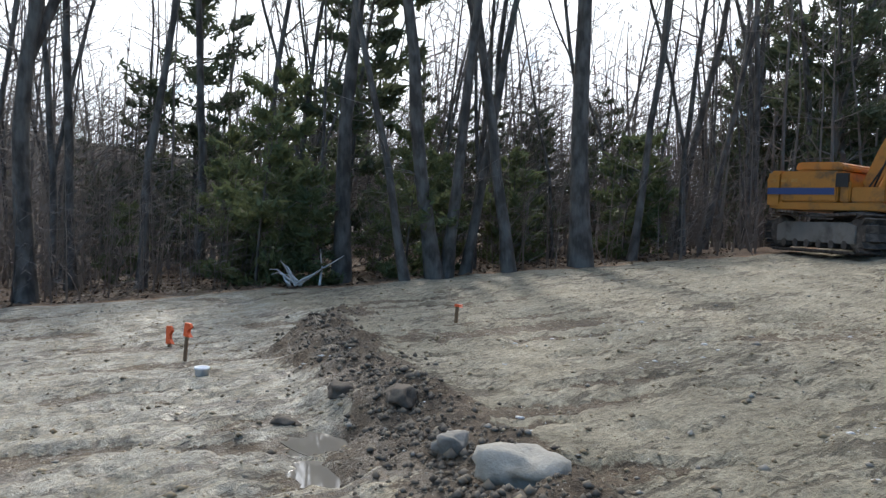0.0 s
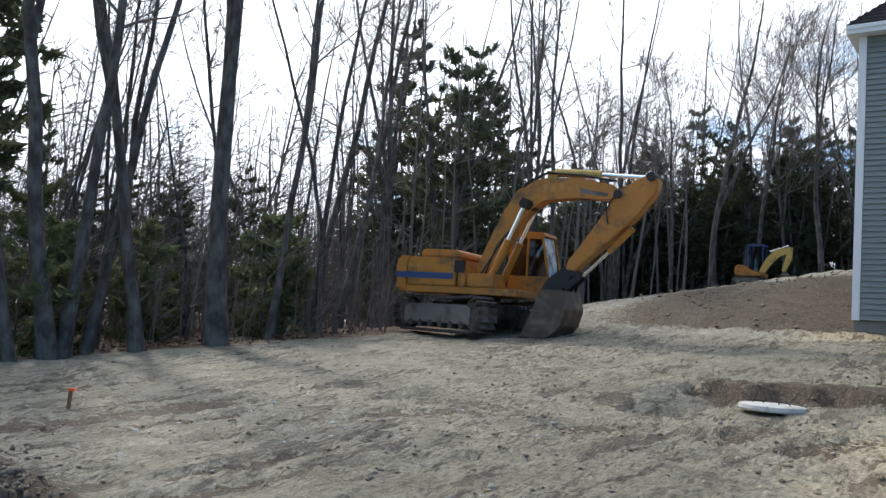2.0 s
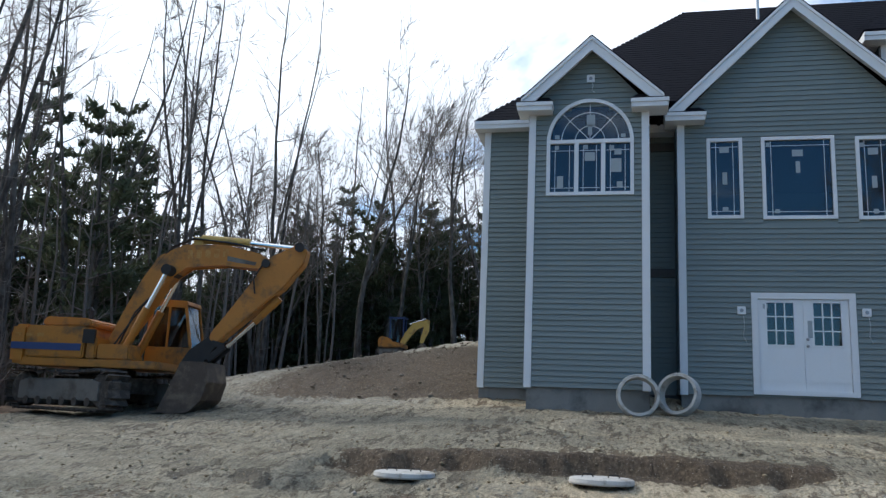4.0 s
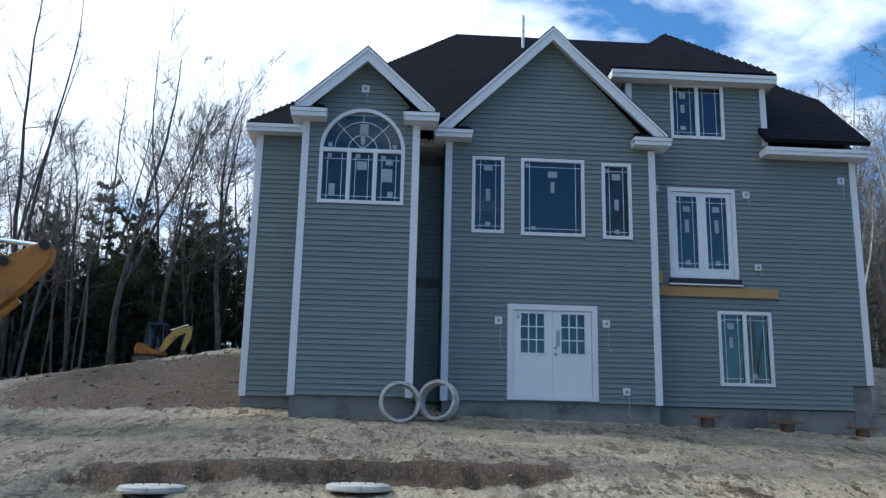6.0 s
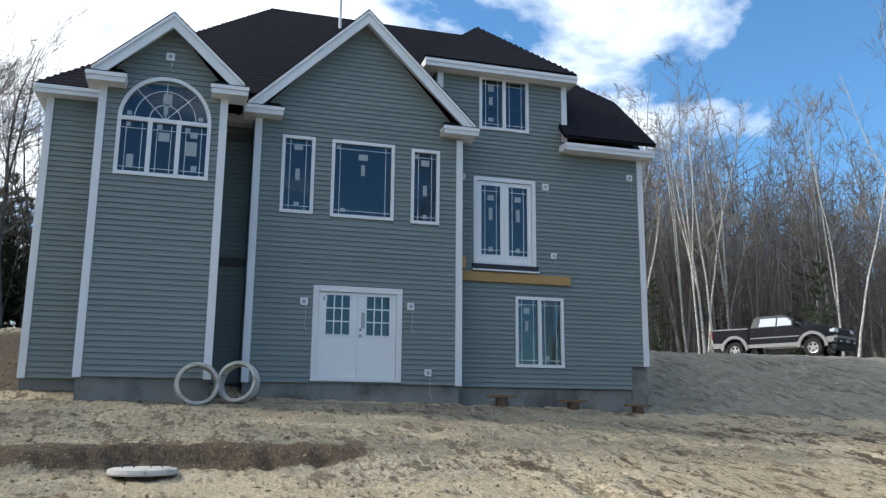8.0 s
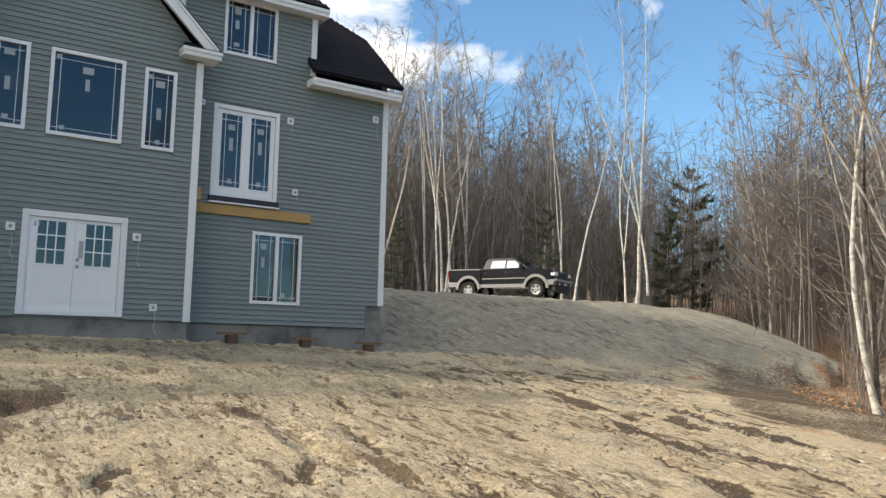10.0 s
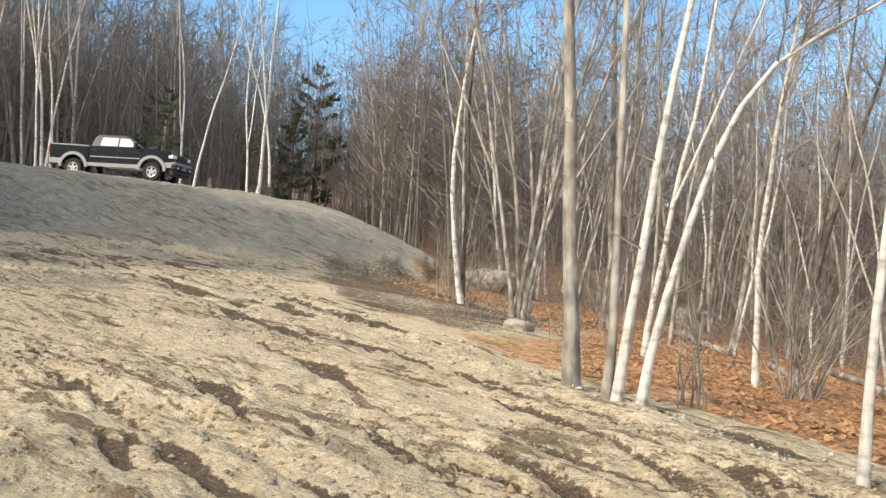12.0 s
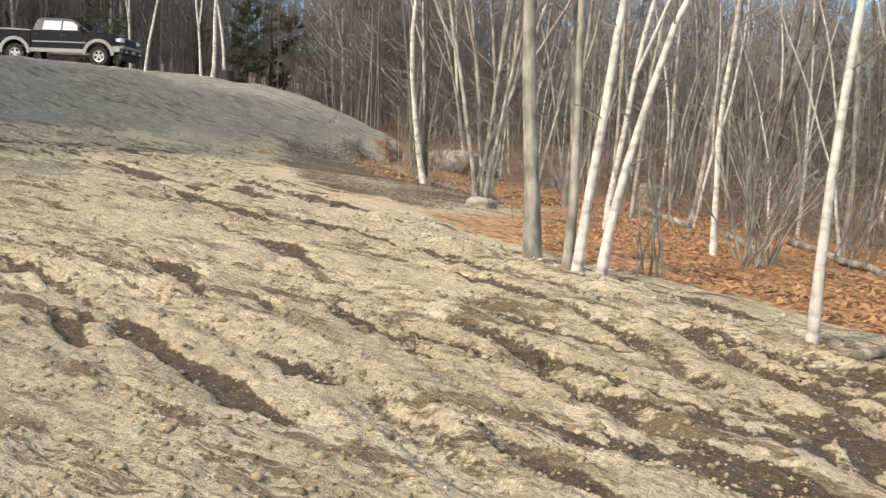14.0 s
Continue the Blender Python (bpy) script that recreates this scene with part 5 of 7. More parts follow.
def pine_meshes(seed, H, r, needle, spread=2.6, first=0.12, whorls=13, dens=1.0, tuft=0.30):
    """Trunk and needled crown of a white pine at the origin: flat ragged plates, a domed top, gaps between."""
    rng = np.random.default_rng(seed)
    tr, cr = Acc(), Acc()
    main = curve(rng, (0, 0, -0.2), (0, 0, 1), H, 10, 0.03, 0.05)
    tr.tube(main, r * (1 - 0.93 * np.linspace(0, 1, 10)), 6)
    C, A, B = [], [], []
    for w in range(whorls):
        t = float(np.clip(first + (0.98 - first) * (w + rng.uniform(-0.35, 0.35)) / (whorls - 1), first, 0.98))
        x = t * 9
        i = min(int(x), 8)
        p = main[i] + (main[i + 1] - main[i]) * (x - i)
        reach = spread * (1.02 - t) ** 0.55 * (0.5 + 0.5 * min(1, (t - first) / 0.35)) + 0.2
        for _ in range(int(rng.integers(3, 6))):
            a = rng.random() * 2 * np.pi
            L = reach * rng.uniform(0.45, 1.25)
            q = curve(rng, p, (np.cos(a), np.sin(a), rng.uniform(-0.12, 0.18) + 0.5 * t * t), L, 5, 0.10, 0.04)
            tr.tube(q[::2], r * 0.15 * np.array([1, .6, .2]), 3)
            n = int(max(12, L * 52 * dens))
            s = (0.18 + 0.82 * rng.random(n) ** 0.7) * 3.99
            j = s.astype(int)
            base = q[j] + (q[j + 1] - q[j]) * (s - j)[:, None]
            out = unit(q[4] - q[0])
            side = unit(np.cross(out, (0, 0, 1.0)))
            fan = rng.normal(0, 1, n) * 0.17 * L * (1.15 - s / 4.6)
            base = base + side * fan[:, None] + np.stack([0 * s, 0 * s, rng.normal(0.02, 0.035 * L + 0.03, n)], -1)
            dirs = out * 0.5 + side * np.sign(fan)[:, None] * 0.5 + rng.normal(0, 0.45, (n, 3)) + np.array([0, 0, 0.25])
            dirs /= np.linalg.norm(dirs, axis=1)[:, None]
            ln = tuft * rng.uniform(0.4, 1.0, n)[:, None]
            acr = np.cross(dirs, rng.normal(0, 1, (n, 3)))
            acr /= np.linalg.norm(acr, axis=1)[:, None] + 1e-6
            C.append(base); A.append(dirs * ln); B.append(acr * ln * rng.uniform(0.16, 0.30, n)[:, None])
    cr.needles(np.concatenate(C), np.concatenate(A), np.concatenate(B))
    return tr.mesh("trunk", BARK), cr.mesh("crown", needle, smooth=False)


def tree_thing(name, meshes, label, category, group=""):
    ob = tagged(new(name), label, category, group)
    for n, me in zip(("trunk", "crown"), meshes):
        part_ob = new(n, me)
        part_ob.parent = ob
    return ob


def spot(az, d):
    """A place by bearing (degrees from +y towards +x) and distance from the middle of the yard."""
    return -2 + d * math.sin(radians(az)), -0.45 + d * math.cos(radians(az))


def stand(ob, x, y, turn=0.0, size=1.0, tilt=0.0, az=0.0, sink=0.05):
    """Set a tree on the ground; tilt leans it sideways, across the bearing az."""
    ob.location = (x, y, hz(x, y) - sink)
    m = Matrix.Rotation(radians(-az), 4, 'Z') @ Matrix.Rotation(radians(tilt), 4, 'Y') @ Matrix.Rotation(radians(az + turn), 4, 'Z')
    ob.rotation_euler = m.to_euler()
    ob.scale = (size, size, size)
    return ob


def plant(proto, x, y, turn, size=1.0, tilt=0.0, az=0.0):
    ob = copy_thing(proto, Matrix.Identity(4))
    return stand(ob, x, y, turn, size, tilt, az)


TREES_W, TREES_E = "trees west of the yard", "trees east of the yard"
trng = random.Random(7)

# the trees that stand at the edge of the yard: bearing, distance, height, radius, lean, forked, path kind
WEST = [(-87.2, 18.6, 19, 0.20, -3, True), (-84.6, 21.5, 18, 0.13, 2, False), (-80.5, 20.5, 17, 0.12, -4, True), (-76.8, 23.0, 18, 0.14, 1, False),
        (-72.6, 21.5, 16, 0.10, -3, False), (-67.4, 18.2, 19, 0.19, -4, False), (-63.0, 17.6, 15, 0.10, -14, False), (-60.9, 18.0, 19, 0.17, -6, True),
        (-60.2, 18.2, 18, 0.14, 2, False), (-58.9, 18.6, 16, 0.12, 4, True), (-55.8, 18.4, 18, 0.14, -9, True), (-50.9, 19.0, 20, 0.24, -2, True),
        (-47.6, 20.2, 18, 0.10, 6, True), (-45.0, 23.0, 18, 0.12, 4, False), (-43.0, 24.0, 19, 0.10, 7, True), (-40.5, 27.0, 18, 0.12, 3, True)]
for i, (az, d, H, r, lean, fork) in enumerate(WEST):
    ob = tree_thing("bare_tree", bare_tree_meshes(100 + i, H, r, BARK, TWIG, 0.38, 17, 0.8, fork), "tall leafless tree with dark bark at the edge of the yard", "tree", TREES_W)
    x, y = -2.59 + d * math.sin(radians(az)), -0.71 + d * math.cos(radians(az))
    stand(ob, x, y, trng.uniform(-20, 20), 1, lean, az)

EAST = [(68.2, 9.7, 17, 0.092, -4.0, PALEBARK, False, "smooth pale grey tree trunk at the lip of the yard"),
        (70.6, 9.5, 15, 0.055, 1.0, PALEBARK, False, "grey leafless tree beside two birches"),
        (71.2, 9.35, 15, 0.054, 3.4, BIRCH, False, "slender white birch leaning slightly"),
        (86.5, 7.75, 13, 0.045, -0.5, BIRCH, False, "thin white birch with bent branches"),
        (92.8, 7.65, 16, 0.082, 2.2, BIRCH, True, "thick pale birch with peeling bark"),
        (98.1, 10.6, 15, 0.062, 6.0, PALEBARK, False, "slim grey tree leaning over the woods floor")]
for i, (az, d, H, r, lean, bk, fork, lab) in enumerate(EAST):
    ob = tree_thing("birch_tree" if bk is BIRCH else "bare_tree", bare_tree_meshes(200 + i, H, r, bk, PALETWIG, 0.40, 14, 0.7, fork, wob=0.03), lab, "tree", TREES_E)
    x, y = -1.66 + d * math.sin(radians(az)), -0.44 + d * math.cos(radians(az))
    stand(ob, x, y, trng.uniform(-20, 20), 1, lean, az)
# the birch that bows far over
right = np.array([math.cos(radians(71.3)), -math.sin(radians(71.3)), 0])
bow = [np.array([0, 0, z]) + right * off for z, off in ((-0.25, -0.02), (0.6, 0.08), (1.3, 0.22), (2.1, 0.42), (2.8, 0.62), (3.4, 0.88), (3.85, 1.2), (4.15, 1.6), (4.45, 2.1), (4.75, 2.6), (5.1, 3.1))]
ob = tree_thing("birch_tree", bare_tree_meshes(230, 8, 0.056, BIRCH, PALETWIG, 0.6, 10, 0.7, path=bow), "white birch bowing far over to one side", "tree", TREES_E)
stand(ob, -1.66 + 9.3 * math.sin(radians(72.8)), -0.44 + 9.3 * math.cos(radians(72.8)))

# prototypes for the woods
W_PROTO = [tree_thing("bare_tree", bare_tree_meshes(300 + k, 15 + k, 0.085 + 0.012 * k, BARK, TWIG, 0.35, 13, 0.85, k % 2 == 0, twigs=2, lightly=True),
                      "leafless tree with dark bark in the woods", "tree", TREES_W) for k in range(5)]
E_PROTO = [tree_thing("bare_tree", bare_tree_meshes(320 + k, 13 + k, 0.048 + 0.012 * k, PALEBARK, PALETWIG, 0.24, 14, 0.75, k % 2 == 1, twigs=2, lightly=True),
                      "slim leafless tree with pale grey bark in the woods", "tree", TREES_E) for k in range(5)]
B_PROTO = [tree_thing("birch_tree", bare_tree_meshes(340 + k, 14 + k, 0.06 + 0.015 * k, BIRCH, PALETWIG, 0.32, 13, 0.75, k % 2 == 0, twigs=2, lightly=True),
                      "slender white-barked birch without leaves", "tree", TREES_E) for k in range(3)]
P_PROTO = [tree_thing("pine_tree", pine_meshes(360 + k, 10 + 1.6 * k, 0.15 + 0.02 * k, NEEDLE, 3.0 + 0.35 * k, 0.10, 14, 0.72, 0.36),
                      "dark green white pine in the woods", "tree", TREES_W) for k in range(4)]
Y_PROTO = [tree_thing("young_pine", pine_meshes(380 + k, 2.2 + 0.7 * k, 0.03, YOUNGNEEDLE, 0.80 + 0.15 * k, 0.04, 11, 2.2, 0.15),
                      "small bright green young pine", "tree", TREES_W) for k in range(3)]

# set the prototypes themselves down too
for k, (p, az, d) in enumerate([(W_PROTO[0], -70, 27), (W_PROTO[1], -52.5, 26), (W_PROTO[2], -90, 26), (W_PROTO[3], -37, 33), (W_PROTO[4], -20, 52),
                                (E_PROTO[0], 75, 19), (E_PROTO[1], 61, 24), (E_PROTO[2], 88, 22), (E_PROTO[3], 100, 17), (E_PROTO[4], 66, 34),
                                (B_PROTO[0], 46.0, 42.5), (B_PROTO[1], 47.4, 42.6), (B_PROTO[2], 33.4, 47),
                                (P_PROTO[0], -68.5, 24), (P_PROTO[1], -36, 33), (P_PROTO[2], -78, 32), (P_PROTO[3], -41, 39),
                                (Y_PROTO[0], -70.6, 18.6), (Y_PROTO[1], -72.9, 19.8), (Y_PROTO[2], -64.5, 18.9)]):
    stand(p, *spot(az, d), turn=k * 40)


def clear_of(x, y):
    """True where trees may stand: not on the yard, the plateau, the drive or the house."""
    if -8 < x < 11 and 14 < y < 31:
        return False
    if x > 4 and y > 14 and x < float(yard_edge(np.array([y]))[0]) + 7 + 0.25 * max(0, y - 16) and y < 44:
        return False
    if x < float(wood_edge(np.array([y]))[0]) - 0.3 and y < 17.5:
        return True
    if x > float(yard_edge(np.array([y]))[0]) + 1.6 and y < 14:
        return True
    return y >= 17.5 and (math.hypot(x + 2, y) > 27 if x < -17 else math.hypot(x + 2, y) > 47)


def scatter(protos, n, az0, az1, d0, d1, sizes=(0.8, 1.2), tilt=4.0, power=1.0):
    made = 0
    tries = 0
    while made < n and tries < n * 12:
        tries += 1
        az = trng.uniform(az0, az1)
        d = d0 + (d1 - d0) * trng.random() ** power
        x, y = spot(az, d)
        if not clear_of(x, y):
            continue
        plant(trng.choice(protos), x, y, trng.uniform(0, 360), trng.uniform(*sizes), trng.gauss(0, tilt), az)
        made += 1


scatter(W_PROTO, 54, -102, -38, 20, 46, (0.5, 0.95))
scatter(W_PROTO, 42, -40, -8, 30, 64, (0.75, 1.15))
scatter(P_PROTO, 46, -106, -46, 27, 42, (0.24, 0.46))
scatter(P_PROTO, 9, -43, -33, 32, 46, (0.5, 0.85))
scatter(P_PROTO, 44, -33, -7, 46, 54, (0.48, 0.80))
scatter(P_PROTO, 40, -36, -6, 47, 62, (0.42, 0.66))
for k in range(24):
    az, d = -31 + 1.04 * k + trng.uniform(-0.4, 0.4), 47.5 + trng.uniform(0, 4)
    plant(P_PROTO[trng.randrange(4)], *spot(az, d), trng.uniform(0, 360), trng.uniform(0.5, 0.78))
# broad bare crowns above the pines on the rise
for k, (az, d, H, r, lean, fork) in enumerate(((-19.0, 41, 15.5, 0.17, 1, True), (-16.6, 43, 14.0, 0.13, 3, True), (-21.6, 44, 13.5, 0.12, -2, False), (-12.4, 42, 14.5, 0.14, 2, True),
                                               (-24.6, 46, 13.5, 0.12, 0, True), (-9.8, 45, 14.0, 0.12, -3, True), (-27.4, 45, 13.5, 0.12, 2, False), (-14.6, 47, 13.0, 0.11, -2, True))):
    ob = tree_thing("bare_tree", bare_tree_meshes(500 + k, H, r, BARK, TWIG, 0.34, 21, 1.4, fork, wob=0.06, twigs=3, lightly=True), "leafless tree with a wide fine-twigged crown above the pines", "tree", TREES_W)
    stand(ob, *spot(az, d), trng.uniform(0, 360), 1, lean, az)
scatter(Y_PROTO, 16, -98, -42, 18.8, 25, (0.7, 1.5), 3)
scatter(E_PROTO, 70, 60, 114, 17, 46, (0.55, 1.05), 6, 0.8)
scatter(W_PROTO, 18, 60.5, 114, 18, 44, (0.45, 0.8), 6)
scatter(B_PROTO, 16, 60, 114, 14, 40, (0.55, 0.95), 6)
scatter(E_PROTO, 84, 24, 57, 44, 72, (0.95, 1.4))
scatter(B_PROTO, 14, 26, 54, 45, 60, (0.85, 1.1), 5)
scatter(P_PROTO, 9, 26, 62, 56, 74, (0.35, 0.6))
for az, d, sz in ((104.0, 30, 1.0), (107.5, 26, 0.9), (110.5, 30, 1.0), (50.2, 74, 1.0), (48.8, 68, 0.7), (40.5, 52, 0.42), (39.0, 54, 0.36), (28.0, 52, 0.4), (30.0, 50, 0.35)):
    plant(P_PROTO[trng.randrange(4)], *spot(az, d), trng.uniform(0, 360), sz)
# named clumps
for az, d, tilt, sz in ((64.6, 18.6, -5, 1.0), (64.9, 18.7, 2, 1.1), (65.2, 18.5, 6, 1.0), (65.4, 18.8, 10, 0.9), (65.1, 19.0, -2, 1.0), (64.4, 18.9, 15, 0.9)):
    plant(E_PROTO[1], *spot(az, d), trng.uniform(0, 360), sz * 0.9, tilt, az)
for az, d, tilt, sz in ((46.6, 42.4, 5, 1.1), (41.6, 47, -4, 1.1), (42.4, 47, 4, 1.0), (33.0, 47, -5, 1.1), (33.9, 47.2, 4, 1.0), (33.6, 47.4, 9, 1.0), (28.6, 46, 12, 0.6), (28.4, 46, -12, 0.6), (28.9, 46.2, 3, 0.6)):
    plant(B_PROTO[trng.randrange(3)], *spot(az, d), trng.uniform(0, 360), sz, tilt, az)


def woods_stuff(name, label, n, az0, az1, d0, d1, H, r, material, seed, boughs=9, wob=0.05):
    """Far stems too many to count, as one object."""
    rng = np.random.default_rng(seed)
    acc = Acc()
    k = 0
    while k < n:
        az, d = rng.uniform(az0, az1), rng.uniform(d0, d1)
        x, y = spot(az, d)
        k += 1
        if not clear_of(x, y):
            continue
        h = rng.uniform(*H)
        base = np.array([x, y, float(height(np.array([x]), np.array([y]), False)[0]) - 0.2])
        p = curve(rng, base, (rng.normal(0, 0.06 + wob * 2 - 0.1), rng.normal(0, 0.06 + wob * 2 - 0.1), 1), h, 6, wob, 0.02)
        rr = rng.uniform(*r)
        acc.tube(p, rr * (1 - 0.85 * np.linspace(0, 1, 6)), 3 if rr < 0.04 else 5)
        for _ in range(boughs):
            t = rng.uniform(1.2, 4.6)
            i = int(t)
            a = rng.random() * 6.283
            q = curve(rng, p[i] + (p[i + 1] - p[i]) * (t - i), (np.cos(a), np.sin(a), rng.uniform(0.0, 1.2)), h * rng.uniform(0.08, 0.24), 4, 0.25, 0.05)
            acc.tube(q, rr * np.array([0.34, 0.25, 0.16, 0.07]), 3)
            m = 7
            j = rng.integers(0, 3, m)
            d3 = unit(q[3] - q[0]) + rng.normal(0, 0.6, (m, 3))
            acc.sprigs(q[j] + (q[j + 1] - q[j]) * rng.random(m)[:, None], d3 * h * rng.uniform(0.03, 0.085, m)[:, None], max(0.005, rr * 0.16))
    return tagged(new(name, acc.mesh(name, material)), label, "woods", kind="stuff")


woods_stuff("far_woods", "distant leafless woods with grey-brown stems", 900, 22, 118, 38, 95, (9, 18), (0.04, 0.09), FARTWIG, 11, 10)
woods_stuff("far_woods", "distant leafless woods with dark stems", 700, -108, -6, 30, 76, (6, 13), (0.04, 0.10), TWIG, 12, 8)
woods_stuff("brush", "thin grey saplings and brush under the trees", 480, 60, 116, 14, 34, (1.0, 4.0), (0.006, 0.013), PALETWIG, 13, 6, 0.2)
woods_stuff("far_woods", "leafless thicket behind the drive", 420, 24, 54, 45, 66, (4, 11), (0.03, 0.06), FARTWIG, 16, 9, 0.08)
woods_stuff("brush", "distant grey-brown thicket under the trees", 900, 46, 118, 30, 70, (1.5, 6.5), (0.012, 0.026), FARTWIG, 15, 5, 0.2)
woods_stuff("brush", "dark tangled brush at the edge of the woods", 700, -104, -34, 19.5, 44, (1.0, 4.5), (0.010, 0.022), TWIG, 14, 5, 0.18)


def twig_haze(name, label, n, az0, az1, d0, d1, H, material, seed, half=0.022, m=44):
    """Woods so deep that only their massed fine twigs show, as one object."""
    rng = np.random.default_rng(seed)
    acc = Acc()
    az, d = np.radians(rng.uniform(az0, az1, n)), rng.uniform(d0, d1, n)
    x, y = -2 + d * np.sin(az), -0.45 + d * np.cos(az)
    ok = np.array([clear_of(float(a), float(b)) for a, b in zip(x, y)])
    x, y = x[ok], y[ok]
    k = len(x)
    base = np.stack([x, y, height(x, y, False) - 0.2], -1)
    h = rng.uniform(*H, k)
    axis = np.stack([rng.normal(0, 0.07, k), rng.normal(0, 0.07, k), np.ones(k)], -1) * h[:, None]
    acc.sprigs(base, axis, 0.055)
    t = rng.uniform(0.16, 1.0, (k, m, 1))
    wide = rng.uniform(0.08, 0.17, (k, 1, 1))
    p = base[:, None] + axis[:, None] * t + rng.normal(0, 1, (k, m, 3)) * np.array([1, 1, 0.3]) * h[:, None, None] * wide * (1.15 - t) * 0.6
    dd = rng.normal(0, 1, (k, m, 3)) * np.array([1, 1, 0.6]) + np.array([0, 0, 0.9])
    dd *= h[:, None, None] * wide * (1.25 - 0.8 * t)
    acc.sprigs(p.reshape(-1, 3), dd.reshape(-1, 3), half)
    return tagged(new(name, acc.mesh(name, material)), label, "woods", kind="stuff")


HAZETWIG = mat("massed_twig_bark", (0.245, 0.205, 0.178), 0.95, var=0.25, scale=0.15, bump=0)
twig_haze("deep_woods", "deep leafless woods, grey-brown massed twigs", 1500, 18, 120, 46, 92, (11, 16.5), HAZETWIG, 71)
twig_haze("deep_woods", "deep leafless woods behind the drive", 420, 20, 62, 48, 75, (9, 14.5), HAZETWIG, 72)
twig_haze("deep_woods", "deep leafless woods with dark massed twigs", 1100, -112, -44, 26, 60, (3.5, 7.5), TWIG, 73, 0.016, 60)
twig_haze("brush", "low brown brush at the foot of the western trees", 900, -106, -34, 18.6, 34, (1.0, 3.2), TWIG, 75, 0.009, 30)
twig_haze("deep_woods", "leafless crowns above the pines", 420, -42, -3, 48, 76, (8, 12.5), TWIG, 74, 0.016)


def ridge_woods():
    """Fine leafless crowns along the hills behind everything."""
    rng = np.random.default_rng(61)
    acc = Acc()
    n = 2300
    az = np.concatenate([rng.uniform(16, 124, n * 5 // 8), rng.uniform(-112, -4, n - n * 5 // 8)])
    a = np.radians(az)
    r = rng.uniform(106, 140, n)
    z = ridge_height(a, r) - 1.0
    base = np.stack([-2 + r * np.sin(a), r * np.cos(a), z], -1)
    h = rng.uniform(7, 13, n)
    axis = np.stack([rng.normal(0, 0.05, n), rng.normal(0, 0.05, n), np.ones(n)], -1) * h[:, None]
    acc.sprigs(base, axis, 0.10)
    m = 34
    t = rng.uniform(0.3, 1.0, (n, m, 1))
    p = base[:, None] + axis[:, None] * t
    d = rng.normal(0, 1, (n, m, 3)) * np.array([1, 1, 0.6]) + np.array([0, 0, 0.9])
    d *= (h[:, None, None] * 0.13) * (1.25 - 0.7 * t)
    p = p + rng.normal(0, 0.5, (n, m, 3)) * (1.2 - t)
    acc.sprigs(p.reshape(-1, 3), d.reshape(-1, 3), 0.032)
    return tagged(new("ridge_woods", acc.mesh("ridge_woods", RIDGETWIG)), "fine grey leafless crowns on the far hills", "woods", kind="stuff")


ridge_woods()


def shrub(az, d, n, h, seed, label):
    rng = np.random.default_rng(seed)
    acc = Acc()
    for _ in range(n):
        a = rng.random() * 6.283
        q = curve(rng, (rng.normal(0, 0.12), rng.normal(0, 0.12), -0.1), (0.28 * np.cos(a), 0.28 * np.sin(a), 1), h * rng.uniform(0.5, 1.1), 7, 0.09, 0.01)
        acc.tube(q, rng.uniform(0.010, 0.019) * (1 - 0.8 * np.linspace(0, 1, 7)), 4)
        for _ in range(4):
            j = int(rng.integers(2, 6))
            w = curve(rng, q[j], q[j] - q[j - 1] + rng.normal(0, 0.2, 3), h * rng.uniform(0.15, 0.3), 4, 0.12)
            acc.tube(w, [0.007, 0.005, 0.004, 0.002], 3)
    ob = tagged(new("shrub", acc.mesh("shrub", PALEBARK)), label, "shrub", "shrubs under the trees")
    x, y = spot(az, d)
    ob.location = (x, y, hz(x, y))


shrub(82.6, 13.6, 16, 3.4, 1, "leafless many-stemmed shrub among fallen leaves")
shrub(83.9, 14.2, 9, 2.8, 2, "leafless many-stemmed shrub among fallen leaves")
shrub(76.5, 10.4, 7, 1.7, 3, "thin bent suckers at the lip of the yard")
shrub(59.8, 20.5, 12, 3.2, 4, "tangle of thin leafless saplings at the bank's toe")
shrub(61.2, 20.8, 8, 3.0, 5, "tangle of thin leafless saplings at the bank's toe")
shrub(88.5, 18.5, 12, 2.6, 6, "leafless many-stemmed shrub among fallen leaves")

# the tall pines behind the excavator
for az, d, k, size in ((-36.0, 41, 3, 1.0), (-38.2, 42, 2, 0.98), (-33.6, 43, 3, 0.86), (-39.8, 40.5, 1, 0.95), (-31.4, 44, 2, 0.8), (-35.0, 45, 1, 1.15)):
    plant(P_PROTO[k], *spot(az, d), az * 31 % 360, size)

# ---------------------------------------------------------------- machines
YELLOW = mat("weathered_yellow_paint", (0.46, 0.18, 0.02), 0.5, var=0.12, scale=2.5, fine=30, bump=0.08, stain=(0.16, 0.085, 0.03), stain_amt=0.35, stain_scale=2.2)
PALEYELLOW = mat("faded_yellow_paint", (0.56, 0.36, 0.08), 0.5, var=0.12, scale=2, fine=30, bump=0.08, stain=(0.3, 0.17, 0.05), stain_amt=0.3, stain_scale=2)
WORNMARK = mat("worn_mark", (0.50, 0.26, 0.06), 0.6, var=0.2, scale=9, stain=(0.40, 0.16, 0.02), stain_amt=0.8, stain_scale=9)
BLUEBAND = mat("blue_stripe_paint", (0.035, 0.06, 0.16), 0.5, var=0.1, scale=4)
TRACKSTEEL = mat("muddy_track_steel", (0.075, 0.06, 0.05), 0.85, 0.2, var=0.3, scale=5, fine=40, bump=0.4, stain=(0.17, 0.14, 0.11), stain_amt=0.5, stain_scale=4)
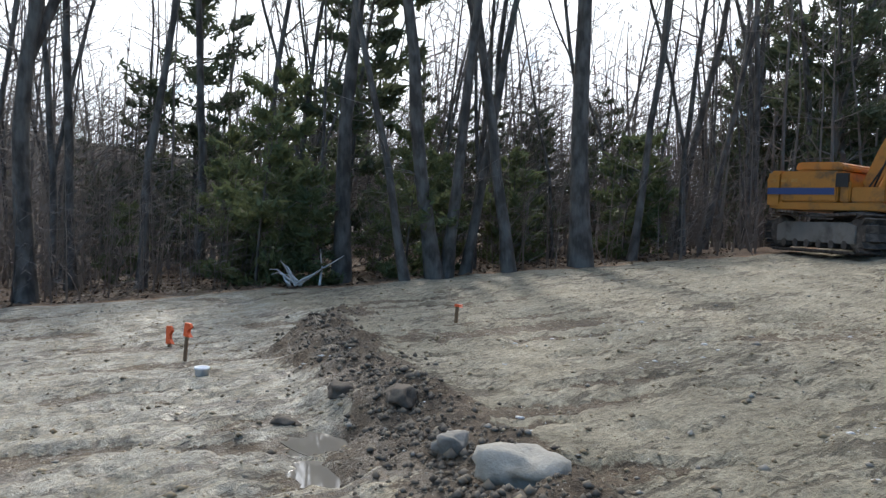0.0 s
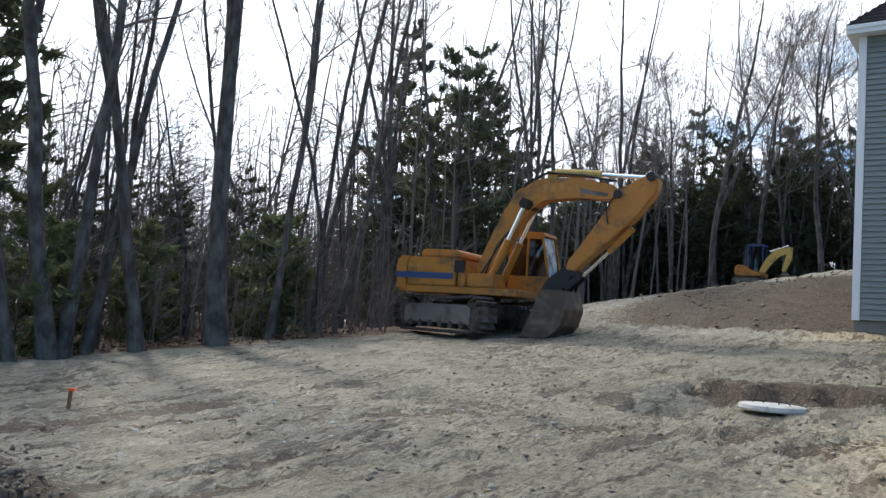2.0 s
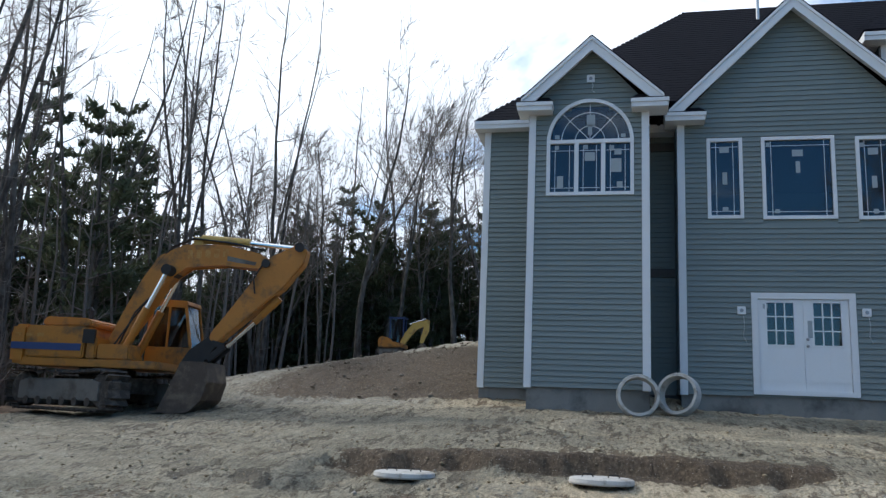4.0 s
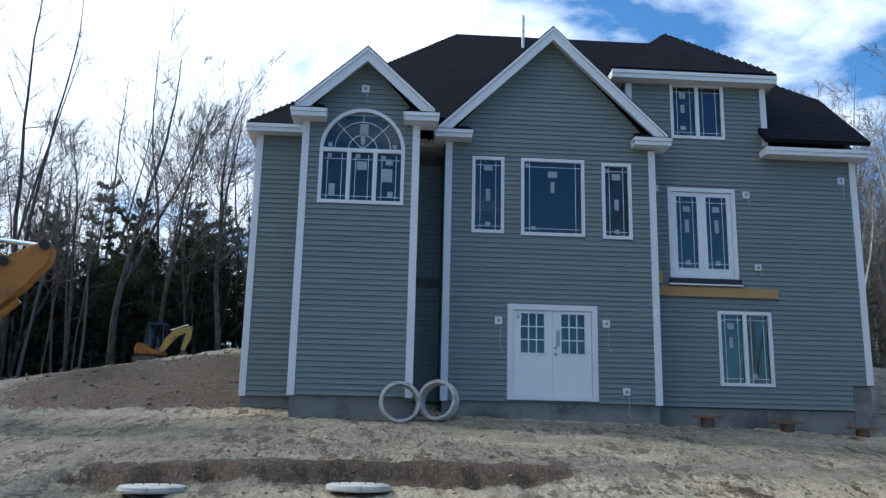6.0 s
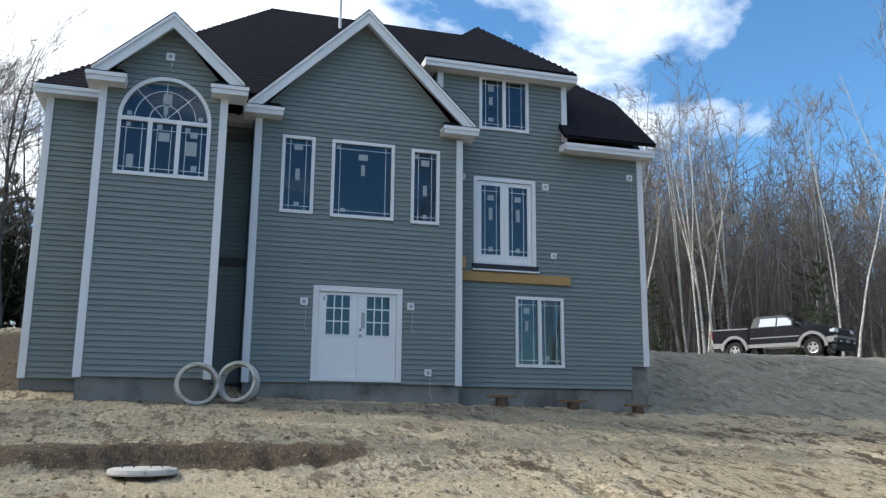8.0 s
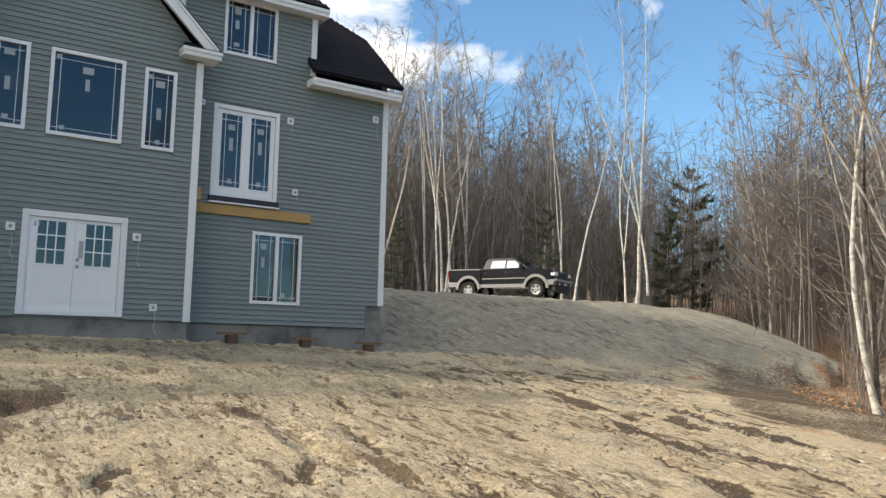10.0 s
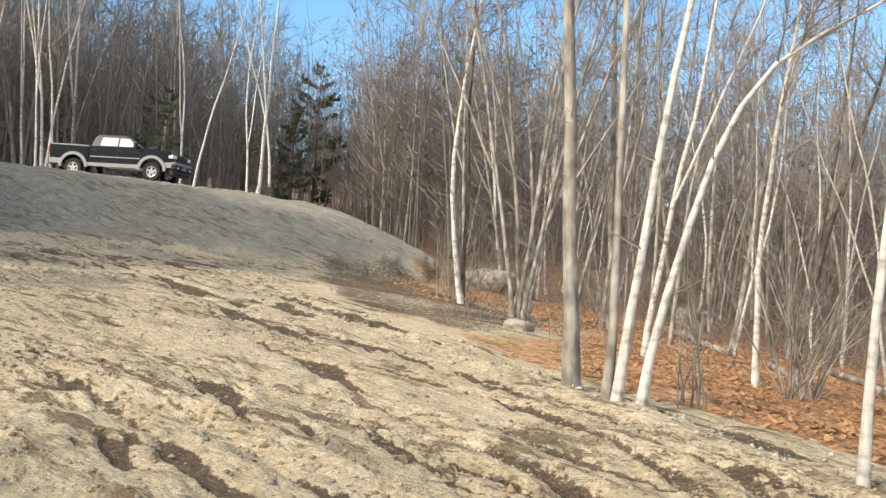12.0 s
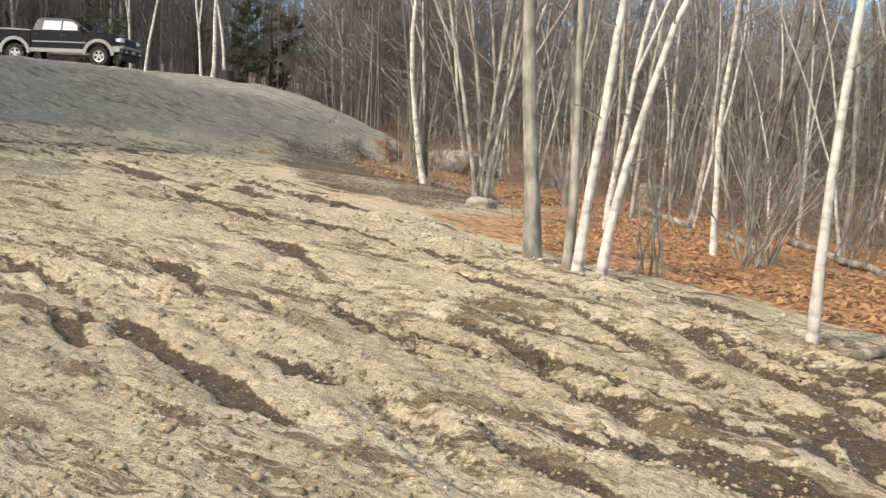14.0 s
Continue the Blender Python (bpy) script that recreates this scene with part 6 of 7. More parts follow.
GREYSTEEL = mat("grey_frame_steel", (0.20, 0.18, 0.155), 0.8, 0.1, var=0.25, scale=4, bump=0.2, stain=(0.1, 0.085, 0.07), stain_amt=0.4)
RUSTSTEEL = mat("worn_bucket_steel", (0.11, 0.08, 0.06), 0.6, 0.5, var=0.3, scale=4, fine=40, bump=0.3, stain=(0.24, 0.18, 0.12), stain_amt=0.5, stain_scale=2)
CHROME = mat("chrome_rod", (0.75, 0.75, 0.74), 0.15, 1.0, var=0.03, bump=0)
GREASE = mat("greasy_black_steel", (0.025, 0.022, 0.02), 0.6, 0.2, var=0.3)
CABGLASS = glass_mat("cab_glass", (0.45, 0.5, 0.55))
SEATBLACK = mat("black_vinyl", (0.02, 0.02, 0.022), 0.6)


def profile(bm, pts, y0, y1, m=None):
    """A side outline (forward, up) given a width across."""
    add_prism(bm, pts, y0, y1, 'y', m)


def offset_strip(center, widths):
    """A closed outline of a bar that follows the center line with the given widths."""
    C = [Vector((*c, 0)) for c in center]
    L, R = [], []
    for i, c in enumerate(C):
        d = (C[min(i + 1, len(C) - 1)] - C[max(i - 1, 0)]).normalized()
        n = Vector((-d.y, d.x, 0))
        L.append(c + n * widths[i] / 2)
        R.append(c - n * widths[i] / 2)
    return [(p.x, p.y) for p in L + R[::-1]]


def track_unit(parent, y, length, h, width, shoe_n=46):
    """One crawler: frame, rollers, idler, sprocket and a belt of single shoes."""
    r = h / 2
    unit_ = new("crawler_track")
    unit_.parent = parent
    bm = bmesh.new()
    profile(bm, [(-length / 2 + r, r - 0.24), (length / 2 - r, r - 0.24), (length / 2 - r, r + 0.16), (length / 2 - r - 0.3, r + 0.24), (-length / 2 + r + 0.3, r + 0.24), (-length / 2 + r, r + 0.16)], y - width * 0.36, y + width * 0.36)
    part("track_frame", bm, GREYSTEEL, unit_, "grey muddy track frame", bevel=0.015)
    for s, n in ((-1, "sprocket"), (1, "idler")):
        bm = bmesh.new()
        add_lathe(bm, [(0.0, -width * 0.3), (r - 0.14, -width * 0.3), (r - 0.06, -0.1), (r - 0.06, 0.1), (r - 0.14, width * 0.3), (0.0, width * 0.3)],
                  Matrix.Translation((s * (length / 2 - r), y, r)) @ Matrix.Rotation(radians(90), 4, 'X'), 20)
        part(n, bm, TRACKSTEEL, unit_)
    for k in range(6):
        bm = bmesh.new()
        x = -length / 2 + r + 0.35 + k * (length - 2 * r - 0.7) / 5
        add_lathe(bm, [(0.0, -width * 0.38), (0.10, -width * 0.38), (0.10, width * 0.38), (0.0, width * 0.38)], Matrix.Translation((x, y, 0.19)) @ Matrix.Rotation(radians(90), 4, 'X'), 12)
        part("roller", bm, TRACKSTEEL, unit_)
    bm = bmesh.new()
    add_box(bm, (-0.083, -width / 2, -0.02), (0.083, width / 2, 0.02))
    add_box(bm, (-0.02, -width / 2, 0.02), (0.012, width / 2, 0.05))
    shoe = finish("shoe", bm, TRACKSTEEL)
    straight = length - 2 * r
    total = 2 * straight + 2 * math.pi * (r - 0.03)
    for k in range(shoe_n):
        s = k * total / shoe_n
        if s < straight:
            x, z, a = -straight / 2 + s, 0.03, 180
        elif s < straight + math.pi * (r - 0.03):
            t = (s - straight) / (r - 0.03)
            x, z, a = straight / 2 + (r - 0.03) * math.sin(t), r - (r - 0.03) * math.cos(t), 180 - math.degrees(t)
        elif s < 2 * straight + math.pi * (r - 0.03):
            u = s - straight - math.pi * (r - 0.03)
            sag = 0.05 * math.sin(math.pi * u / straight)
            x, z, a = straight / 2 - u, h - 0.03 - sag, 0
        else:
            t = (s - 2 * straight - math.pi * (r - 0.03)) / (r - 0.03)
            x, z, a = -straight / 2 - (r - 0.03) * math.sin(t), r + (r - 0.03) * math.cos(t), -math.degrees(t)
        ob = new("shoe", shoe)
        ob.parent = unit_
        ob.matrix_basis = Matrix.Translation((x, y, z)) @ Matrix.Rotation(radians(-a), 4, 'Y') @ Matrix.Rotation(0, 4, 'Z')
    return unit_


def make_excavator(x, y, z, upper_yaw, lower_yaw, size=1.0):
    ex = tagged(new("excavator"), "weathered yellow crawler excavator with bucket resting on the ground", "excavator")
    ex.matrix_world = Matrix.Translation((x, y, z)) @ Matrix.Diagonal((size, size, size, 1))
    low, up = new("undercarriage"), new("upper_structure")
    low.parent = up.parent = ex
    low.rotation_euler = (0, 0, radians(lower_yaw))
    up.rotation_euler = (0, 0, radians(upper_yaw))
    # undercarriage pieces are parts of the machine itself, so that shoes stay one level down
    for s in (-1, 1):
        t = track_unit(ex, s * 1.08, 3.9, 0.92, 0.58)
        t.rotation_euler = (0, 0, radians(lower_yaw))
    bm = bmesh.new()
    add_box(bm, (-0.9, -0.8, 0.42), (0.9, 0.8, 0.78))
    add_lathe(bm, [(0.0, 0.76), (0.62, 0.76), (0.66, 0.98), (0.0, 0.98)], None, 28)
    part("car_body", bm, TRACKSTEEL, low, bevel=0.02)
    # deck and engine house
    bm = bmesh.new()
    add_box(bm, (-1.55, -1.22, 0.98), (1.75, 1.22, 1.16))
    part("deck", bm, YELLOW, up, bevel=0.02)
    bm = bmesh.new()
    profile(bm, [(-1.80, 1.02), (-1.40, 0.98), (-1.40, 1.92), (-1.76, 1.92), (-1.84, 1.78)], -1.24, 1.24)
    part("counterweight", bm, YELLOW, up, "yellow cast counterweight", bevel=0.07)
    bm = bmesh.new()
    add_box(bm, (-1.39, -1.25, 1.17), (0.02, -0.62, 1.90))
    add_box(bm, (-1.39, -0.61, 1.17), (-0.15, 1.22, 1.95))
    part("engine_house", bm, YELLOW, up, bevel=0.035)
    bm = bmesh.new()
    profile(bm, [(-1.2, 1.93), (0.0, 1.93), (0.0, 2.05), (-0.12, 2.12), (-1.1, 2.14), (-1.2, 2.08)], -1.0, 0.5)
    part("engine_hood", bm, YELLOW, up, bevel=0.03)
    bm = bmesh.new()
    add_box(bm, (-1.76, -1.262, 1.34), (-0.05, -1.252, 1.50))
    part("blue_stripe", bm, BLUEBAND, up, "blue painted stripe")
    bm = bmesh.new()
    for k in range(3):
        add_box(bm, (-1.70 + k * 0.28, -1.2585, 1.64), (-1.54 + k * 0.28, -1.2535, 1.72))
    part("lettering_bar", bm, WORNMARK, up, "faded mark on the panel")
    # tank and step box ahead of the engine, on the near side
    bm = bmesh.new()
    add_box(bm, (0.06, -1.22, 1.17), (0.30, -0.55, 1.66))
    add_box(bm, (0.32, -1.20, 1.17), (1.10, -0.60, 1.52))
    part("fuel_tank", bm, YELLOW, up, bevel=0.03)
    bm = bmesh.new()
    add_box(bm, (-0.03, -1.258, 1.52), (0.26, -1.18, 1.84))
    part("air_intake", bm, GREASE, up)
    bm = bmesh.new()
    add_tube(bm, [(-0.7, 0.2, 2.1), (-0.7, 0.2, 2.42), (-0.76, 0.2, 2.48)], 0.06, 10)
    part("exhaust_pipe", bm, GREASE, up)
    # cab beyond the boom
    y0, y1 = 0.36, 1.22
    def cab_piece(name, pts, ya, yb):
        b_ = bmesh.new()
        profile(b_, pts, ya, yb)
        part(name, b_, YELLOW, up, bevel=0.012)
    for yy in (y0, y1 - 0.05):
        cab_piece("cab_post", offset_strip([(0.72, 1.6), (0.80, 2.70)], [0.10, 0.10]), yy, yy + 0.05)
        cab_piece("cab_post", offset_strip([(1.87, 1.60), (1.64, 2.70)], [0.07, 0.07]), yy, yy + 0.05)
        cab_piece("cab_panel", [(0.70, 1.17), (1.84, 1.17), (1.90, 1.60), (0.72, 1.60)], yy, yy + 0.05)
        cab_piece("cab_rail", [(0.78, 2.62), (1.68, 2.58), (1.66, 2.68), (0.8, 2.68)], yy, yy + 0.05)
        cab_piece("cab_post", [(1.22, 1.6), (1.28, 1.6), (1.28, 2.62), (1.22, 2.62)], yy, yy + 0.05)
    cab_piece("cab_roof", [(0.74, 2.68), (1.72, 2.66), (1.68, 2.76), (0.82, 2.80)], y0, y1)
    cab_piece("cab_panel", [(1.80, 1.17), (1.88, 1.17), (1.88, 1.58), (1.80, 1.58)], y0 + 0.05, y1 - 0.05)
    cab_piece("cab_panel", [(0.70, 1.17), (0.76, 1.17), (0.76, 2.0), (0.70, 2.0)], y0 + 0.05, y1 - 0.05)
    bm = bmesh.new()
    profile(bm, [(1.83, 1.60), (1.86, 1.60), (1.66, 2.64), (1.63, 2.64)], y0 + 0.05, y1 - 0.05)
    part("windscreen", bm, CABGLASS, up)
    for yy in (y0 + 0.02, y1 - 0.03):
        bm = bmesh.new()
        profile(bm, [(0.78, 1.61), (1.84, 1.61), (1.64, 2.6), (0.80, 2.62)], yy, yy + 0.01)
        part("side_window", bm, CABGLASS, up)
    bm = bmesh.new()
    add_box(bm, (0.9, 0.55, 1.45), (1.35, 1.02, 1.58))
    add_box(bm, (0.82, 0.55, 1.55), (0.96, 1.02, 2.2))
    part("operator_seat", bm, SEATBLACK, up, bevel=0.03)
    # boom
    bm = bmesh.new()
    profile(bm, offset_strip([(0.32, 1.42), (0.76, 2.25), (1.20, 3.06), (1.48, 3.48), (1.95, 3.74), (2.9, 3.78), (3.72, 3.64), (3.95, 3.58)], [0.34, 0.46, 0.54, 0.62, 0.54, 0.47, 0.38, 0.26]), -0.62, -0.20)
    boom = part("boom", bm, YELLOW, up, "yellow cranked boom with faded lettering", bevel=0.03)
    bm = bmesh.new()
    for k in range(5):
        add_box(bm, (2.0 + k * 0.22, -0.6265, 3.66 + k * 0.012), (2.0 + k * 0.22 + 0.13, -0.6225, 3.86 + k * 0.012))
    part("lettering_bar", bm, WORNMARK, boom, "worn pale lettering")
    bm = bmesh.new()
    add_prism(bm, [(3.0, 3.62), (3.7, 3.52), (3.72, 3.60), (3.0, 3.74)], -0.628, -0.62)
    part("weld_plate", bm, GREYSTEEL, boom)
    for yy in (-0.80, -0.06):
        bm = bmesh.new()
        add_tube(bm, [(0.72, yy, 1.28), (1.22, yy, 2.42)], 0.095, 12)
        add_lathe(bm, [(0.0, -0.09), (0.14, -0.09), (0.14, 0.09), (0.0, 0.09)], Matrix.Translation((0.70, yy, 1.24)) @ Matrix.Rotation(radians(90), 4, 'X'), 12)
        cyl = part("boom_cylinder", bm, YELLOW, up, smooth=False)
        bm = bmesh.new()
        add_tube(bm, [(1.22, yy, 2.42), (1.62, yy, 3.32)], 0.055, 12)
        part("piston_rod", bm, CHROME, cyl)
    bm = bmesh.new()
    add_lathe(bm, [(0.0, -0.48), (0.13, -0.48), (0.13, 0.48), (0.0, 0.48)], Matrix.Translation((1.63, -0.42, 3.34)) @ Matrix.Rotation(radians(90), 4, 'X'), 14)
    part("pivot_pin", bm, GREASE, boom)
    bm = bmesh.new()
    add_tube(bm, [(2.25, -0.41, 4.18), (3.45, -0.41, 4.10)], 0.105, 12)
    add_box(bm, (2.06, -0.5, 4.0), (2.3, -0.32, 4.22))
    sc = part("stick_cylinder", bm, PALEYELLOW, up, "pale yellow stick cylinder")
    bm = bmesh.new()
    add_tube(bm, [(3.45, -0.41, 4.10), (4.72, -0.41, 3.98)], 0.055, 12)
    part("piston_rod", bm, CHROME, sc)
    for k, yy in enumerate((-0.6, -0.52)):
        bm = bmesh.new()
        add_tube(bm, [(1.2, yy, 3.42), (1.6, yy, 3.95), (2.1, yy, 4.16), (3.0, yy, 4.06 + 0.03 * k), (3.9, yy, 3.9)], 0.022, 6)
        part("hose", bm, GREASE, boom)
    # stick
    bm = bmesh.new()
    profile(bm, [(4.70, 4.08), (4.92, 3.92), (4.86, 3.60), (4.42, 3.02), (2.86, 1.62), (2.70, 1.74), (2.74, 1.92), (3.75, 3.25), (3.88, 3.62), (4.08, 3.76)], -0.58, -0.24)
    stick_ = part("stick", bm, YELLOW, up, "yellow dipper stick curled under the boom", bevel=0.03)
    for r_, px, pz in ((0.10, 3.95, 3.58), (0.11, 4.74, 3.98)):
        bm = bmesh.new()
        add_lathe(bm, [(0.0, -0.24), (r_, -0.24), (r_, 0.24), (0.0, 0.24)], Matrix.Translation((px, -0.41, pz)) @ Matrix.Rotation(radians(90), 4, 'X'), 14)
        part("pivot_pin", bm, GREASE, stick_)
    bm = bmesh.new()
    add_tube(bm, [(4.30, -0.41, 2.78), (3.72, -0.41, 2.20)], 0.085, 12)
    bc = part("bucket_cylinder", bm, YELLOW, up)
    bm = bmesh.new()
    add_tube(bm, [(3.72, -0.41, 2.20), (3.10, -0.41, 1.60)], 0.05, 12)
    part("piston_rod", bm, CHROME, bc)
    bm = bmesh.new()
    add_tube(bm, [(3.9, -0.62, 3.6), (3.7, -0.66, 3.2), (3.75, -0.64, 2.85)], 0.02, 6)
    part("hose", bm, GREASE, stick_)
    # linkage and bucket
    bm = bmesh.new()
    for yy in (-0.60, -0.28):
        profile(bm, offset_strip([(3.10, 1.60), (2.72, 1.26)], [0.16, 0.16]), yy, yy + 0.06)
        profile(bm, offset_strip([(3.10, 1.60), (2.78, 1.68)], [0.13, 0.13]), yy, yy + 0.06)
    profile(bm, offset_strip([(2.80, 1.72), (2.42, 1.34), (2.30, 1.1)], [0.30, 0.46, 0.5]), -0.56, -0.28)
    part("bucket_link", bm, GREASE, up, bevel=0.015)
    bm = bmesh.new()
    outer = [(2.86, 1.20), (2.95, 0.75), (2.84, 0.34), (2.56, 0.06), (2.16, -0.02), (1.80, 0.05)]
    inner = [(1.84, 0.10), (2.14, 0.05), (2.50, 0.12), (2.76, 0.38), (2.86, 0.75), (2.78, 1.16)]
    profile(bm, outer + inner, -1.0, 0.18)
    for yy in (-1.03, 0.16):
        profile(bm, [(2.86, 1.20), (2.95, 0.75), (2.84, 0.34), (2.56, 0.06), (2.16, -0.02), (1.80, 0.05), (2.06, 0.62), (2.28, 1.20)], yy, yy + 0.045)
    bk = part("bucket", bm, RUSTSTEEL, up, "worn brown digging bucket", bevel=0.012)
    for k in range(5):
        bm = bmesh.new()
        yy = -0.96 + k * 0.25
        profile(bm, [(1.62, 0.02), (1.86, 0.12), (1.86, 0.02)], yy, yy + 0.11)
        part("tooth", bm, RUSTSTEEL, bk)
    bm = bmesh.new()
    for k, (px, pz) in enumerate(((0.42, 1.3), (0.55, 1.35))):
        add_tube(bm, [(px, -0.9 + 0.1 * k, pz), (0.9, -0.75, 2.2 + 0.1 * k), (1.25, -0.66, 2.75)], 0.022, 6)
    part("hose", bm, GREASE, up)
    return ex


ex_x, ex_y = -14.10, 16.55
make_excavator(ex_x, ex_y, float(height(np.array([ex_x]), np.array([ex_y]), False)[0]) - 0.04, 6, -19, 0.935)


def make_small_excavator(x, y, z, yaw):
    me = tagged(new("small_excavator"), "small yellow excavator with dark blue cab on the rise", "excavator")
    me.matrix_world = Matrix.Translation((x, y, z)) @ Matrix.Rotation(radians(yaw), 4, 'Z') @ Matrix.Diagonal((0.66, 0.66, 0.66, 1))
    for s in (-1, 1):
        track_unit(me, s * 0.75, 2.1, 0.6, 0.4, 26)
    bm = bmesh.new()
    profile(bm, [(-0.85, 0.62), (0.95, 0.62), (0.95, 0.9), (0.1, 1.0), (-0.25, 1.35), (-0.75, 1.4), (-0.9, 1.1)], -0.9, 0.9)
    part("body", bm, YELLOW, me, bevel=0.05)
    bm = bmesh.new()
    for px, py in ((-0.25, 0.0), (0.75, 0.0), (-0.25, 0.8), (0.75, 0.8)):
        add_box(bm, (px - 0.04, py - 0.04, 0.95), (px + 0.04, py + 0.04, 2.80))
    add_box(bm, (-0.35, -0.08, 2.76), (0.88, 0.88, 2.88))
    part("cab", bm, BLUEBAND, me, "dark blue cab", bevel=0.015)
    for lo, hi in (((-0.22, -0.01, 1.0), (0.72, 0.0, 2.76)), ((-0.22, 0.8, 1.0), (0.72, 0.81, 2.76)), ((0.74, 0.04, 1.0), (0.75, 0.76, 2.76))):
        bm = bmesh.new()
        add_box(bm, lo, hi)
        part("side_window", bm, glass_mat("blue_cab_glass", (0.12, 0.2, 0.35)), me)
    bm = bmesh.new()
    profile(bm, offset_strip([(0.8, 0.9), (1.2, 1.6), (1.7, 2.2), (2.5, 2.45)], [0.34, 0.5, 0.52, 0.34]), -0.5, -0.24)
    part("boom", bm, PALEYELLOW, me, bevel=0.02)
    bm = bmesh.new()
    add_tube(bm, [(1.3, -0.37, 2.35), (2.5, -0.37, 2.75)], 0.06, 10)
    part("stick_cylinder", bm, CHROME, me)
    bm = bmesh.new()
    profile(bm, offset_strip([(2.62, 2.66), (2.52, 1.9), (2.2, 1.0)], [0.3, 0.42, 0.26]), -0.48, -0.26)
    part("stick", bm, PALEYELLOW, me, bevel=0.02)
    bm = bmesh.new()
    profile(bm, [(2.35, 1.0), (2.6, 0.7), (2.5, 0.3), (2.1, 0.1), (1.75, 0.2), (2.0, 0.7)], -0.75, 0.0)
    part("bucket", bm, RUSTSTEEL, me, bevel=0.02)


sx, sy = -2.6 + 40 * math.sin(radians(-15.9)), -0.4 + 40 * math.cos(radians(-15.9))
make_small_excavator(sx, sy, hz(sx, sy) - 0.03, 2)

# pickup ------------------------------------------------------------
CARBLACK = mat("black_car_paint", (0.012, 0.013, 0.018), 0.18, var=0.05, scale=1, bump=0, spec=0.6)
SILVERPAINT = mat("silver_cladding", (0.33, 0.33, 0.335), 0.4, 0.4, var=0.05, bump=0)
TYRE = mat("tyre_rubber", (0.02, 0.02, 0.02), 0.9, var=0.2, bump=0.2)
LAMP = mat("headlight_lens", (0.7, 0.72, 0.74), 0.1, var=0.03, bump=0)
REDLAMP = mat("tail_lamp", (0.30, 0.015, 0.012), 0.2, bump=0)


def make_pickup(x, y, z, yaw):
    """A crew-cab pickup, its nose towards local +x."""
    tk = tagged(new("pickup_truck"), "black crew-cab pickup truck with silver lower trim", "truck")
    tk.matrix_world = Matrix.Translation((x, y, z)) @ Matrix.Rotation(radians(yaw), 4, 'Z')
    W = 0.96
    RW, FW = -1.72, 1.84

    def arch(c, r0, zb=0.52):
        return [(c + r0 * math.cos(a), 0.44 + r0 * math.sin(a)) for a in np.linspace(math.pi, 0, 11) if 0.44 + r0 * math.sin(a) >= zb]

    def sides(s, out):
        return sorted((s * W, s * (W + out)))
    # cab and nose
    bm = bmesh.new()
    profile(bm, [(-0.98, 0.54), (1.26, 0.54)] + arch(FW, 0.53) + [(2.66, 0.56), (2.78, 0.72), (2.80, 1.05), (2.72, 1.20), (2.40, 1.30), (1.52, 1.40), (-0.98, 1.38)], -W, W)
    part("body", bm, CARBLACK, tk, "glossy black body", bevel=0.035)
    # open bed: two sides, floor, tailgate, front panel
    for s in (-1, 1):
        bm = bmesh.new()
        profile(bm, [(-2.80, 0.60)] + arch(RW, 0.53) + [(-1.03, 0.54), (-1.03, 1.37), (-2.82, 1.40)], *sorted((s * W, s * (W - 0.12))))
        part("bed_side", bm, CARBLACK, tk, bevel=0.02)
        bm = bmesh.new()
        profile(bm, [(-2.80, 1.372), (-1.04, 1.345), (-1.04, 1.405), (-2.80, 1.432)], *sorted((s * (W + 0.008), s * (W - 0.13))))
        part("bed_rail", bm, SILVERPAINT, tk, "pale bed rail", bevel=0.01)
    box_part("bed_floor", (-2.78, -0.83, 0.70), (-1.04, 0.83, 0.76), SEATBLACK, tk)
    box_part("tailgate", (-2.84, -0.83, 0.66), (-2.77, 0.83, 1.38), CARBLACK, tk, bevel=0.012)
    box_part("bed_front", (-1.09, -0.83, 0.66), (-1.04, 0.83, 1.34), CARBLACK, tk)
    # cabin
    bm = bmesh.new()
    rings = []
    for zz, x0, x1, w in ((1.36, -0.97, 1.50, 0.92), (1.84, -0.84, 0.72, 0.76), (1.92, -0.70, 0.50, 0.70)):
        rings.append([bm.verts.new(p) for p in ((x0, -w, zz), (x1, -w, zz), (x1, w, zz), (x0, w, zz))])
    bm.faces.new(rings[0][::-1])
    for a, b in zip(rings, rings[1:]):
        for i in range(4):
            bm.faces.new((a[i], a[(i + 1) % 4], b[(i + 1) % 4], b[i]))
    bm.faces.new(rings[-1])
    part("cabin", bm, CARBLACK, tk, bevel=0.03)

    def wpt(px, zz, s):
        return Vector((px, s * (0.92 - 0.16 * (zz - 1.36) / 0.48 + 0.006), zz))
    for s in (-1, 1):
        for poly in (((0.30, 1.42), (1.14, 1.42), (0.70, 1.77), (0.30, 1.79)), ((-0.56, 1.42), (0.22, 1.42), (0.22, 1.79), (-0.50, 1.79))):
            bm = bmesh.new()
            A = [bm.verts.new(wpt(px, zz, s)) for px, zz in poly]
            B = [bm.verts.new(wpt(px, zz, s) + Vector((0, -s * 0.03, 0))) for px, zz in poly]
            bm.faces.new(A)
            bm.faces.new(B[::-1])
            for i in range(4):
                bm.faces.new((A[i], B[i], B[(i + 1) % 4], A[(i + 1) % 4]))
            part("side_window", bm, PANEGREY, tk, "side window with bright reflection")
        for piece in ([(-2.80, 0.56), (-2.30, 0.56), (-2.26, 0.78), (-2.80, 0.80)], [(-1.16, 0.50), (1.28, 0.50), (1.26, 0.66), (-1.14, 0.66)],
                      [(2.40, 0.58), (2.72, 0.60), (2.77, 0.84), (2.42, 0.82)]):
            bm = bmesh.new()
            profile(bm, piece, *sides(s, 0.014))
            part("cladding", bm, SILVERPAINT, tk, "silver lower cladding")
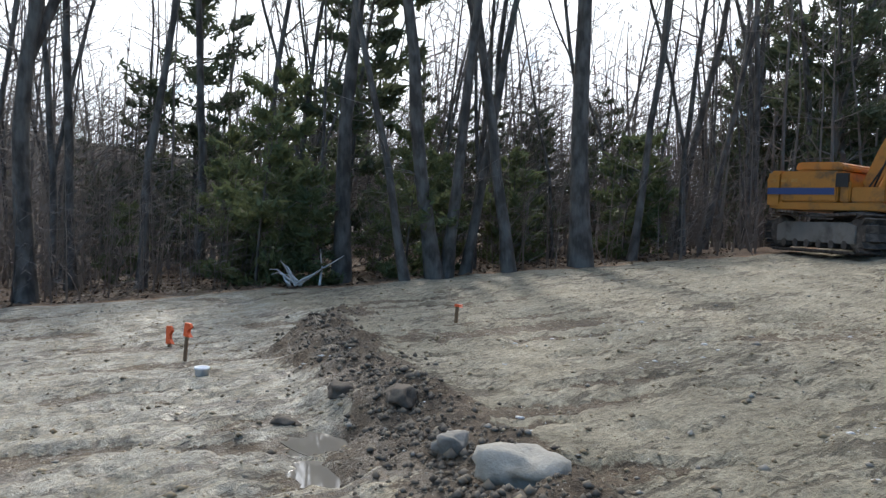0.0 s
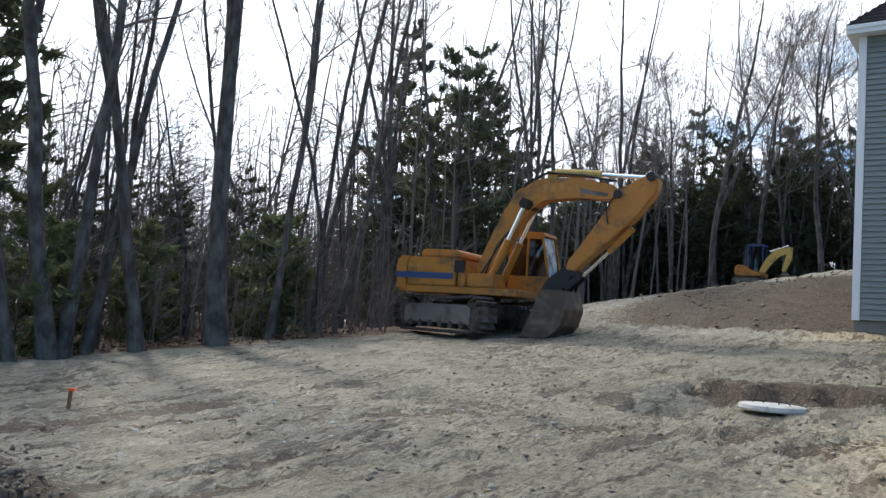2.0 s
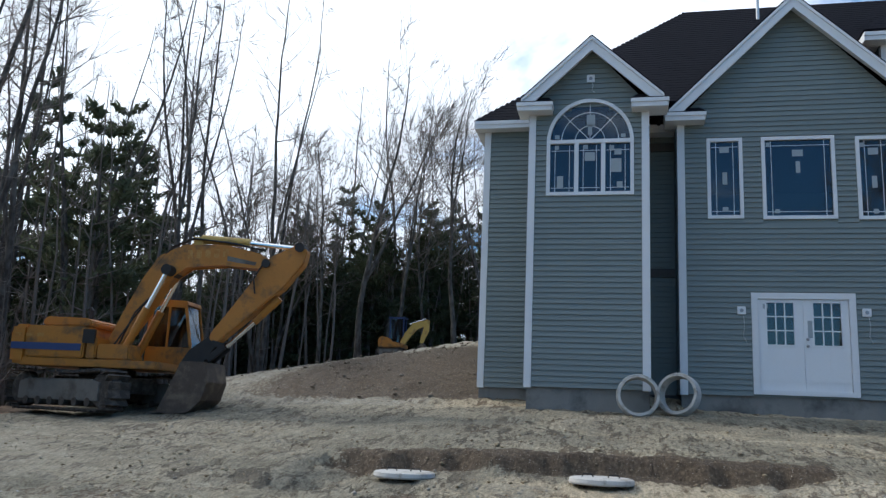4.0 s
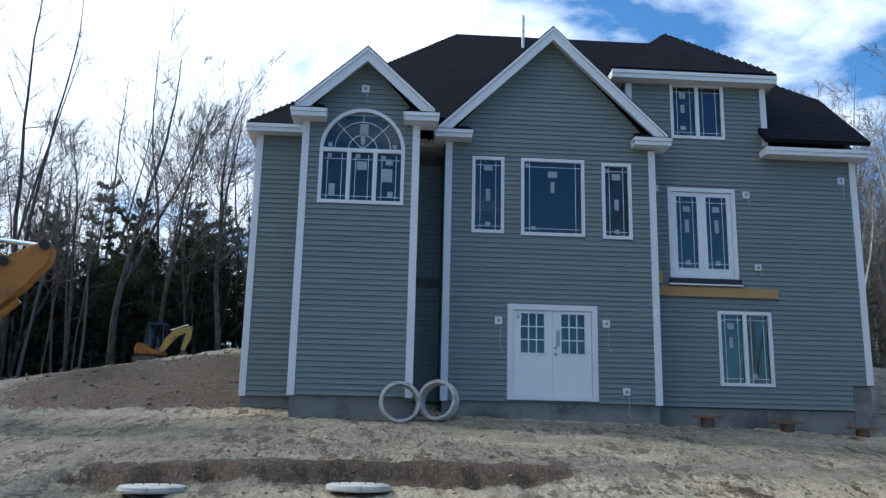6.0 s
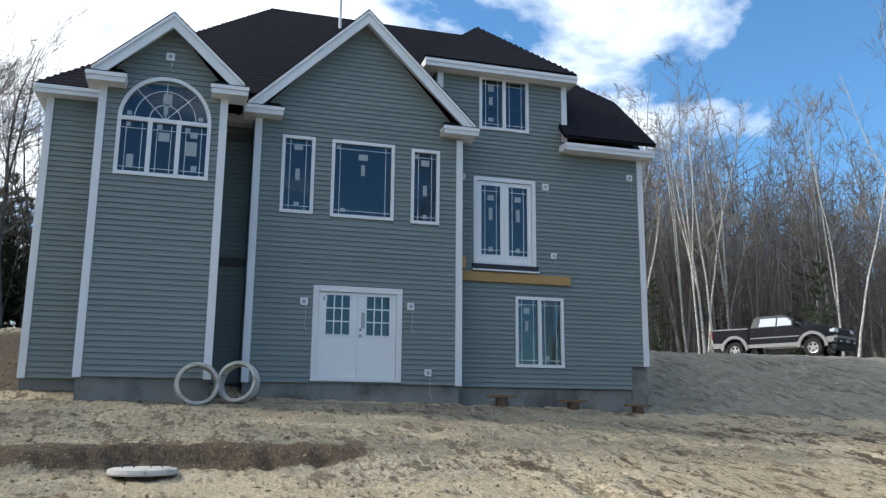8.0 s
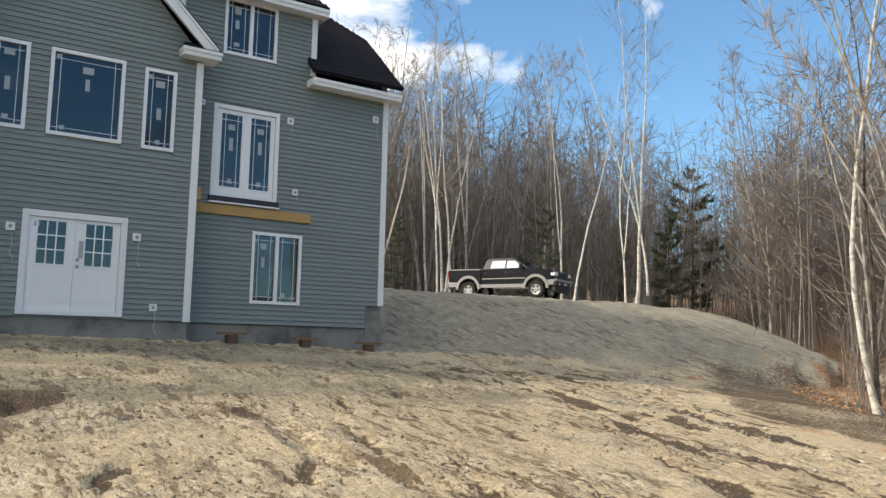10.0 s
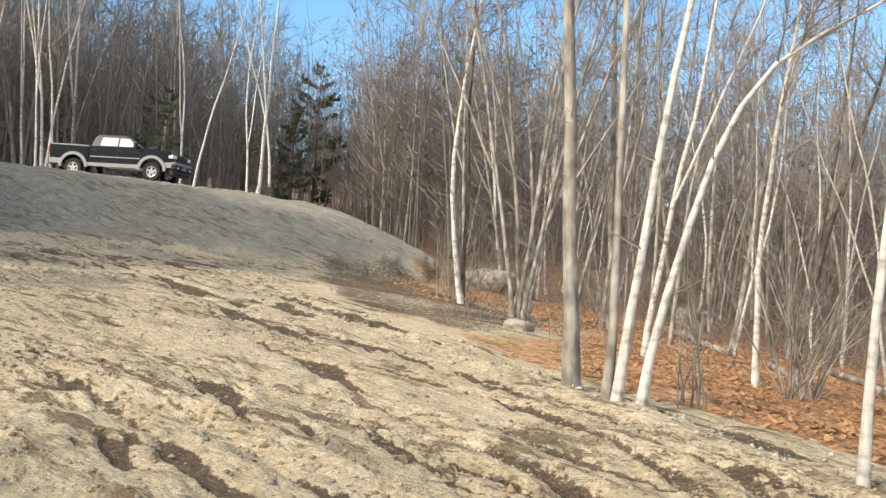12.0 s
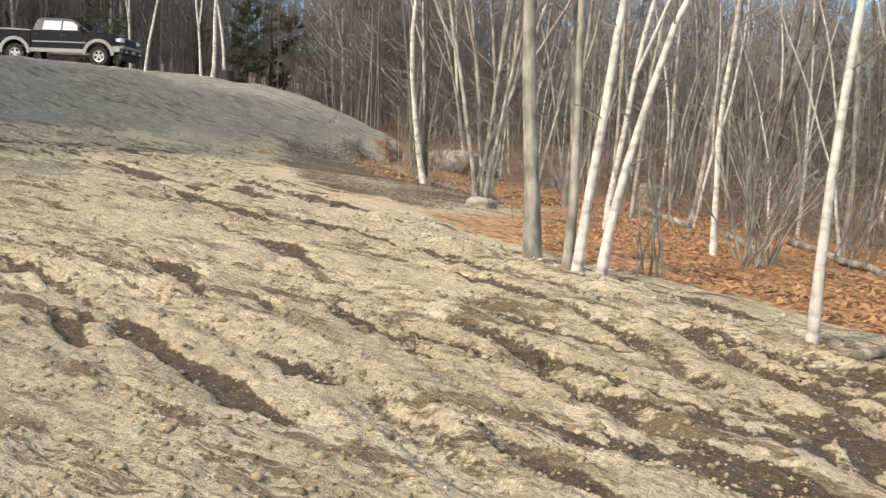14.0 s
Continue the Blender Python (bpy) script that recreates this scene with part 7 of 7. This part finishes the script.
        for c in (RW, FW):
            bm = bmesh.new()
            outer = [(c + 0.66 * math.cos(a), 0.44 + 0.66 * math.sin(a)) for a in np.linspace(math.pi, 0, 15)]
            inner = [(c + 0.53 * math.cos(a), 0.44 + 0.53 * math.sin(a)) for a in np.linspace(0, math.pi, 15)]
            profile(bm, outer + inner, *sides(s, 0.05))
            part("fender_flare", bm, SILVERPAINT, tk, "silver wheel-arch flare")
        for xx in (-0.98, 0.26, 1.30):
            box_part("door_seam", (xx - 0.008, sides(s, 0.003)[0], 0.68), (xx + 0.008, sides(s, 0.003)[1], 1.36), SEATBLACK, tk)
        box_part("side_moulding", (-0.96, sides(s, 0.012)[0], 0.90), (1.28, sides(s, 0.012)[1], 0.95), GREYMETAL, tk)
        box_part("door_mirror", (1.06, min(s * 0.96, s * 1.18), 1.38), (1.19, max(s * 0.96, s * 1.18), 1.60), SEATBLACK, tk, bevel=0.025)
        box_part("headlight", (2.56, min(s * 0.58, s * 0.965), 0.98), (2.805, max(s * 0.58, s * 0.965), 1.17), LAMP, tk, "clear headlight", bevel=0.03)
        box_part("fog_lamp", (2.90, min(s * 0.62, s * 0.74), 0.58), (2.925, max(s * 0.62, s * 0.74), 0.66), LAMP, tk, bevel=0.008)
        box_part("tail_light", (-2.85, min(s * 0.80, s * 0.965), 0.98), (-2.79, max(s * 0.80, s * 0.965), 1.34), REDLAMP, tk, bevel=0.01)
        for hx in (0.30, -0.88):
            box_part("door_handle", (hx, sides(s, 0.03)[0], 1.18), (hx + 0.17, sides(s, 0.03)[1], 1.225), SEATBLACK, tk, bevel=0.008)
        for c in (RW, FW):
            wh = new("wheel")
            wh.parent = tk
            wh.matrix_basis = Matrix.Translation((c, s * 0.86, 0.40)) @ Matrix.Rotation(radians(90), 4, 'X')
            bm = bmesh.new()
            add_lathe(bm, [(0.24, -0.12), (0.38, -0.13), (0.405, -0.08), (0.405, 0.08), (0.38, 0.13), (0.24, 0.12)], None, 28)
            part("tyre", bm, TYRE, wh, smooth=False)
            bm = bmesh.new()
            o = -s * 0.10
            add_lathe(bm, [(0.20, o), (0.245, o * 1.1), (0.245, o * 0.6), (0.20, o * 0.6)], None, 24)
            for k in range(5):
                add_box(bm, (-0.045, 0.03, min(o, o * 0.7)), (0.045, 0.22, max(o, o * 0.7)), Matrix.Rotation(k * math.tau / 5, 4, 'Z'))
            add_lathe(bm, [(0.0, o * 1.05), (0.06, o * 1.05), (0.06, o * 0.6), (0.0, o * 0.6)], None, 14)
            part("rim", bm, RIM, wh, "bright alloy rim")
    bm = bmesh.new()
    A = [(1.45, -0.85, 1.41), (1.45, 0.85, 1.41), (0.78, 0.72, 1.81), (0.78, -0.72, 1.81)]
    n = Vector((0.5, 0, 0.85)).normalized() * 0.02
    F_ = [bm.verts.new(Vector(p) + n) for p in A]
    G_ = [bm.verts.new(Vector(p)) for p in A]
    bm.faces.new(F_)
    bm.faces.new(G_[::-1])
    for i in range(4):
        bm.faces.new((F_[i], G_[i], G_[(i + 1) % 4], F_[(i + 1) % 4]))
    part("windscreen", bm, CARGLASS, tk)
    box_part("grille", (2.72, -0.56, 0.90), (2.815, 0.56, 1.15), SEATBLACK, tk, "black grille", bevel=0.01)
    box_part("front_bumper", (2.66, -0.96, 0.52), (2.91, 0.96, 0.74), SEATBLACK, tk, "black front bumper", bevel=0.05)
    box_part("air_dam", (2.50, -0.88, 0.28), (2.80, 0.88, 0.535), SEATBLACK, tk, bevel=0.03)
    box_part("bumper_top", (2.66, -0.965, 0.745), (2.90, 0.965, 0.86), SILVERPAINT, tk, "silver bumper cap", bevel=0.03)
    box_part("number_plate", (2.912, -0.16, 0.58), (2.922, 0.16, 0.70), PAPER, tk, "blank white plate")
    box_part("rear_bumper", (-2.99, -0.92, 0.52), (-2.86, 0.92, 0.72), SILVERPAINT, tk, bevel=0.03)


RIM = mat("alloy_rim", (0.62, 0.62, 0.63), 0.35, 0.7, var=0.05, bump=0)
CARGLASS = glass_mat("car_glass", (0.08, 0.09, 0.10))
PANEGREY = mat("sky_bright_side_glass", (0.55, 0.58, 0.62), 0.08, 0.9, var=0.03, bump=0)
tx, ty = -1.96 + 40 * math.sin(radians(37.95)), -0.47 + 40 * math.cos(radians(37.95))
make_pickup(tx, ty, hz(tx, ty), -64)


# ---------------------------------------------------------------- small things in the yard
def rock_mesh(seed, sx_, sy_, sz_, material, cuts=3, rough=0.40):
    bm = bmesh.new()
    bmesh.ops.create_icosphere(bm, subdivisions=cuts, radius=1.0)
    off = Vector((seed * 3.1, seed * 1.7, seed * 0.9))
    for v in bm.verts:
        p = v.co.normalized()
        k = 1 + rough * noise.noise(p * 1.3 + off) * 2 + rough * 0.6 * noise.noise(p * 3.1 + off)
        q = Vector((max(-0.95, min(0.95, p.x * k)), max(-0.92, min(0.92, p.y * k)), max(-0.6, min(0.85, p.z * k))))
        v.co = Vector((q.x * sx_, q.y * sy_, q.z * sz_))
    return finish("rock", bm, material, smooth=True)


def rock(x, y, s, material, seed, label, turn=0, sink=0.25, name="rock"):
    ob = tagged(new(name, rock_mesh(seed, s[0], s[1], s[2], material)), label, "rock", "loose rocks")
    ob.location = (x, y, hz(x, y) + s[2] * (0.6 - sink))
    ob.rotation_euler = (0.1, 0.05, radians(turn))
    return ob


rock(-6.12, 1.86, (0.25, 0.17, 0.12), PALEROCK, 3, "large pale granite boulder in the muddy berm", 20)
rock(-6.85, 1.82, (0.11, 0.10, 0.11), ROCK, 5, "rounded brown boulder in the muddy berm", 50)
rock(-8.15, 2.15, (0.15, 0.12, 0.09), CLOD, 8, "dark lump of packed soil on the berm", -20, 0.6)
rock(-9.0, 2.0, (0.12, 0.11, 0.09), CLOD, 9, "dark lump of packed soil on the berm", 10, 0.6)
rock(-8.75, 1.45, (0.13, 0.08, 0.05), CLOD, 10, "dark clod on the wet flat", 30)
rock(12.5, 6.3, (0.3, 0.25, 0.15), PALEROCK, 12, "flat stone among fallen leaves", 0)
for az, d, s, seed in ((63.1, 27.5, (1.0, 0.7, 0.6), 14), (64.6, 27.5, (0.7, 0.5, 0.45), 15), (76.5, 30, (0.8, 0.6, 0.5), 16)):
    rx, ry = spot(az, d)
    rock(rx, ry, s, ROCK, seed, "grey boulder on the woods floor", seed * 20)

ORANGE = mat("orange_flagging", (0.85, 0.13, 0.03), 0.6, var=0.1, scale=12, bump=0)
STAKEWOOD = mat("stake_wood", (0.20, 0.12, 0.06), 0.85, var=0.2, scale=6, stretch=(6, 6, 1))


def stake(x, y, h, flag, label, lean=3):
    st = tagged(new("survey_stake"), label, "stake", "survey stakes")
    st.location = (x, y, hz(x, y))
    st.rotation_euler = (0, radians(lean), radians(30))
    bm = bmesh.new()
    add_box(bm, (-0.022, -0.012, -0.1), (0.022, 0.012, h))
    part("post", bm, STAKEWOOD, st, bevel=0.003)
    bm = bmesh.new()
    z0, z1 = h - flag, h + 0.02
    pts = [(0.03 + 0.03 * math.sin(k * 1.9), 0.016 + 0.02 * math.cos(k * 2.3)) for k in range(5)]
    for k in range(4):
        za, zb = z1 - (z1 - z0) * k / 4, z1 - (z1 - z0) * (k + 1) / 4
        a, b = pts[k], pts[k + 1]
        add_prism(bm, [(-0.03, za), (a[0] + 0.02, za), (b[0] + 0.02, zb), (-0.03, zb)], -0.02 - 0.003 * k, 0.018 + 0.003 * k)
    part("flagging_ribbon", bm, ORANGE, st, "bright orange plastic ribbon")
    return st


stake(-12.48, 1.48, 0.44, 0.14, "wooden survey stake with orange ribbon in the wet soil")
stake(-14.0, 1.6, 0.26, 0.22, "short stake wrapped in orange ribbon", -4)
stake(-11.95, 4.85, 0.22, 0.012, "low weathered stake beside disturbed soil", 2)

WHITEPLASTIC = mat("white_plastic", (0.78, 0.78, 0.78), 0.4, var=0.04, bump=0)
bm = bmesh.new()
add_lathe(bm, [(0.0, 0.0), (0.068, 0.0), (0.07, 0.10), (0.082, 0.10), (0.082, 0.125), (0.065, 0.125), (0.06, 0.11), (0.0, 0.108)], None, 20)
pc = part("pipe_cap", bm, WHITEPLASTIC, None, "", True)
tagged(pc, "white plastic pipe cap standing out of the wet soil", "pipe")
pc.location = (-11.14, 1.36, hz(-11.14, 1.36) - 0.03)

# tank covers in the cut
for x, y in ((-5.22, 9.72), (-2.86, 9.72)):
    cv = tagged(new("tank_cover"), "round pale concrete tank cover lying in the cut", "cover", "tank covers")
    cv.location = (x, y, hz(x, y) + 0.03)
    bm = bmesh.new()
    add_lathe(bm, [(0.0, -0.02), (0.37, -0.02), (0.38, 0.0), (0.37, 0.04), (0.34, 0.05), (0.0, 0.055)], None, 32)
    part("slab", bm, PALECONC, cv, bevel=0.0)
    for s in (-0.16, 0.14):
        bm = bmesh.new()
        add_tube(bm, [(s - 0.07, 0, 0.04), (s - 0.05, 0, 0.085), (s + 0.05, 0, 0.085), (s + 0.07, 0, 0.04)], 0.008, 6)
        part("lifting_loop", bm, GREASE, cv)

# concrete risers leaning against the wall
for x, y, lean, yaw in ((-2.36, 16.42, 7, 4), (-1.58, 16.62, 9, -24)):
    bm = bmesh.new()
    add_lathe(bm, [(0.40, -0.13)] + [(0.40 + 0.016 * (k % 2), -0.115 + 0.023 * k) for k in range(11)] + [(0.40, 0.13), (0.345, 0.13), (0.335, -0.13)], None, 40)
    rg = tagged(part("riser_ring", bm, PALECONC), "pale ribbed riser ring leaning by the foundation", "ring", "riser rings")
    rg.matrix_world = Matrix.Translation((x, y, hz(x, y) + 0.40)) @ Matrix.Rotation(radians(yaw), 4, 'Z') @ Matrix.Rotation(radians(90 - lean), 4, 'X')

# deck footings
PIERBROWN = mat("brown_form_tube", (0.11, 0.07, 0.045), 0.85, var=0.2, scale=6, bump=0.2)
for x, y in ((4.25, 17.4), (6.1, 17.6), (7.95, 17.9)):
    pr_ = tagged(new("deck_footing"), "short brown form tube with a board on top", "footing", "deck footings")
    pr_.location = (x, y, hz(x, y))
    bm = bmesh.new()
    add_lathe(bm, [(0.0, -0.1), (0.15, -0.1), (0.14, 0.18), (0.125, 0.18), (0.125, 0.17), (0.0, 0.17)], None, 20)
    part("tube", bm, PIERBROWN, pr_)
    bm = bmesh.new()
    add_box(bm, (-0.30, -0.14, 0.182), (0.30, 0.14, 0.235))
    part("board", bm, STAKEWOOD, pr_, bevel=0.004)

# barrel by the birches on the bank
bx, by = -1.96 + 38 * math.sin(radians(47.6)), -0.47 + 38 * math.cos(radians(47.6))
bm = bmesh.new()
add_lathe(bm, [(0.0, 0.0), (0.28, 0.0), (0.30, 0.05), (0.29, 0.25), (0.31, 0.28), (0.29, 0.31), (0.30, 0.50), (0.28, 0.52), (0.26, 0.46), (0.0, 0.44)], None, 20)
bn = tagged(part("barrel", bm, GREASE), "black open barrel at the top of the bank", "barrel")
bn.location = (bx, by, hz(bx, by))

# logs in the woods
LOGBARK = bark_mat("log_bark", (0.15, 0.125, 0.10), (0.36, 0.33, 0.29), 0.5)
lrng = random.Random(3)


def log(p, q, r, label="fallen grey log among the leaves"):
    a, b = Vector(p), Vector(q)
    bm = bmesh.new()
    n = 7
    pts, rad = [], []
    for k in range(n):
        s = k / (n - 1)
        c = a.lerp(b, s) + Vector((lrng.gauss(0, 0.055), lrng.gauss(0, 0.055), 0.03 * math.sin(3 * s)))
        pts.append(c)
        rad.append(r * (1 - 0.3 * s) * lrng.uniform(0.92, 1.08))
    add_tube(bm, pts, rad, 9)
    ob = tagged(part("log", bm, LOGBARK, None, "", True), label, "log", "fallen logs")
    return ob


def glog(x0, y0, x1, y1, r, up=0.0, **kw):
    return log((x0, y0, hz(x0, y0) + r * 0.7 + up), (x1, y1, hz(x1, y1) + r * 0.6 + up), r, **kw)


glog(17.2, 1.2, 12.6, -1.0, 0.085, label="pale barkless fallen log")
for k in range(30):
    o = k % 8 * 0.5
    glog(13.5 + 0.5 * o + lrng.uniform(-0.35, 0.35), -0.9 - lrng.uniform(0, 1.0), 13.0 + 0.5 * o + lrng.uniform(-0.5, 0.5), -6.5 - lrng.uniform(0, 1.5), lrng.uniform(0.05, 0.095), up=0.12 * (k // 8), label="grey log in a low stack")
glog(12.4, -3.1, 13.8, -3.9, 0.07, up=0.25, label="short cut log across the stack")
glog(5.95, -0.35, 8.7, -1.5, 0.05, label="thin fallen stem at the lip of the yard")
glog(16.5, 2.4, 13.0, 1.5, 0.07)
glog(20, 5.5, 16.5, 3.2, 0.10)
# pale broken branches by the western trees
acc = Acc()
wrng = np.random.default_rng(5)
for k in range(9):
    q = curve(wrng, (0, wrng.normal(0, 0.3), 0.05), (wrng.normal(0, 0.8), wrng.normal(0, 0.9), 0.5), wrng.uniform(0.6, 1.3), 5, 0.25)
    acc.tube(q, [0.03, 0.025, 0.02, 0.014, 0.006], 5)
fb = tagged(new("broken_branches", acc.mesh("broken_branches", BIRCH)), "pale broken branches at the edge of the woods", "branches", kind="stuff")
fb.location = (-18.9, 5.2, hz(-18.9, 5.2))

# puddles
WATER = mat("puddle_water", (0.20, 0.18, 0.15), 0.03, var=0.05, bump=0, spec=1.0)
POOL = mat("dark_pool_water", (0.03, 0.024, 0.017), 0.22, var=0.05, bump=0, spec=0.12)


def puddle(x, y, rx, ry, seed, label):
    bm = bmesh.new()
    n = 40
    top = [bm.verts.new((1.6 * rx * math.cos(k * math.tau / n), 1.6 * ry * math.sin(k * math.tau / n), 0)) for k in range(n)]
    low = [bm.verts.new((1.4 * rx * math.cos(k * math.tau / n), 1.4 * ry * math.sin(k * math.tau / n), -0.12)) for k in range(n)]
    bm.faces.new(top)
    bm.faces.new(low[::-1])
    for k in range(n):
        bm.faces.new((top[k], low[k], low[(k + 1) % n], top[(k + 1) % n]))
    ob = tagged(part("puddle", bm, WATER if x < 0 else POOL), label, "puddle", "puddles", "structure")
    ob.location = (x, y, float(height(np.array([x]), np.array([y]), False)[0]) + (0.03 if x < 0 else 0.03))


for px, py, rx, ry, seed in PUDDLES:
    puddle(px, py, rx, ry, seed, "shallow muddy puddle reflecting the sky" if px < 0 else "dark pool on the woods floor")


# loose stones, clods and leaves, too many to count
def chips(name, label, n, where, size, material, seed, flat=0.6):
    rng = np.random.default_rng(seed)
    base = np.array([(1, 0, 0), (-1, 0, 0), (0, 1, 0), (0, -1, 0), (0, 0, 1), (0, 0, -1)], float)
    tri = np.array([(0, 2, 4), (2, 1, 4), (1, 3, 4), (3, 0, 4), (2, 0, 5), (1, 2, 5), (3, 1, 5), (0, 3, 5)])
    pts = where(rng, n)
    m = len(pts)
    z = height(pts[:, 0], pts[:, 1])
    s = size[0] * (size[1] / size[0]) ** (rng.random(m) ** 2.2)
    sc = s[:, None] * rng.uniform(0.6, 1.2, (m, 3)) * np.array([1, 1, flat])
    v = base[None] * sc[:, None, :] * rng.uniform(0.7, 1.15, (m, 6, 1))
    a = rng.random(m) * 6.283
    c, d = np.cos(a)[:, None], np.sin(a)[:, None]
    v = np.stack([v[..., 0] * c - v[..., 1] * d, v[..., 0] * d + v[..., 1] * c, v[..., 2]], -1)
    v += np.stack([pts[:, 0], pts[:, 1], z + s * flat * 0.25], -1)[:, None, :]
    f = (tri[None] + (np.arange(m) * 6)[:, None, None]).reshape(-1, 3)
    ob = new(name, mesh_np(name, v.reshape(-1, 3), f, material))
    return tagged(ob, label, name.split("_")[-1], kind="stuff")


def in_yard_area(rng, n):
    az, d = np.radians(rng.uniform(-95, 112, n * 3)), rng.uniform(2.2, 22, n * 3)
    p = np.stack([-2 + d * np.sin(az), -0.45 + d * np.cos(az)], -1)
    ok = (p[:, 0] < yard_edge(p[:, 1]) + 0.2) & (p[:, 0] > wood_edge(p[:, 1]) + 0.4) & (p[:, 1] < 16.6)
    return p[ok][:n]


def along_lip(rng, n):
    y = rng.uniform(-5, 16, n)
    return np.stack([yard_edge(y) - 0.5 + rng.normal(0, 0.55, n), y], -1)


def along_berm(rng, n):
    P = np.array(BERM)
    k = rng.uniform(0, len(P) - 1.001, n)
    i = k.astype(int)
    return P[i] + (P[i + 1] - P[i]) * (k - i)[:, None] + rng.normal(0, 0.30, (n, 2)) * rng.uniform(0.3, 1.3, (n, 1))


def on_mound(rng, n):
    return np.stack([rng.uniform(-13, -5.9, n), rng.uniform(17.6, 26, n)], -1)


STONE = foliage_mat("pebbles", (0.20, 0.175, 0.14), (0.45, 0.41, 0.34))
SOILBIT = foliage_mat("soil_crumbs", (0.10, 0.075, 0.05), (0.26, 0.20, 0.13))
MOUNDSTONE = foliage_mat("soiled_stones", (0.14, 0.105, 0.075), (0.34, 0.28, 0.21))
DARKBIT = foliage_mat("dark_soil_crumbs", (0.085, 0.068, 0.052), (0.23, 0.19, 0.14))
PALEBIT = foliage_mat("pale_crust_crumbs", (0.38, 0.33, 0.24), (0.60, 0.53, 0.42))
SANDBIT = foliage_mat("sand_crumbs", (0.26, 0.20, 0.12), (0.42, 0.34, 0.22))
chips("yard_pebbles", "small pale stones strewn over the yard", 3000, in_yard_area, (0.006, 0.045), STONE, 21)
chips("soil_crumbs", "small clods strewn over the yard", 5000, in_yard_area, (0.008, 0.04), SOILBIT, 22)
chips("sand_crumbs", "dry sandy crumbs strewn over the yard", 7000, in_yard_area, (0.008, 0.045), SANDBIT, 26)
def near_east(rng, n):
    az, d = np.radians(rng.uniform(15, 112, n * 2)), rng.uniform(2.2, 13, n * 2)
    p = np.stack([-2 + d * np.sin(az), -0.45 + d * np.cos(az)], -1)
    ok = (p[:, 0] < yard_edge(p[:, 1])) & (vnoise(p[:, 0] * 1.2, p[:, 1] * 0.6, 88) > 0.45)
    return p[ok][:n]


chips("sand_crumbs", "dry crumbs broken from the sandy crust", 9000, near_east, (0.006, 0.032), SANDBIT, 27, 0.7)
chips("crust_crumbs", "pale dry crumbs and pebbles in the churned sand", 2500, near_east, (0.006, 0.018), PALEBIT, 28, 0.6)
chips("lip_stones", "stones and clods along the lip of the yard", 1500, along_lip, (0.010, 0.075), STONE, 23)
chips("berm_clods", "wet dark clods heaped on the berm", 3600, along_berm, (0.008, 0.05), DARKBIT, 24, 0.8)
def west_flecks(rng, n):
    p = np.stack([rng.uniform(-11, -4.5, n * 3), rng.uniform(2.2, 7.5, n * 3)], -1)
    return p[vnoise(p[:, 0] * 1.1, p[:, 1] * 1.1, 93) > 0.62][:n]


chips("white_flecks", "small white chips scattered in patches beyond the berm", 260, west_flecks, (0.012, 0.05), foliage_mat("white_chips", (0.55, 0.54, 0.52), (0.78, 0.77, 0.75)), 29, 0.3)
chips("mound_stones", "stones in the raw bank beside the house", 620, on_mound, (0.015, 0.085), MOUNDSTONE, 25)


def leaves(name, label, n, area, seed, size=(0.03, 0.065), material=None):
    rng = np.random.default_rng(seed)
    p = area(rng, n)
    m = len(p)
    z = height(p[:, 0], p[:, 1]) + rng.uniform(0.005, 0.05, m)
    c = np.stack([p[:, 0], p[:, 1], z], -1)
    a = rng.random(m) * 6.283
    al = np.stack([np.cos(a), np.sin(a), rng.normal(0, 0.35, m)], -1) * rng.uniform(*size, m)[:, None]
    ac = np.stack([-np.sin(a), np.cos(a), rng.normal(0, 0.4, m)], -1) * rng.uniform(*size, m)[:, None] * 0.7
    acc = Acc()
    acc.cards(c, al, ac)
    return tagged(new(name, acc.mesh(name, material or LEAFLITTER, False)), label, "leaves", kind="stuff")


def east_floor(rng, n):
    az, d = np.radians(rng.uniform(52, 116, n * 3)), rng.uniform(8, 27, n * 3)
    p = np.stack([-1.7 + d * np.sin(az), -0.45 + d * np.cos(az)], -1)
    lip = p[:, 0] - yard_edge(p[:, 1])
    return p[(lip > 0.7) & ((lip > 4.5) | (p[:, 1] < 4.5)) & (vnoise(p[:, 0] * 0.9, p[:, 1] * 0.9, 44) > 0.3)][:n]


def west_floor(rng, n):
    az, d = np.radians(rng.uniform(-102, -42, n * 3)), rng.uniform(17, 26, n * 3)
    p = np.stack([-2.3 + d * np.sin(az), -0.5 + d * np.cos(az)], -1)
    return p[(p[:, 0] < wood_edge(p[:, 1]) - 0.2) & (p[:, 1] < 17)][:n]


leaves("fallen_leaves", "rust-brown fallen leaves under the eastern trees", 22000, east_floor, 31)
# western leaves get darker colours, the brush's shade painted in
leaves("fallen_leaves", "dull brown fallen leaves under the western trees", 5000, west_floor, 32, (0.04, 0.08), foliage_mat("shaded_leaf_litter", (0.075, 0.05, 0.034), (0.20, 0.135, 0.08)))
